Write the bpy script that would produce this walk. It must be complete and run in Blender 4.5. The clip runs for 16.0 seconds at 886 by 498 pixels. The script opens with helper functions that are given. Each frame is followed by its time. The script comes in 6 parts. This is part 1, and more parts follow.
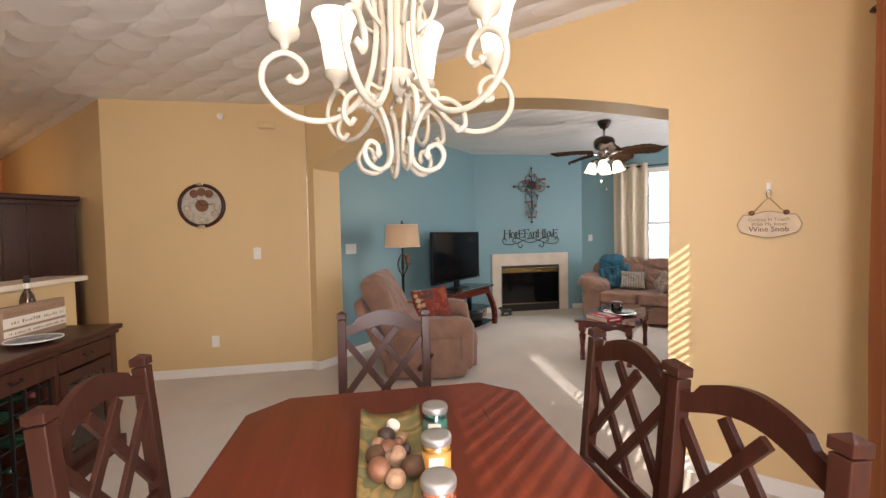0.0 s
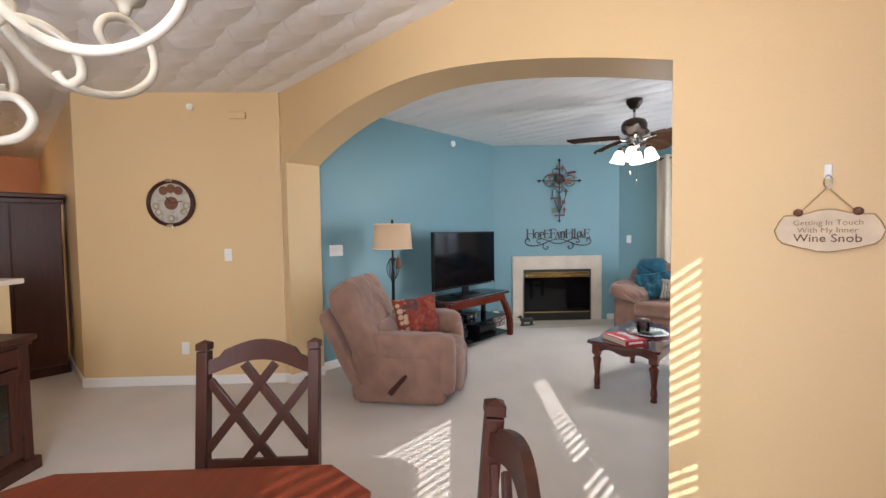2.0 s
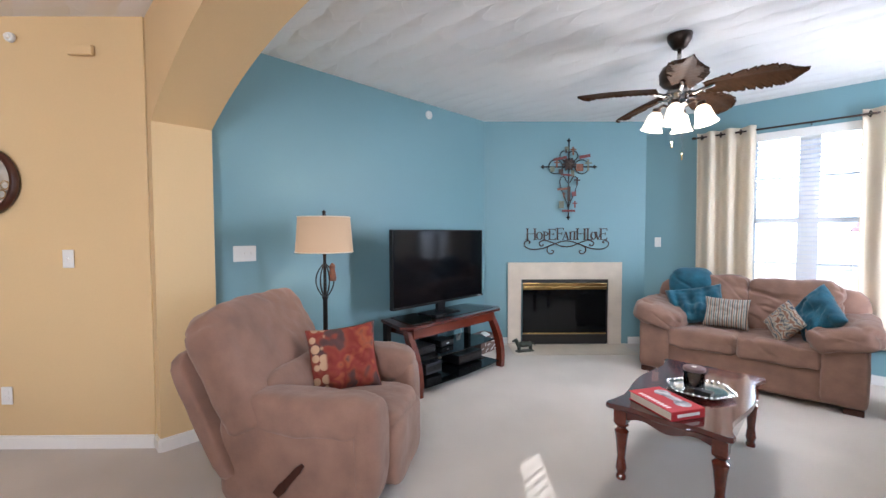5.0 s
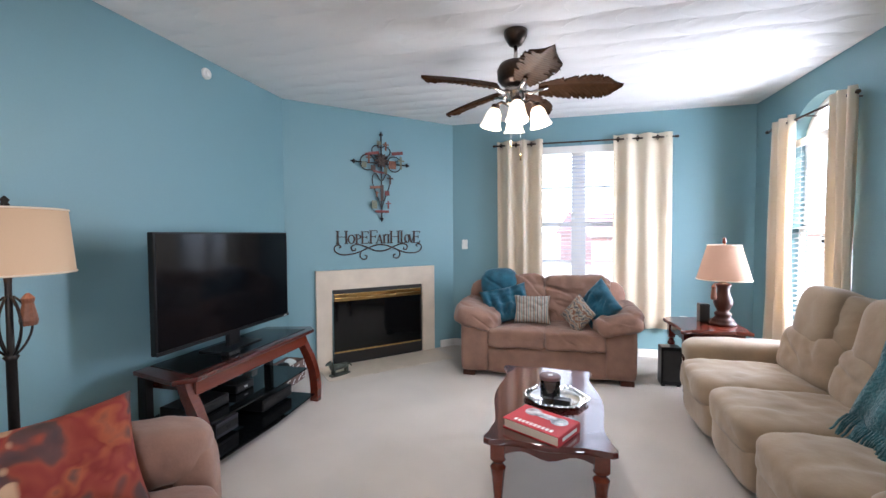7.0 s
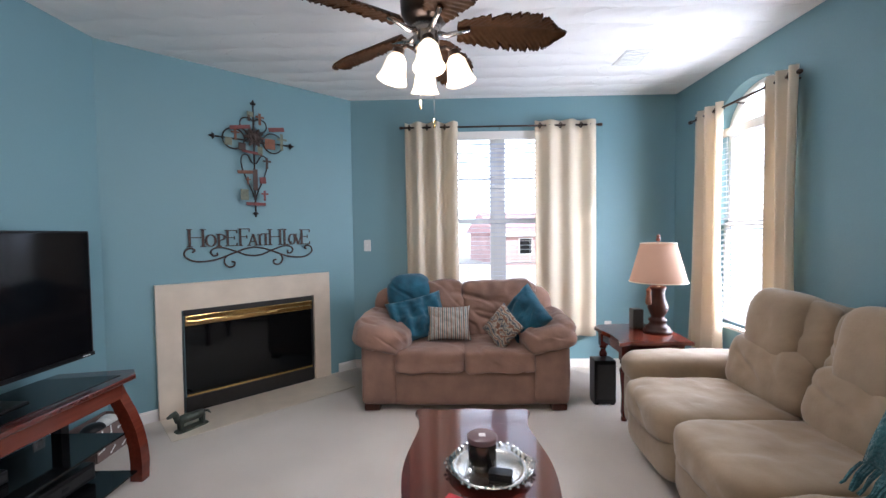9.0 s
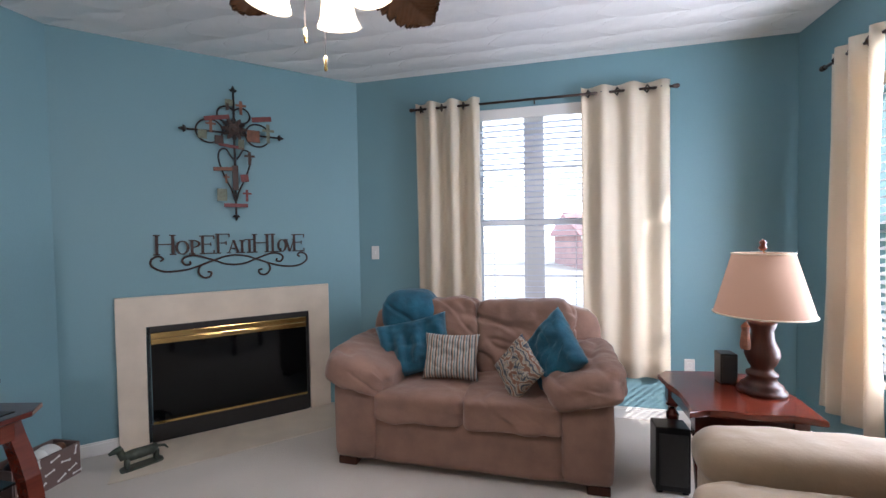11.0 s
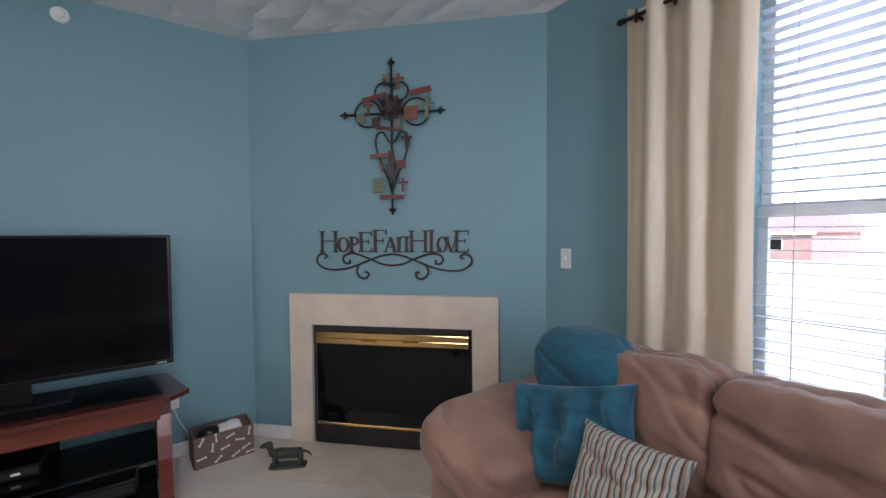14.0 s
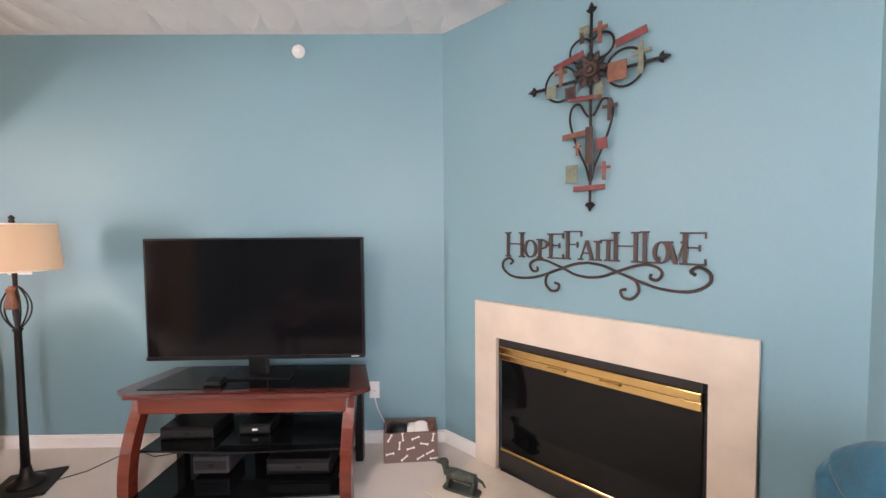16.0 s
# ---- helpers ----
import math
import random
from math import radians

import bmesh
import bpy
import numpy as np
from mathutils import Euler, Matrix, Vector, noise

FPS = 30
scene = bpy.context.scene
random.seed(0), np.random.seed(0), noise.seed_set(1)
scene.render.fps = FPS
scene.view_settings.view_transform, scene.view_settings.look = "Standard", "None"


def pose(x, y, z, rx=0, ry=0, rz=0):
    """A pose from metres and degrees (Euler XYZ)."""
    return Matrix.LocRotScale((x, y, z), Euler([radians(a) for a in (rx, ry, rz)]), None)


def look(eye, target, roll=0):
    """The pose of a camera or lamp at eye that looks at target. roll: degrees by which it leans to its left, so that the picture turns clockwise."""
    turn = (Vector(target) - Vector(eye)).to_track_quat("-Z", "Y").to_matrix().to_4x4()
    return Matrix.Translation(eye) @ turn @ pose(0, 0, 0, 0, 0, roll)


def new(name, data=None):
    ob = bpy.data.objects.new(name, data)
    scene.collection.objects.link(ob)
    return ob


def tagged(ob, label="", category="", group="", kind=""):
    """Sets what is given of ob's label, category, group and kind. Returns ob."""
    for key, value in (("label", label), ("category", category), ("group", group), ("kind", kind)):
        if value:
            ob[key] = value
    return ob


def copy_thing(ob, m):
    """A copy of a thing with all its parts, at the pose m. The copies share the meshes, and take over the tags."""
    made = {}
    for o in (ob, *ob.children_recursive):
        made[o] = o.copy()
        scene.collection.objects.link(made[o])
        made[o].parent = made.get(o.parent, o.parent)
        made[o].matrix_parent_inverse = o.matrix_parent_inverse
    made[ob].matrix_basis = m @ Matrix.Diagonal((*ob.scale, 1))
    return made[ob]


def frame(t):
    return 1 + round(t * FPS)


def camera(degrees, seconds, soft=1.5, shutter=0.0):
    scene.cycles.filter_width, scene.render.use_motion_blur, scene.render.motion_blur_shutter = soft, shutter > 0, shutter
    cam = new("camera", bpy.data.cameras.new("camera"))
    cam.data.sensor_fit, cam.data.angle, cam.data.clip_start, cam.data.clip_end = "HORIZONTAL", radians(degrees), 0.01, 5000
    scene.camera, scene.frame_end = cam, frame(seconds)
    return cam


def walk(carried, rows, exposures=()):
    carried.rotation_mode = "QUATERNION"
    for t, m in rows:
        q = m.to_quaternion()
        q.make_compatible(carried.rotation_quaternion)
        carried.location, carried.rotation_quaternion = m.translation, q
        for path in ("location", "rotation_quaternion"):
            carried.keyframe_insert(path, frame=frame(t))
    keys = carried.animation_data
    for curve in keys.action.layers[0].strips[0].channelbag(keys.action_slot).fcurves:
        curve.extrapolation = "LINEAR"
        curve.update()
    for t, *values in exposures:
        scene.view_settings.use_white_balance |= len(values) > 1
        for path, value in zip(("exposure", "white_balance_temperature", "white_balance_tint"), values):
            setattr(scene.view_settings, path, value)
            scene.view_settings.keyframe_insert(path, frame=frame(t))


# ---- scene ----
cam = camera(94.7, 16.0)
METRES, EYE, TILT, LEAN, TURN = 7.0, 1.395, 0.0, 0.0, 35.1
ROWS = [
    (0.0, 0.0, 0.0, 0.0, -0.04, -2.14, 1.12),
    (0.5, 0.0215, 0.0151, 0.0024, 2.18, -2.21, 0.96),
    (1.0, 0.0484, 0.0315, 0.0026, 6.08, -2.22, 1.05),
    (1.5, 0.0736, 0.0572, 0.0009, 6.9, -2.34, 0.84),
    (2.0, 0.089, 0.0896, 0.004, 7.66, -2.43, 0.76),
    (2.5, 0.1077, 0.1177, 0.0052, 10.36, -2.3, 0.85),
    (3.0, 0.1239, 0.1488, 0.006, 16.79, -2.2, 0.69),
    (5.5, 0.1155, 0.3133, -0.0009, 3.35, -2.31, 0.11),
    (6.0, 0.1062, 0.3369, 0.0013, -4.61, -2.26, 0.19),
    (6.5, 0.0931, 0.3587, 0.0016, -13.04, -2.17, 0.19),
    (7.0, 0.0788, 0.3826, 0.0005, -21.24, -2.09, 0.33),
    (7.5, 0.0796, 0.4125, -0.0042, -28.51, -2.12, 0.56),
    (8.0, 0.0878, 0.4397, -0.0019, -33.93, -2.2, 0.64),
    (10.5, 0.2414, 0.5292, -0.0027, -28.98, -1.72, 1.11),
    (11.0, 0.2713, 0.5408, -0.0008, -21.33, -1.57, 0.88),
    (11.5, 0.2951, 0.5613, -0.0017, -14.67, -1.7, 0.68),
    (12.0, 0.3178, 0.5835, -0.0019, -8.1, -1.62, 0.59),
    (12.5, 0.3435, 0.6068, -0.0013, 0.05, -1.66, 0.54),
    (13.0, 0.364, 0.635, -0.0012, 6.01, -1.82, 0.43),
    (13.5, 0.3792, 0.664, 0.0006, 11.41, -1.87, 0.31),
    (14.0, 0.3949, 0.6893, 0.0033, 19.61, -2.15, 0.33),
    (14.5, 0.3977, 0.7102, 0.0041, 27.7, -2.45, 0.14),
    (15.0, 0.3968, 0.7364, 0.0066, 36.79, -2.68, 0.26),
    (15.5, 0.3977, 0.7571, 0.0084, 45.03, -2.73, 0.33),
    (16.0, 0.3974, 0.7769, 0.0088, 54.18, -2.69, 0.49),
]
walk(cam, [(t, pose(0, 0, EYE, TILT, LEAN, TURN) @ pose(METRES * x, METRES * y, METRES * z, 90 + pitch, roll, yaw)) for t, x, y, z, yaw, pitch, roll in ROWS],
     exposures=[(0.0, 0.57, 6700, 16), (1.5, 0.75, 6150, 13), (3.0, 0.85, 5500, 11), (5.5, 1.03, 5650, 14), (8.0, 0.67, 5750, 15), (11.0, 0.28, 5800, 17), (13.0, 0.17, 5850, 17), (14.5, 0.27, 5950, 18), (15.0, 0.98, 6100, 20), (16.0, 1.42, 6650, 26)])

# ---- light ----
SUN = Vector((-0.663 * 0.875, 0.749 * 0.875, -0.483))
sun = new("sun", bpy.data.lights.new("sun", "SUN"))
sun.data.energy, sun.data.angle, sun.data.color = 5.0, radians(0.35), (1.0, 0.93, 0.82)
sun.rotation_mode = "QUATERNION"
sun.rotation_quaternion = SUN.to_track_quat("-Z", "Y")
world = bpy.data.worlds.new("sky")
scene.world = world
world.use_nodes = True
wn = world.node_tree.nodes
sky = wn.new("ShaderNodeTexSky")
sky.sky_type, sky.sun_disc = "NISHITA", False
sky.sun_elevation, sky.sun_rotation = radians(28.9), math.atan2(0.663, -0.749)
world.node_tree.links.new(sky.outputs[0], wn["Background"].inputs[0])
wn["Background"].inputs[1].default_value = 0.15


def lamp(name, kind, m, power, colour, **more):
    ob = new(name, bpy.data.lights.new(name, kind))
    ob.matrix_world = m
    ob.data.energy, ob.data.color = power, colour
    for key, value in more.items():
        if key == "size":
            ob.data.shape, ob.data.size, ob.data.size_y = "RECTANGLE", value[0], value[1]
        if key == "soft":
            ob.data.shadow_soft_size = value
    return ob


# area lamps in place of skylight; the second hangs indoors, turned slightly north
lamp("window_light", "AREA", look((1.075, 6.45, 1.4), (-5, 6.45, 1.4)), 40, (0.92, 0.96, 1.0), size=(0.46, 1.62))
lamp("window_light", "AREA", look((0.56, -0.2, 1.4), (-4.0, 0.75, 1.25)), 72, (0.97, 0.97, 1.0), size=(0.84, 1.7))

# ---- materials ----
MATS = {}


def material(name, colour, rough=0.6, metal=0.0, grain=0.0, scale=20.0, bump=0.0, spot=0.0, spot_scale=1.5, sheen=0.0, coat=0.0, stretch=None, emit=0.0, emit_colour=None, glass=0.0, second=None, kind="noise", bump_scale=None):
    """A surface: base colour with fine grain and broad blotches, and a relief."""
    if name in MATS:
        return MATS[name]
    m = bpy.data.materials.new(name)
    m.use_nodes = True
    nodes, links = m.node_tree.nodes, m.node_tree.links
    b = nodes["Principled BSDF"]
    b.inputs["Base Color"].default_value = (*colour, 1)
    b.inputs["Roughness"].default_value, b.inputs["Metallic"].default_value = rough, metal
    b.inputs["Coat Weight"].default_value, b.inputs["Sheen Weight"].default_value = coat, sheen
    b.inputs["Coat Roughness"].default_value = 0.12
    b.inputs["Transmission Weight"].default_value = glass
    if emit:
        b.inputs["Emission Strength"].default_value = emit
        b.inputs["Emission Color"].default_value = (*(emit_colour or colour), 1)
    co = nodes.new("ShaderNodeTexCoord").outputs["Object"]
    if stretch:
        mp = nodes.new("ShaderNodeMapping")
        mp.inputs["Scale"].default_value = stretch
        links.new(co, mp.inputs[0])
        co = mp.outputs[0]
    if grain or bump:
        if kind == "wave":
            n1 = nodes.new("ShaderNodeTexWave")
            n1.inputs["Distortion"].default_value, n1.inputs["Detail"].default_value = 6, 3
            n1.inputs["Detail Scale"].default_value = 1.2
        else:
            n1 = nodes.new("ShaderNodeTexNoise")
            n1.inputs["Detail"].default_value = 5
        n1.inputs["Scale"].default_value = scale
        links.new(co, n1.inputs["Vector"])
        fac = n1.outputs[0]
    last = None
    if grain:
        mix = nodes.new("ShaderNodeMix")
        mix.data_type = "RGBA"
        links.new(fac, mix.inputs["Factor"])
        dark = second or tuple(max(c * (1 - grain), 0) for c in colour)
        mix.inputs["A"].default_value = (*dark, 1)
        mix.inputs["B"].default_value = (*(tuple(min(c * (1 + grain), 1) for c in colour) if not second else colour), 1)
        last = mix.outputs["Result"]
    if spot:
        n2 = nodes.new("ShaderNodeTexNoise")
        n2.inputs["Scale"].default_value, n2.inputs["Detail"].default_value = spot_scale, 3
        links.new(co, n2.inputs["Vector"])
        mr = nodes.new("ShaderNodeMapRange")
        mr.inputs["From Min"].default_value, mr.inputs["From Max"].default_value = 0.3, 0.7
        mr.inputs["To Min"].default_value, mr.inputs["To Max"].default_value = 1 - spot, 1 + spot
        links.new(n2.outputs[0], mr.inputs[0])
        mul = nodes.new("ShaderNodeMix")
        mul.data_type, mul.blend_type = "RGBA", "MULTIPLY"
        mul.inputs["Factor"].default_value = 1
        if last:
            links.new(last, mul.inputs["A"])
        else:
            mul.inputs["A"].default_value = (*colour, 1)
        links.new(mr.outputs[0], mul.inputs["B"])
        last = mul.outputs["Result"]
        rr = nodes.new("ShaderNodeMapRange")
        rr.inputs["To Min"].default_value, rr.inputs["To Max"].default_value = max(rough - 0.06, 0.02), min(rough + 0.06, 1)
        links.new(n2.outputs[0], rr.inputs[0])
        links.new(rr.outputs[0], b.inputs["Roughness"])
    if last:
        links.new(last, b.inputs["Base Color"])
    if bump:
        bp = nodes.new("ShaderNodeBump")
        bp.inputs["Strength"].default_value, bp.inputs["Distance"].default_value = 1.0, bump
        src = fac
        if bump_scale:
            n3 = nodes.new("ShaderNodeTexNoise")
            n3.inputs["Scale"].default_value, n3.inputs["Detail"].default_value = bump_scale, 4
            links.new(co, n3.inputs["Vector"])
            src = n3.outputs[0]
        links.new(src, bp.inputs["Height"])
        links.new(bp.outputs[0], b.inputs["Normal"])
    MATS[name] = m
    return m


YELLOW = material("yellow_paint", (0.68, 0.495, 0.26), 0.55, grain=0.03, scale=90, bump=0.0006, spot=0.03, spot_scale=0.8)
BLUE = material("teal_paint", (0.184, 0.328, 0.368), 0.5, grain=0.03, scale=90, bump=0.0006, spot=0.03, spot_scale=0.8)
ORANGE = material("orange_paint", (0.62, 0.24, 0.07), 0.5, grain=0.05, scale=30, bump=0.0006, spot=0.08, spot_scale=1.5)
WHITE = material("white_trim", (0.8, 0.78, 0.74), 0.4, grain=0.02, scale=40, bump=0.0003)
CARPET = material("cream_carpet", (0.61, 0.548, 0.482), 0.95, grain=0.12, scale=420, bump=0.004, spot=0.06, spot_scale=2.2, sheen=0.3)


def fan_plaster():
    """White ceiling plaster swept with a brush in long rows: each row rises slowly and breaks off in a scalloped edge."""
    m = bpy.data.materials.new("ceiling_plaster")
    m.use_nodes = True
    nodes, links = m.node_tree.nodes, m.node_tree.links

    def calc(op, a, b=None, c=None):
        n = nodes.new("ShaderNodeMath")
        n.operation = op
        for k, v in enumerate((a, b, c)):
            if v is None:
                continue
            if isinstance(v, (int, float)):
                n.inputs[k].default_value = v
            else:
                links.new(v, n.inputs[k])
        return n.outputs[0]

    b = nodes["Principled BSDF"]
    b.inputs["Base Color"].default_value, b.inputs["Roughness"].default_value = (0.86, 0.84, 0.82, 1), 0.85
    co = nodes.new("ShaderNodeTexCoord").outputs["Object"]
    mp = nodes.new("ShaderNodeMapping")
    mp.inputs["Rotation"].default_value = (0, 0, radians(CEIL_TURN))
    links.new(co, mp.inputs[0])
    sep = nodes.new("ShaderNodeSeparateXYZ")
    links.new(mp.outputs[0], sep.inputs[0])
    wob = nodes.new("ShaderNodeTexNoise")
    wob.inputs["Scale"].default_value, wob.inputs["Detail"].default_value = 3.2, 2
    links.new(co, wob.inputs["Vector"])
    row = calc("MULTIPLY", sep.outputs[0], 1 / 0.36)
    scal = calc("ABSOLUTE", calc("SINE", calc("MULTIPLY_ADD", wob.outputs[0], 2.0, calc("MULTIPLY", sep.outputs[1], math.pi / 0.22))))
    u = calc("ADD", row, calc("MULTIPLY_ADD", wob.outputs[0], 0.7, calc("MULTIPLY", scal, 0.42)))
    ramp = calc("POWER", calc("FRACT", u), 1.4)
    fine = nodes.new("ShaderNodeTexNoise")
    fine.inputs["Scale"].default_value, fine.inputs["Detail"].default_value = 30, 6
    links.new(co, fine.inputs["Vector"])
    tot = calc("MULTIPLY_ADD", fine.outputs[0], 0.05, ramp)
    bp = nodes.new("ShaderNodeBump")
    bp.inputs["Strength"].default_value, bp.inputs["Distance"].default_value = 1.0, 0.034
    links.new(tot, bp.inputs["Height"])
    links.new(bp.outputs[0], b.inputs["Normal"])
    return m


CEIL_TURN = 0.0
CEIL = fan_plaster()

# ---- builders ----


def part(name, bm, mat, parent=None, label="", smooth=False, m=None):
    me = bpy.data.meshes.new(name)
    if m is not None:
        bm.transform(m)
    bmesh.ops.recalc_face_normals(bm, faces=bm.faces)
    if smooth:
        for f in bm.faces:
            f.smooth = True
    bm.to_mesh(me)
    bm.free()
    me.materials.append(mat)
    ob = new(name, me)
    if parent:
        ob.parent = parent
    if label:
        tagged(ob, label)
    return ob


def thing(name, label, category, m=None, group=""):
    ob = new(name)
    ob.empty_display_size = 0.1
    if m is not None:
        ob.matrix_basis = m
    return tagged(ob, label, category, group)


def box(x0, y0, z0, x1, y1, z1, bevel=0.0, segs=2, bm=None):
    b = bmesh.new()
    bmesh.ops.create_cube(b, size=1, matrix=Matrix.Translation(((x0 + x1) / 2, (y0 + y1) / 2, (z0 + z1) / 2)) @ Matrix.Diagonal((abs(x1 - x0), abs(y1 - y0), abs(z1 - z0), 1)))
    if bevel:
        bmesh.ops.bevel(b, geom=b.edges[:], offset=bevel, segments=segs, profile=0.5, affect="EDGES")
    return merge(bm, b)


def merge(bm, b, m=None):
    if m is not None:
        b.transform(m)
    if bm is None:
        return b
    me = bpy.data.meshes.new("tmp")
    b.to_mesh(me)
    b.free()
    bm.from_mesh(me)
    bpy.data.meshes.remove(me)
    return bm


def prism(poly, z0, z1, bm=None, bevel=0.0, segs=2, m=None):
    """A flat outline in x, y raised from z0 to z1."""
    b = bmesh.new()
    lo = [b.verts.new((x, y, z0)) for x, y in poly]
    hi = [b.verts.new((x, y, z1)) for x, y in poly]
    b.faces.new(lo[::-1])
    b.faces.new(hi)
    for k in range(len(poly)):
        n = (k + 1) % len(poly)
        b.faces.new((lo[k], lo[n], hi[n], hi[k]))
    if bevel:
        rim = [e for e in b.edges if abs(e.verts[0].co.z - e.verts[1].co.z) < 1e-6]
        bmesh.ops.bevel(b, geom=rim, offset=bevel, segments=segs, profile=0.5, affect="EDGES")
    return merge(bm, b, m)


def lathe(profile, segs=24, bm=None, m=None, cap=True):
    """A profile of (radius, z) turned round z."""
    b = bmesh.new()
    rings = []
    for r, z in profile:
        rings.append([b.verts.new((r * math.cos(2 * math.pi * k / segs), r * math.sin(2 * math.pi * k / segs), z)) for k in range(segs)])
    for a, c in zip(rings, rings[1:]):
        for k in range(segs):
            n = (k + 1) % segs
            b.faces.new((a[k], a[n], c[n], c[k]))
    if cap:
        b.faces.new(rings[0][::-1])
        b.faces.new(rings[-1])
    return merge(bm, b, m)


def tube(points, radius, segs=8, bm=None, m=None, closed=False):
    """A round bar along points; radius may be one number or one a point."""
    b = bmesh.new()
    pts = [Vector(p) for p in points]
    n = len(pts)
    radii = radius if isinstance(radius, (list, tuple)) else [radius] * n
    up, rings = None, []
    for k in range(n):
        if closed:
            d = pts[(k + 1) % n] - pts[k - 1]
        else:
            d = pts[min(k + 1, n - 1)] - pts[max(k - 1, 0)]
        d.normalize()
        if up is None:
            up = d.orthogonal().normalized()
        up = (up - d * up.dot(d)).normalized()
        side = d.cross(up)
        rings.append([b.verts.new(pts[k] + radii[k] * (math.cos(2 * math.pi * j / segs) * up + math.sin(2 * math.pi * j / segs) * side)) for j in range(segs)])
    pairs = list(zip(rings, rings[1:])) + ([(rings[-1], rings[0])] if closed else [])
    for a, c in pairs:
        for j in range(segs):
            i = (j + 1) % segs
            b.faces.new((a[j], a[i], c[i], c[j]))
    if not closed:
        b.faces.new(rings[0][::-1])
        b.faces.new(rings[-1])
    return merge(bm, b, m)


def pad(x0, y0, z0, x1, y1, z1, power=4.0, cuts=12, bm=None, m=None, rough=0.0, seed=0.0, sag=0.0, crease=0.0):
    """An upholstered block: a rounded box, softly uneven."""
    b = bmesh.new()
    bmesh.ops.create_cube(b, size=2)
    bmesh.ops.subdivide_edges(b, edges=b.edges[:], cuts=cuts, use_grid_fill=True)
    c = Vector(((x0 + x1) / 2, (y0 + y1) / 2, (z0 + z1) / 2))
    h = Vector((abs(x1 - x0) / 2, abs(y1 - y0) / 2, abs(z1 - z0) / 2))
    for v in b.verts:
        p = v.co.copy()
        length = (abs(p.x) ** power + abs(p.y) ** power + abs(p.z) ** power) ** (1 / power)
        p = p / length
        q = Vector((p.x * h.x, p.y * h.y, p.z * h.z)) + c
        if rough:
            out = Vector((p.x / h.x, p.y / h.y, p.z / h.z)).normalized()
            q += out * rough * (noise.noise(q * 5 + Vector((seed, 0, 0))) + 0.5 * noise.noise(q * 13 + Vector((0, seed, 0))))
        if crease:
            out = Vector((p.x / h.x, p.y / h.y, p.z / h.z)).normalized()
            w = Vector((q.x * 1.6 + seed, q.y * 2.0, q.z * 3.6 + 2.0 * q.x))
            fold = abs(noise.noise(w)) + 0.5 * abs(noise.noise(w * 2.3 + Vector((7, seed, 3))))
            q -= out * crease * max(0.0, 1 - fold * 4.5)
        if sag:
            q.z -= sag * (1 - p.x * p.x) * (1 - p.y * p.y) * (p.z > 0)
        v.co = q
    return merge(bm, b, m)


def spiral(centre, r0, r1, a0, a1, n=16):
    """Points of a flat curl in x, z: angles in degrees."""
    out = []
    for k in range(n + 1):
        f = k / n
        r, a = r0 + (r1 - r0) * f, radians(a0 + (a1 - a0) * f)
        out.append((centre[0] + r * math.cos(a), 0, centre[1] + r * math.sin(a)))
    return out


# ---- structure ----
TOP = 2.745


def structure(name, bm, mat, label="", category=""):
    return tagged(part(name, bm, mat), label, category, kind="structure")


def wall_run(name, a, b, thick, holes, mat, label, z1=TOP, bm=None):
    """A wall whose room face runs from a to b (plan), with its body on the far side (to the left of a to b), and holes (s0, s1, z0, z1)."""
    a, b = Vector((*a, 0)), Vector((*b, 0))
    d = (b - a).normalized()
    length = (b - a).length
    m = Matrix.Translation(a) @ Matrix.Rotation(math.atan2(d.y, d.x), 4, "Z")
    w = bmesh.new()
    cuts = sorted({0, length, *[h[0] for h in holes], *[h[1] for h in holes]})
    for s0, s1 in zip(cuts, cuts[1:]):
        spans = [(0, z1)]
        for h in holes:
            if h[0] <= s0 + 1e-6 and h[1] >= s1 - 1e-6:
                spans = [(0, h[2]), (h[3], z1)]
        for lo, hi in spans:
            if hi - lo > 1e-4:
                w = box(s0, 0, lo, s1, thick, hi, bm=w)
    bmesh.ops.remove_doubles(w, verts=w.verts[:], dist=1e-5)
    w.transform(m)
    return structure(name, w, mat, label, "wall")


# floor and ceiling
structure("floor", box(-11, -3.4, -0.1, 1.4, 7.62, 0), CARPET, "cream cut-pile carpet over the whole floor", "floor")
structure("ceiling", box(-11, -3.4, TOP, 1.4, 7.62, TOP + 0.1), CEIL, "white ceiling with brushed fan texture", "ceiling")


def east_wall():
    """The outer wall, cut by a tall window with a round head."""
    y0, y1, sill, spring, top = 6.08, 6.87, 0.62, 2.17, 2.52
    w = box(1.08, 3.03, 0, 1.22, y0, TOP)
    w = box(1.08, y1, 0, 1.22, 7.5, TOP, bm=w)
    w = box(1.08, y0, 0, 1.22, y1, sill, bm=w)
    rows = []
    for k in range(25):
        a = math.pi * k / 24
        y, z = (y0 + y1) / 2 - (y1 - y0) / 2 * math.cos(a), spring + (top - spring) * math.sin(a)
        rows.append([w.verts.new(p) for p in ((1.08, y, z), (1.22, y, z), (1.22, y, TOP), (1.08, y, TOP))])
    for p, q in zip(rows, rows[1:]):
        for k in range(4):
            i = (k + 1) % 4
            w.faces.new((p[k], p[i], q[i], q[k]))
    return structure("wall_east", w, BLUE, "teal painted wall with arched window", "wall")


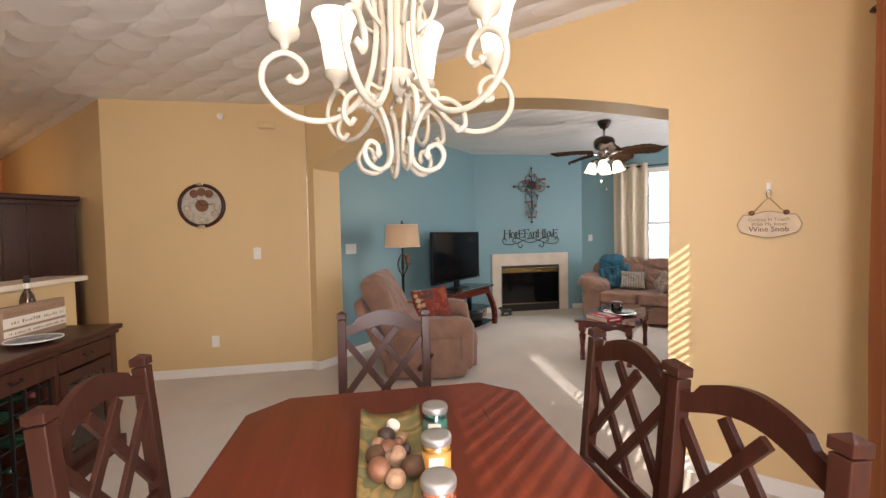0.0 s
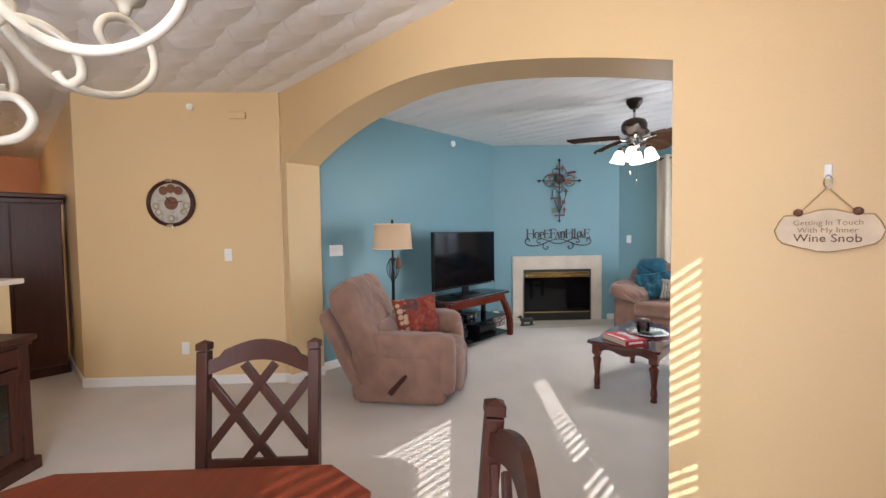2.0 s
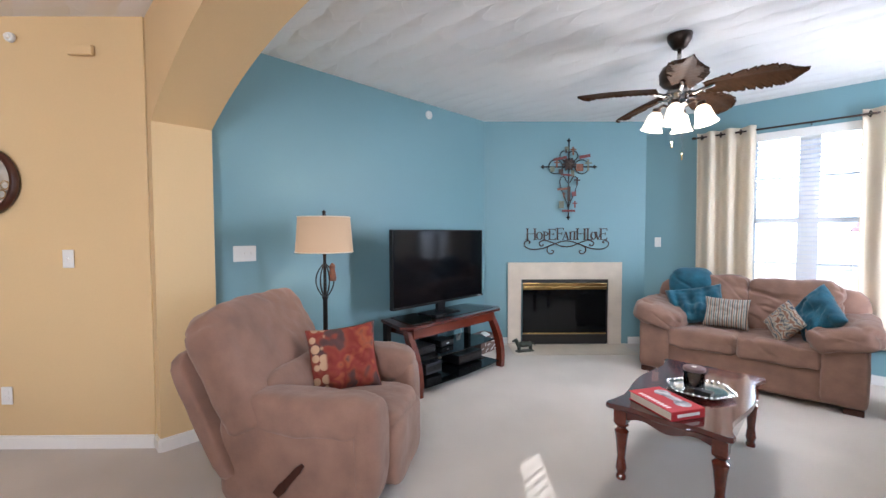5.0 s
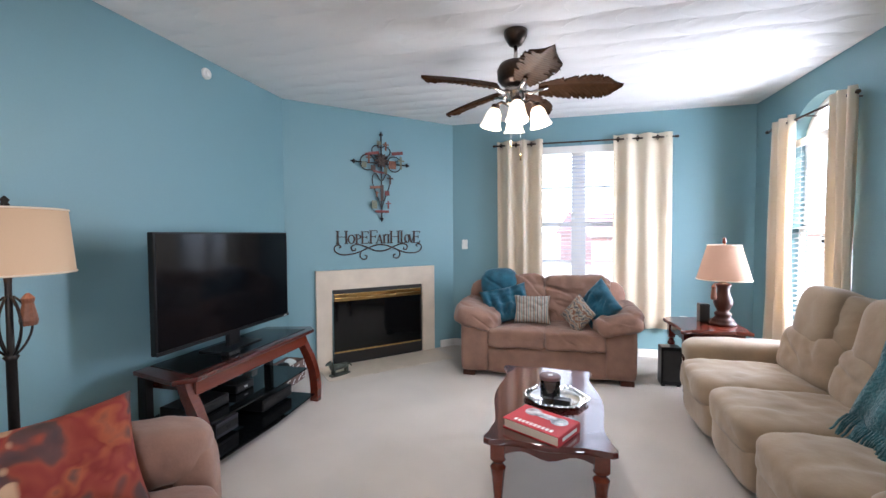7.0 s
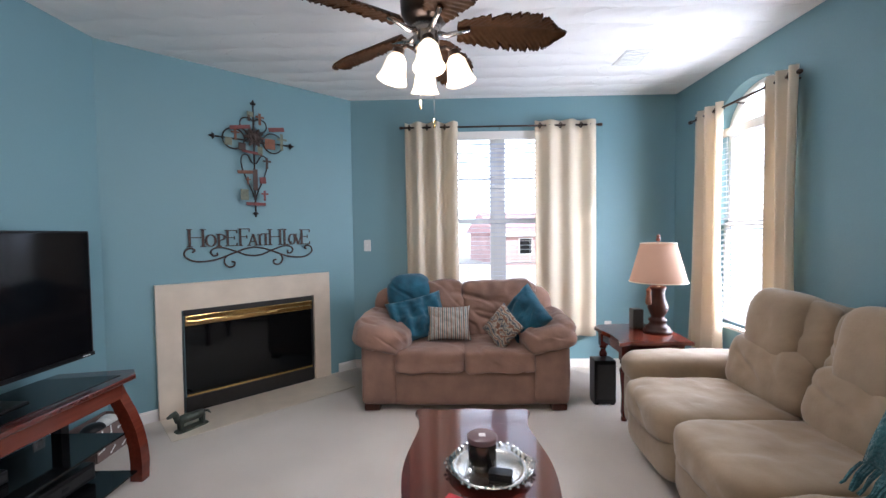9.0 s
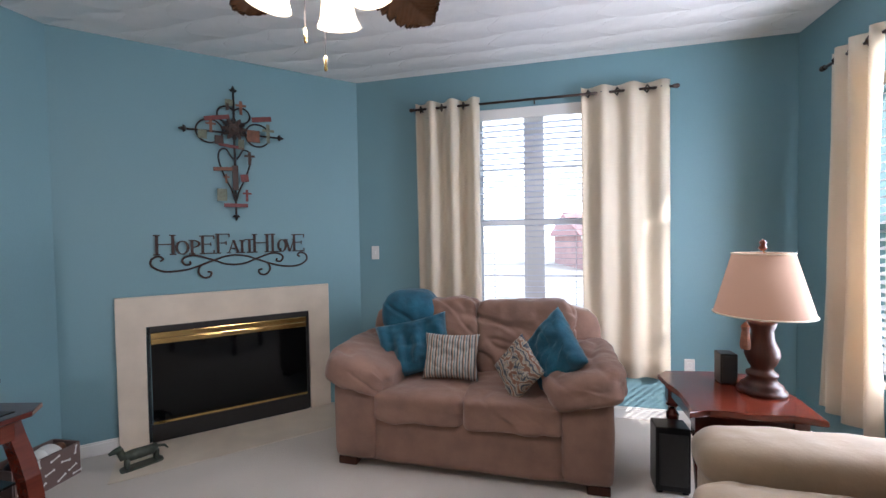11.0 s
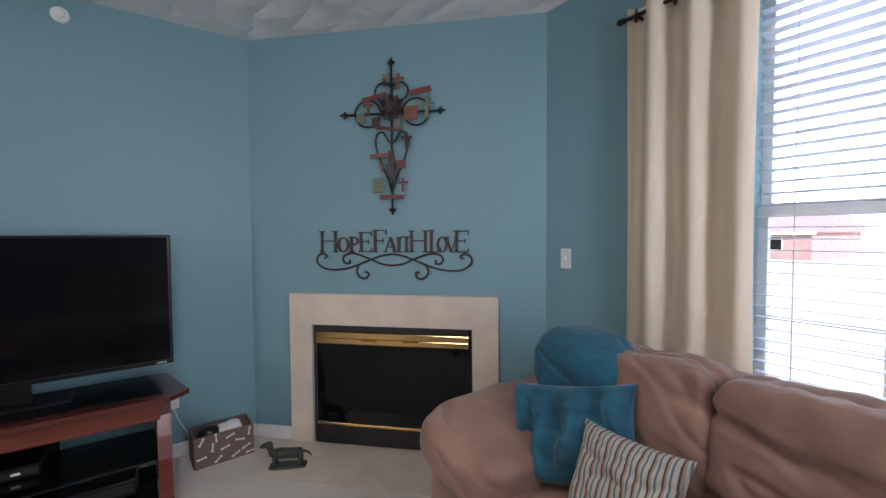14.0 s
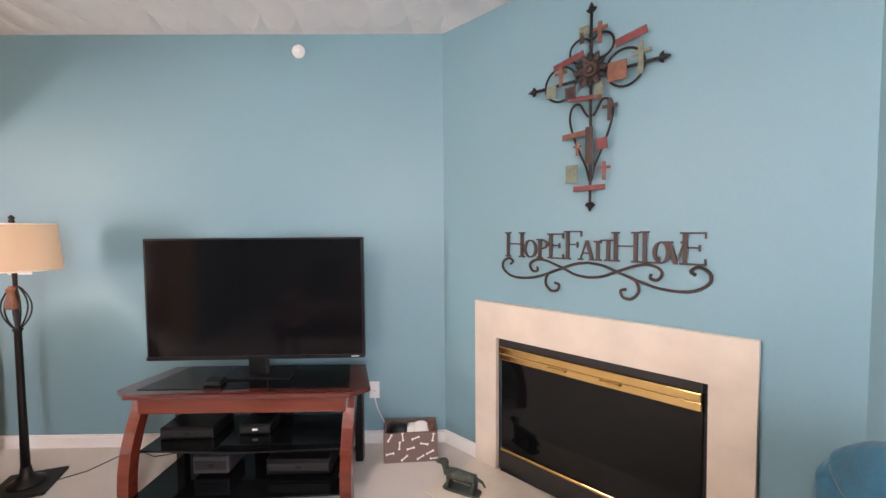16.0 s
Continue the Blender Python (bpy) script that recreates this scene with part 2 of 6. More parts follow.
# living room walls
wall_run("wall_west", (-3.6, 3.03), (-3.6, 6.09), 0.12, [], BLUE, "teal painted wall behind the television")
wall_run("wall_fireplace", (-3.6, 6.09), (-2.19, 7.5), 0.12, [(0.484, 1.575, 0.0, 0.82)], BLUE, "teal painted corner wall with the fireplace")
wall_run("wall_north", (-2.19, 7.5), (1.08, 7.5), 0.14, [(1.05, 1.95, 0.62, 2.4)], BLUE, "teal painted wall with curtained window")
east_wall()
structure("wall_arch_living", box(-0.286, 3.03, 0, 1.08, 3.036, TOP), BLUE, "teal painted back of the arch wall", "wall")

# arch wall between dining and living room
AX0, AX1, SPRING, RISE = -3.5, -0.29, 2.085, 0.33


def arch_height(x):
    """The underside of the arch: flat over the middle, falling towards both jambs."""
    u = (x - (AX0 + AX1) / 2) / ((AX1 - AX0) / 2)
    return SPRING + RISE * (1 - abs(u) ** (2.1 if u < 0 else 1.7))


def arch_wall():
    w = bmesh.new()
    n = 48
    w = box(-3.6, 2.69, 0, AX0, 3.03, TOP, bm=w)
    w = box(AX1, 2.69, 0, 1.22, 3.03, TOP, bm=w)
    rows = []
    for k in range(n + 1):
        x = AX0 + (AX1 - AX0) * k / n
        z = arch_height(x)
        rows.append([w.verts.new(p) for p in ((x, 2.69, z), (x, 3.03, z), (x, 3.03, TOP), (x, 2.69, TOP))])
    for p, q in zip(rows, rows[1:]):
        for k in range(4):
            i = (k + 1) % 4
            w.faces.new((p[k], p[i], q[i], q[k]))
    return structure("wall_arch", w, YELLOW, "yellow painted wall with a broad arched opening", "wall")


arch_wall()

# dining room and hall walls
wall_run("wall_clock", (-4.93, 1.35), (-3.6, 2.68), 0.12, [], YELLOW, "yellow painted angled wall with the clock")
wall_run("wall_hall", (-10.9, 1.35), (-4.93, 1.35), 0.12, [], YELLOW, "yellow painted hall wall")
wall_run("wall_dining_east", (0.68, 2.69), (0.68, -3.3), 0.14, [(0.98, 1.5, 0.5, 2.2), (2.46, 3.36, 0.5, 2.38)], YELLOW, "yellow painted wall with dining window")
wall_run("wall_south", (0.68, -3.3), (-10.9, -3.3), 0.12, [], YELLOW, "yellow painted rear wall")
wall_run("wall_kitchen", (-9.6, -3.3), (-9.6, 1.35), 0.12, [], ORANGE, "orange painted kitchen end wall")

# ---- more materials ----
CHERRY = material("cherry_wood", (0.08, 0.015, 0.011), 0.15, grain=0.2, scale=6, stretch=(1, 14, 14), bump=0.0004, spot=0.1, coat=0.3)
CHERRY_RED = material("red_cherry_wood", (0.125, 0.022, 0.011), 0.22, grain=0.22, scale=6, stretch=(14, 1, 14), bump=0.0004, spot=0.15, coat=0.4)
WALNUT = material("dark_walnut", (0.05, 0.015, 0.008), 0.42, grain=0.5, scale=7, stretch=(12, 12, 1), bump=0.0005, spot=0.2, coat=0.15)
CHAIRWOOD = material("chair_wood", (0.042, 0.0125, 0.007), 0.42, grain=0.35, scale=8, stretch=(10, 10, 1), bump=0.0005, spot=0.2, coat=0.05)
SUEDE = material("taupe_microsuede", (0.245, 0.14, 0.1), 0.9, grain=0.1, scale=180, bump=0.008, bump_scale=11, spot=0.15, spot_scale=7, sheen=0.2)
BEIGE = material("beige_microfibre", (0.325, 0.237, 0.152), 0.88, grain=0.07, scale=220, bump=0.006, bump_scale=9, spot=0.1, spot_scale=6, sheen=0.3)
TEAL = material("teal_velvet", (0.008, 0.085, 0.135), 0.8, grain=0.2, scale=120, bump=0.012, bump_scale=13, spot=0.3, spot_scale=10, sheen=0.18)
THROW = material("teal_knit", (0.035, 0.125, 0.145), 0.95, grain=0.5, scale=70, bump=0.012, spot=0.3, spot_scale=10, sheen=0.3)
CREAM_CLOTH = material("cream_curtain", (0.85, 0.745, 0.59), 0.55, grain=0.04, scale=300, bump=0.0005, spot=0.04, sheen=0.3)


def let_light_through(m, tint, share):
    """Thin cloth: part of the light passes and scatters on the far side."""
    nodes, links = m.node_tree.nodes, m.node_tree.links
    out = [n for n in nodes if n.type == "OUTPUT_MATERIAL"][0]
    tr = nodes.new("ShaderNodeBsdfTranslucent")
    tr.inputs["Color"].default_value = (*tint, 1)
    mix = nodes.new("ShaderNodeMixShader")
    mix.inputs[0].default_value = share
    links.new(nodes["Principled BSDF"].outputs[0], mix.inputs[1])
    links.new(tr.outputs[0], mix.inputs[2])
    links.new(mix.outputs[0], out.inputs["Surface"])


let_light_through(CREAM_CLOTH, (0.88, 0.76, 0.59), 0.27)
CHERRY.node_tree.nodes["Principled BSDF"].inputs["Coat Weight"].default_value = 0.8
CHERRY.node_tree.nodes["Principled BSDF"].inputs["Coat Roughness"].default_value = 0.05
for wood in (WALNUT, CHAIRWOOD):
    wood.node_tree.nodes["Principled BSDF"].inputs["Specular IOR Level"].default_value = 0.28
BLACK = material("black_plastic", (0.006, 0.006, 0.0065), 0.3, grain=0.2, scale=60, bump=0.0002)
SCREEN = material("television_screen", (0.004, 0.004, 0.005), 0.1, grain=0.0, coat=0.0)
SCREEN.node_tree.nodes["Principled BSDF"].inputs["Specular IOR Level"].default_value = 0.25
BLACKGLASS = material("black_glass", (0.004, 0.0045, 0.005), 0.06)
for dark in (BLACK, BLACKGLASS):
    dark.node_tree.nodes["Principled BSDF"].inputs["Specular IOR Level"].default_value = 0.32
BLACKMETAL = material("black_iron", (0.02, 0.017, 0.015), 0.45, metal=0.6, grain=0.3, scale=80, bump=0.0004)
BRONZE = material("bronze_metal", (0.07, 0.05, 0.04), 0.32, metal=0.9, grain=0.3, scale=60, bump=0.0003)
NICKEL = material("brushed_nickel", (0.45, 0.42, 0.39), 0.25, metal=1.0, grain=0.1, scale=80)
BRASS = material("polished_brass", (0.75, 0.53, 0.22), 0.16, metal=1.0, grain=0.08, scale=30)
SILVER = material("silver_plate", (0.7, 0.68, 0.63), 0.2, metal=1.0, grain=0.15, scale=30, spot=0.15, spot_scale=20)
STONE = material("cream_marble", (0.66, 0.57, 0.46), 0.3, grain=0.07, scale=9, bump=0.0002, spot=0.08, spot_scale=4, coat=0.15)
IVORY = material("ivory_enamel", (0.36, 0.32, 0.25), 0.4, grain=0.1, scale=40, bump=0.0006, spot=0.1, spot_scale=14)
PLASTIC = material("white_plastic", (0.78, 0.77, 0.73), 0.35, grain=0.02, scale=30)
BLADE = material("dark_carved_blade", (0.042, 0.019, 0.009), 0.6, grain=0.5, scale=40, bump=0.0012, spot=0.3, spot_scale=9)
BLADE.node_tree.nodes["Principled BSDF"].inputs["Specular IOR Level"].default_value = 0.25
BLADE.node_tree.nodes["Principled BSDF"].inputs["Specular Tint"].default_value = (1.0, 0.62, 0.36, 1)
LEAF = material("carved_leaf_wood", (0.07, 0.031, 0.012), 0.75, grain=0.5, scale=50, bump=0.001, spot=0.25, spot_scale=12)
SOOT = material("firebox_steel", (0.015, 0.014, 0.013), 0.55, grain=0.3, scale=40, bump=0.0005)
RED = material("red_paint_metal", (0.15, 0.034, 0.03), 0.5, grain=0.3, scale=60, spot=0.2, spot_scale=30)
GREEN = material("sage_paint_metal", (0.16, 0.18, 0.125), 0.6, grain=0.3, scale=60, spot=0.2, spot_scale=30)
RUST = material("rust_paint_metal", (0.17, 0.068, 0.034), 0.55, grain=0.3, scale=60, spot=0.2, spot_scale=30)
DARKBROWN = material("dark_brown_metal", (0.055, 0.035, 0.028), 0.5, metal=0.4, grain=0.3, scale=60)
DARKINK = material("dark_ink", (0.03, 0.022, 0.018), 0.7, grain=0.2, scale=90)
PAPER = material("book_paper", (0.72, 0.66, 0.55), 0.8, grain=0.12, scale=14, stretch=(1, 1, 60))


def glow(name, colour, strength, rough=0.5):
    return material(name, colour, rough, emit=strength, emit_colour=colour)


SHADE_FAN = glow("lit_fan_glass", (1.0, 0.83, 0.6), 1.1)
SHADE_CHAND = glow("lit_alabaster_glass", (1.0, 0.84, 0.6), 1.15)


def cloth_shade(name, colour, strength, tint):
    return material(name, colour, 0.85, grain=0.05, scale=300, bump=0.0003, emit=strength, emit_colour=tint)


SHADE_LAMP = cloth_shade("lit_linen_shade", (0.36, 0.215, 0.14), 0.15, (1.0, 0.55, 0.36))
SHADE_FLOOR = cloth_shade("lit_cream_shade", (0.46, 0.31, 0.19), 0.1, (1.0, 0.72, 0.45))


def clear_glass(name, tint=(0.95, 0.97, 0.96)):
    m = material(name, tint, 0.03, glass=1.0)
    m.node_tree.nodes["Principled BSDF"].inputs["IOR"].default_value = 1.45
    return m


GLASS = clear_glass("clear_glass")
PANE = clear_glass("window_glass", (0.98, 0.99, 1.0))
PANE.node_tree.nodes["Principled BSDF"].inputs["IOR"].default_value = 1.01


def striped(name, colours, axis, pitch):
    """Woven stripes along one axis of the thing."""
    m = bpy.data.materials.new(name)
    m.use_nodes = True
    nodes, links = m.node_tree.nodes, m.node_tree.links
    b = nodes["Principled BSDF"]
    b.inputs["Roughness"].default_value = 0.85
    sep = nodes.new("ShaderNodeSeparateXYZ")
    links.new(nodes.new("ShaderNodeTexCoord").outputs["Object"], sep.inputs[0])
    wrap = nodes.new("ShaderNodeMath")
    wrap.operation = "MULTIPLY"
    wrap.inputs[1].default_value = 1 / pitch
    links.new(sep.outputs[axis], wrap.inputs[0])
    fr = nodes.new("ShaderNodeMath")
    fr.operation = "FRACT"
    links.new(wrap.outputs[0], fr.inputs[0])
    ramp = nodes.new("ShaderNodeValToRGB")
    ramp.color_ramp.interpolation = "CONSTANT"
    while len(ramp.color_ramp.elements) < len(colours):
        ramp.color_ramp.elements.new(0.5)
    for k, c in enumerate(colours):
        e = ramp.color_ramp.elements[k]
        e.position, e.color = k / len(colours), (*c, 1)
    links.new(fr.outputs[0], ramp.inputs[0])
    links.new(ramp.outputs[0], b.inputs["Base Color"])
    return m


def blotched(name, colours, scale, rough=0.85, kind="voronoi", distort=0.0):
    """Printed cloth or mottled glass: patches of several colours."""
    m = bpy.data.materials.new(name)
    m.use_nodes = True
    nodes, links = m.node_tree.nodes, m.node_tree.links
    b = nodes["Principled BSDF"]
    b.inputs["Roughness"].default_value = rough
    co = nodes.new("ShaderNodeTexCoord").outputs["Object"]
    if kind == "voronoi":
        t = nodes.new("ShaderNodeTexVoronoi")
        t.inputs["Scale"].default_value = scale
        src = t.outputs["Distance"]
    elif kind == "wave":
        t = nodes.new("ShaderNodeTexWave")
        t.wave_type = "RINGS"
        t.inputs["Scale"].default_value, t.inputs["Distortion"].default_value = scale, distort
        t.inputs["Detail Scale"].default_value = 1.5
        src = t.outputs["Fac"]
    else:
        t = nodes.new("ShaderNodeTexNoise")
        t.inputs["Scale"].default_value, t.inputs["Distortion"].default_value = scale, distort
        src = t.outputs[0]
    links.new(co, t.inputs["Vector"])
    ramp = nodes.new("ShaderNodeValToRGB")
    while len(ramp.color_ramp.elements) < len(colours):
        ramp.color_ramp.elements.new(0.5)
    for k, (p, c) in enumerate(colours):
        e = ramp.color_ramp.elements[k]
        e.position, e.color = p, (*c, 1)
    links.new(src, ramp.inputs[0])
    links.new(ramp.outputs[0], b.inputs["Base Color"])
    return m


STRIPE = striped("striped_cloth", [(0.42, 0.38, 0.33), (0.42, 0.38, 0.33), (0.05, 0.06, 0.07), (0.35, 0.22, 0.15), (0.44, 0.40, 0.35), (0.08, 0.15, 0.17)], 0, 0.035)
PAISLEY = blotched("paisley_cloth", [(0.0, (0.03, 0.05, 0.08)), (0.3, (0.45, 0.36, 0.25)), (0.5, (0.08, 0.11, 0.14)), (0.7, (0.5, 0.43, 0.34)), (0.9, (0.2, 0.1, 0.06))], 9.0, kind="wave", distort=7.0)
FLORAL = blotched("red_floral_cloth", [(0.3, (0.05, 0.035, 0.035)), (0.4, (0.09, 0.04, 0.036)), (0.46, (0.24, 0.045, 0.022)), (0.54, (0.2, 0.022, 0.016)), (0.62, (0.3, 0.075, 0.028)), (0.7, (0.07, 0.045, 0.045))], 6.5, kind="noise", distort=0.4)


def petal_spots(m):
    """Round cream petals printed down one side of the cloth."""
    nodes, links = m.node_tree.nodes, m.node_tree.links
    co = nodes.new("ShaderNodeTexCoord").outputs["Object"]
    flat = nodes.new("ShaderNodeVectorMath")
    flat.operation = "MULTIPLY"
    flat.inputs[1].default_value = (1, 0, 1)
    links.new(co, flat.inputs[0])
    cell = nodes.new("ShaderNodeTexVoronoi")
    cell.inputs["Scale"].default_value, cell.inputs["Randomness"].default_value = 17, 0.55
    links.new(flat.outputs[0], cell.inputs["Vector"])
    sep = nodes.new("ShaderNodeSeparateXYZ")
    links.new(co, sep.inputs[0])
    near = nodes.new("ShaderNodeMapRange")
    near.inputs["From Min"].default_value, near.inputs["From Max"].default_value = 0.5, 0.42
    links.new(cell.outputs["Distance"], near.inputs[0])
    side = nodes.new("ShaderNodeMapRange")
    side.inputs["From Min"].default_value, side.inputs["From Max"].default_value = -0.085, -0.1
    links.new(sep.outputs[0], side.inputs[0])
    both = nodes.new("ShaderNodeMath")
    both.operation = "MULTIPLY"
    links.new(near.outputs[0], both.inputs[0])
    links.new(side.outputs[0], both.inputs[1])
    mix = nodes.new("ShaderNodeMix")
    mix.data_type = "RGBA"
    old = nodes["Principled BSDF"].inputs["Base Color"].links[0].from_socket
    links.new(both.outputs[0], mix.inputs["Factor"])
    links.new(old, mix.inputs["A"])
    mix.inputs["B"].default_value = (0.5, 0.33, 0.2, 1)
    links.new(mix.outputs["Result"], nodes["Principled BSDF"].inputs["Base Color"])


petal_spots(FLORAL)
MOSAIC = blotched("green_gold_glass", [(0.3, (0.09, 0.10, 0.045)), (0.46, (0.15, 0.14, 0.06)), (0.53, (0.3, 0.19, 0.07)), (0.57, (0.12, 0.12, 0.055)), (0.75, (0.2, 0.17, 0.09))], 5.0, rough=0.14, kind="noise", distort=1.5)

# ---- trim ----


def strip(a, b, h=0.085, t=0.014, name="baseboard"):
    a, b = Vector((*a, 0)), Vector((*b, 0))
    d = b - a
    w = box(0, -t, 0.0, d.length, 0, h - 0.012)
    w = box(0, -t * 0.55, h - 0.012, d.length, 0, h, bm=w)
    w.transform(Matrix.Translation(a) @ Matrix.Rotation(math.atan2(d.y, d.x), 4, "Z"))
    return structure(name, w, WHITE, "white painted baseboard", "baseboard")


for a, b in [((-3.6, 3.03), (-3.6, 6.09)), ((-3.6, 6.09), (-3.352, 6.338)), ((-2.328, 7.362), (-2.19, 7.5)), ((-2.19, 7.5), (1.08, 7.5)), ((1.08, 7.5), (1.08, 3.04)),
             ((-4.93, 1.35), (-3.6, 2.68)), ((-3.6, 2.69), (-3.5, 2.69)), ((-3.5, 2.69), (-3.5, 3.03)), ((-3.5, 3.03), (-3.6, 3.03)), ((-0.29, 2.69), (0.68, 2.69)), ((-0.29, 3.03), (-0.29, 2.69)),
             ((0.68, 2.69), (0.68, -3.3)), ((-9.6, 1.35), (-4.93, 1.35))]:
    strip(a, b)

# ---- windows ----


def slat_blind(parent, m, width, z0, z1, pitch=0.045, tilt=18.0):
    """Horizontal slats in a window plane: local x across, y out of the room."""
    me = bpy.data.meshes.new("slat")
    b = box(-width / 2, -0.024, -0.0015, width / 2, 0.024, 0.0015)
    b.transform(Matrix.Rotation(radians(tilt), 4, "X"))
    b.to_mesh(me)
    b.free()
    me.materials.append(SLAT)
    z = z0 + 0.03
    while z < z1 - 0.02:
        ob = new("slat", me)
        ob.parent, ob.matrix_basis = parent, m @ Matrix.Translation((0, 0, z))
        z += pitch
    part("bottom_rail", box(-width / 2, -0.02, z0, width / 2, 0.02, z0 + 0.016, 0.003), SLAT, parent, m=m)
    for x in (-width * 0.36, width * 0.36):
        part("ladder_cord", box(x - 0.002, -0.026, z0, x + 0.002, -0.024, z1), SLAT, parent, m=m)


SLAT = material("white_slat", (0.68, 0.71, 0.79), 0.45, grain=0.02, scale=40)


def sash(parent, m, x0, x1, z0, z1, y, w=0.035, bars=0):
    f = box(x0, y, z0, x0 + w, y + 0.03, z1)
    f = box(x1 - w, y, z0, x1, y + 0.03, z1, bm=f)
    f = box(x0 + w, y, z0, x1 - w, y + 0.03, z0 + w, bm=f)
    f = box(x0 + w, y, z1 - w, x1 - w, y + 0.03, z1, bm=f)
    for k in range(bars):
        z = z0 + (z1 - z0) * (k + 1) / (bars + 1)
        f = box(x0 + w, y + 0.008, z - 0.008, x1 - w, y + 0.022, z + 0.008, bm=f)
    fr = part("window_frame", f, WHITE, parent, m=m)
    p = part("pane", box(x0 + w, y + 0.013, z0 + w, x1 - w, y + 0.017, z1 - w), PANE, fr, m=m)
    p.visible_shadow = False


# twin window in the north wall: local x along the wall, y outwards
win = tagged(new("window_1"), "white twin sash window with open slat blind", "window", kind="structure")
wm = Matrix.Translation((-0.69, 7.5, 0))
for sx in (-1, 1):
    x0, x1 = (-0.45, -0.045) if sx < 0 else (0.045, 0.45)
    sash(win, wm, x0, x1, 0.62, 1.52, 0.075, bars=1)
    sash(win, wm, x0, x1, 1.5, 2.4, 0.107, bars=1)
part("mullion", box(-0.045, 0.07, 0.62, 0.045, 0.14, 2.4), WHITE, win, m=wm)
part("window_sill", box(-0.5, -0.04, 0.59, 0.5, 0.07, 0.618, 0.006), WHITE, win, m=wm)
part("valance", box(-0.45, -0.012, 2.325, 0.45, 0.012, 2.41, 0.004), WHITE, win, "white blind valance", m=wm)
slat_blind(win, wm @ Matrix.Translation((0, 0.04, 0)), 0.88, 0.64, 2.33, tilt=-4.0)

# arched window in the east wall
win2 = tagged(new("window_2"), "white round-headed window with slat blind", "window", kind="structure")
wm2 = Matrix.Translation((1.08, 6.475, 0)) @ Matrix.Rotation(radians(-90), 4, "Z")
sash(win2, wm2, -0.395, 0.395, 0.62, 1.45, 0.075)
sash(win2, wm2, -0.395, 0.395, 1.43, 2.19, 0.107)
arc = [(0.377 * math.cos(math.pi * k / 24), 0.12, 2.18 + 0.33 * math.sin(math.pi * k / 24)) for k in range(25)]
part("arched_head", tube(arc, 0.022, 6), WHITE, win2, m=wm2)
part("window_sill", box(-0.435, -0.04, 0.59, 0.435, 0.07, 0.618, 0.006), WHITE, win2, m=wm2)
part("valance", box(-0.392, 0.02, 2.155, 0.392, 0.05, 2.22, 0.004), WHITE, win2, m=wm2)
slat_blind(win2, wm2 @ Matrix.Translation((0, 0.04, 0)), 0.77, 0.64, 2.17)

# dining windows in the east wall
for k, (ya, yb, zt) in enumerate(((1.19, 1.71, 2.2), (-0.67, 0.23, 2.38))):
    w3 = tagged(new("window_%d" % (3 + k)), "white dining window with slat blind", "window", kind="structure")
    m3 = Matrix.Translation((0.68, (ya + yb) / 2, 0)) @ Matrix.Rotation(radians(-90), 4, "Z")
    h = (yb - ya) / 2
    sash(w3, m3, -h, h, 0.5, 1.38, 0.075)
    sash(w3, m3, -h, h, 1.36, zt, 0.107)
    part("window_sill", box(-h - 0.04, -0.04, 0.47, h + 0.04, 0.07, 0.498, 0.006), WHITE, w3, m=m3)
    slat_blind(w3, m3 @ Matrix.Translation((0, 0.04, 0)), 2 * h - 0.02, 0.52, zt)


def curtain(name, m, x0, x1, z0, z1, folds, label, mat, depth=0.046, flare=0.0):
    """A pleated panel hung on a rod: local x along the rod, y towards the wall."""
    ob = thing(name, label, "curtain", m)
    b = bmesh.new()
    nu, nv = folds * 14, 14
    front, back = [], []
    for j in range(nv + 1):
        f = j / nv
        z = z1 + (z0 - z1) * f
        r0, r1 = [], []
        for i in range(nu + 1):
            u = i / nu
            x = x0 + (x1 - x0) * u + 0.012 * f * math.sin(5 * u + 2 * f)
            x -= flare * (1 - u) * f
            a = 2 * math.pi * folds * u + 0.5 * math.sin(3 * f + 4 * u) * f
            y = depth * math.sin(a) * (1 - 0.2 * f) + 0.006 * math.sin(9 * u + 5 * f)
            r0.append(b.verts.new((x, y - 0.002, z)))
            r1.append(b.verts.new((x, y + 0.002, z)))
        front.append(r0)
        back.append(r1)
    for rows, flip in ((front, False), (back, True)):
        for j in range(nv):
            for i in range(nu):
                q = [rows[j][i], rows[j][i + 1], rows[j + 1][i + 1], rows[j + 1][i]]
                b.faces.new(q[::-1] if flip else q)
    for j in range(nv):
        b.faces.new((front[j][0], back[j][0], back[j + 1][0], front[j + 1][0]))
        b.faces.new((front[j][nu], front[j + 1][nu], back[j + 1][nu], back[j][nu]))
    for i in range(nu):
        b.faces.new((front[0][i], front[0][i + 1], back[0][i + 1], back[0][i]))
        b.faces.new((front[nv][i], back[nv][i], back[nv][i + 1], front[nv][i + 1]))
    part("panel", b, mat, ob, smooth=True)
    for k in range(2 * folds):
        x = x0 + (x1 - x0) * (k + 0.5) / (2 * folds)
        s = 1 if k % 2 else -1
        pts = [(0.026 * math.cos(a), 0, 0.026 * math.sin(a)) for a in [math.pi / 2 * q for q in range(4)]]
        g = tube(pts, 0.007, 6, closed=True)
        part("grommet", g, BRONZE, ob, "square bronze grommet" if k == 0 else "", m=Matrix.Translation((x, 0, z1 - 0.05)) @ Matrix.Rotation(radians(62 * s), 4, "Z"))
    return ob


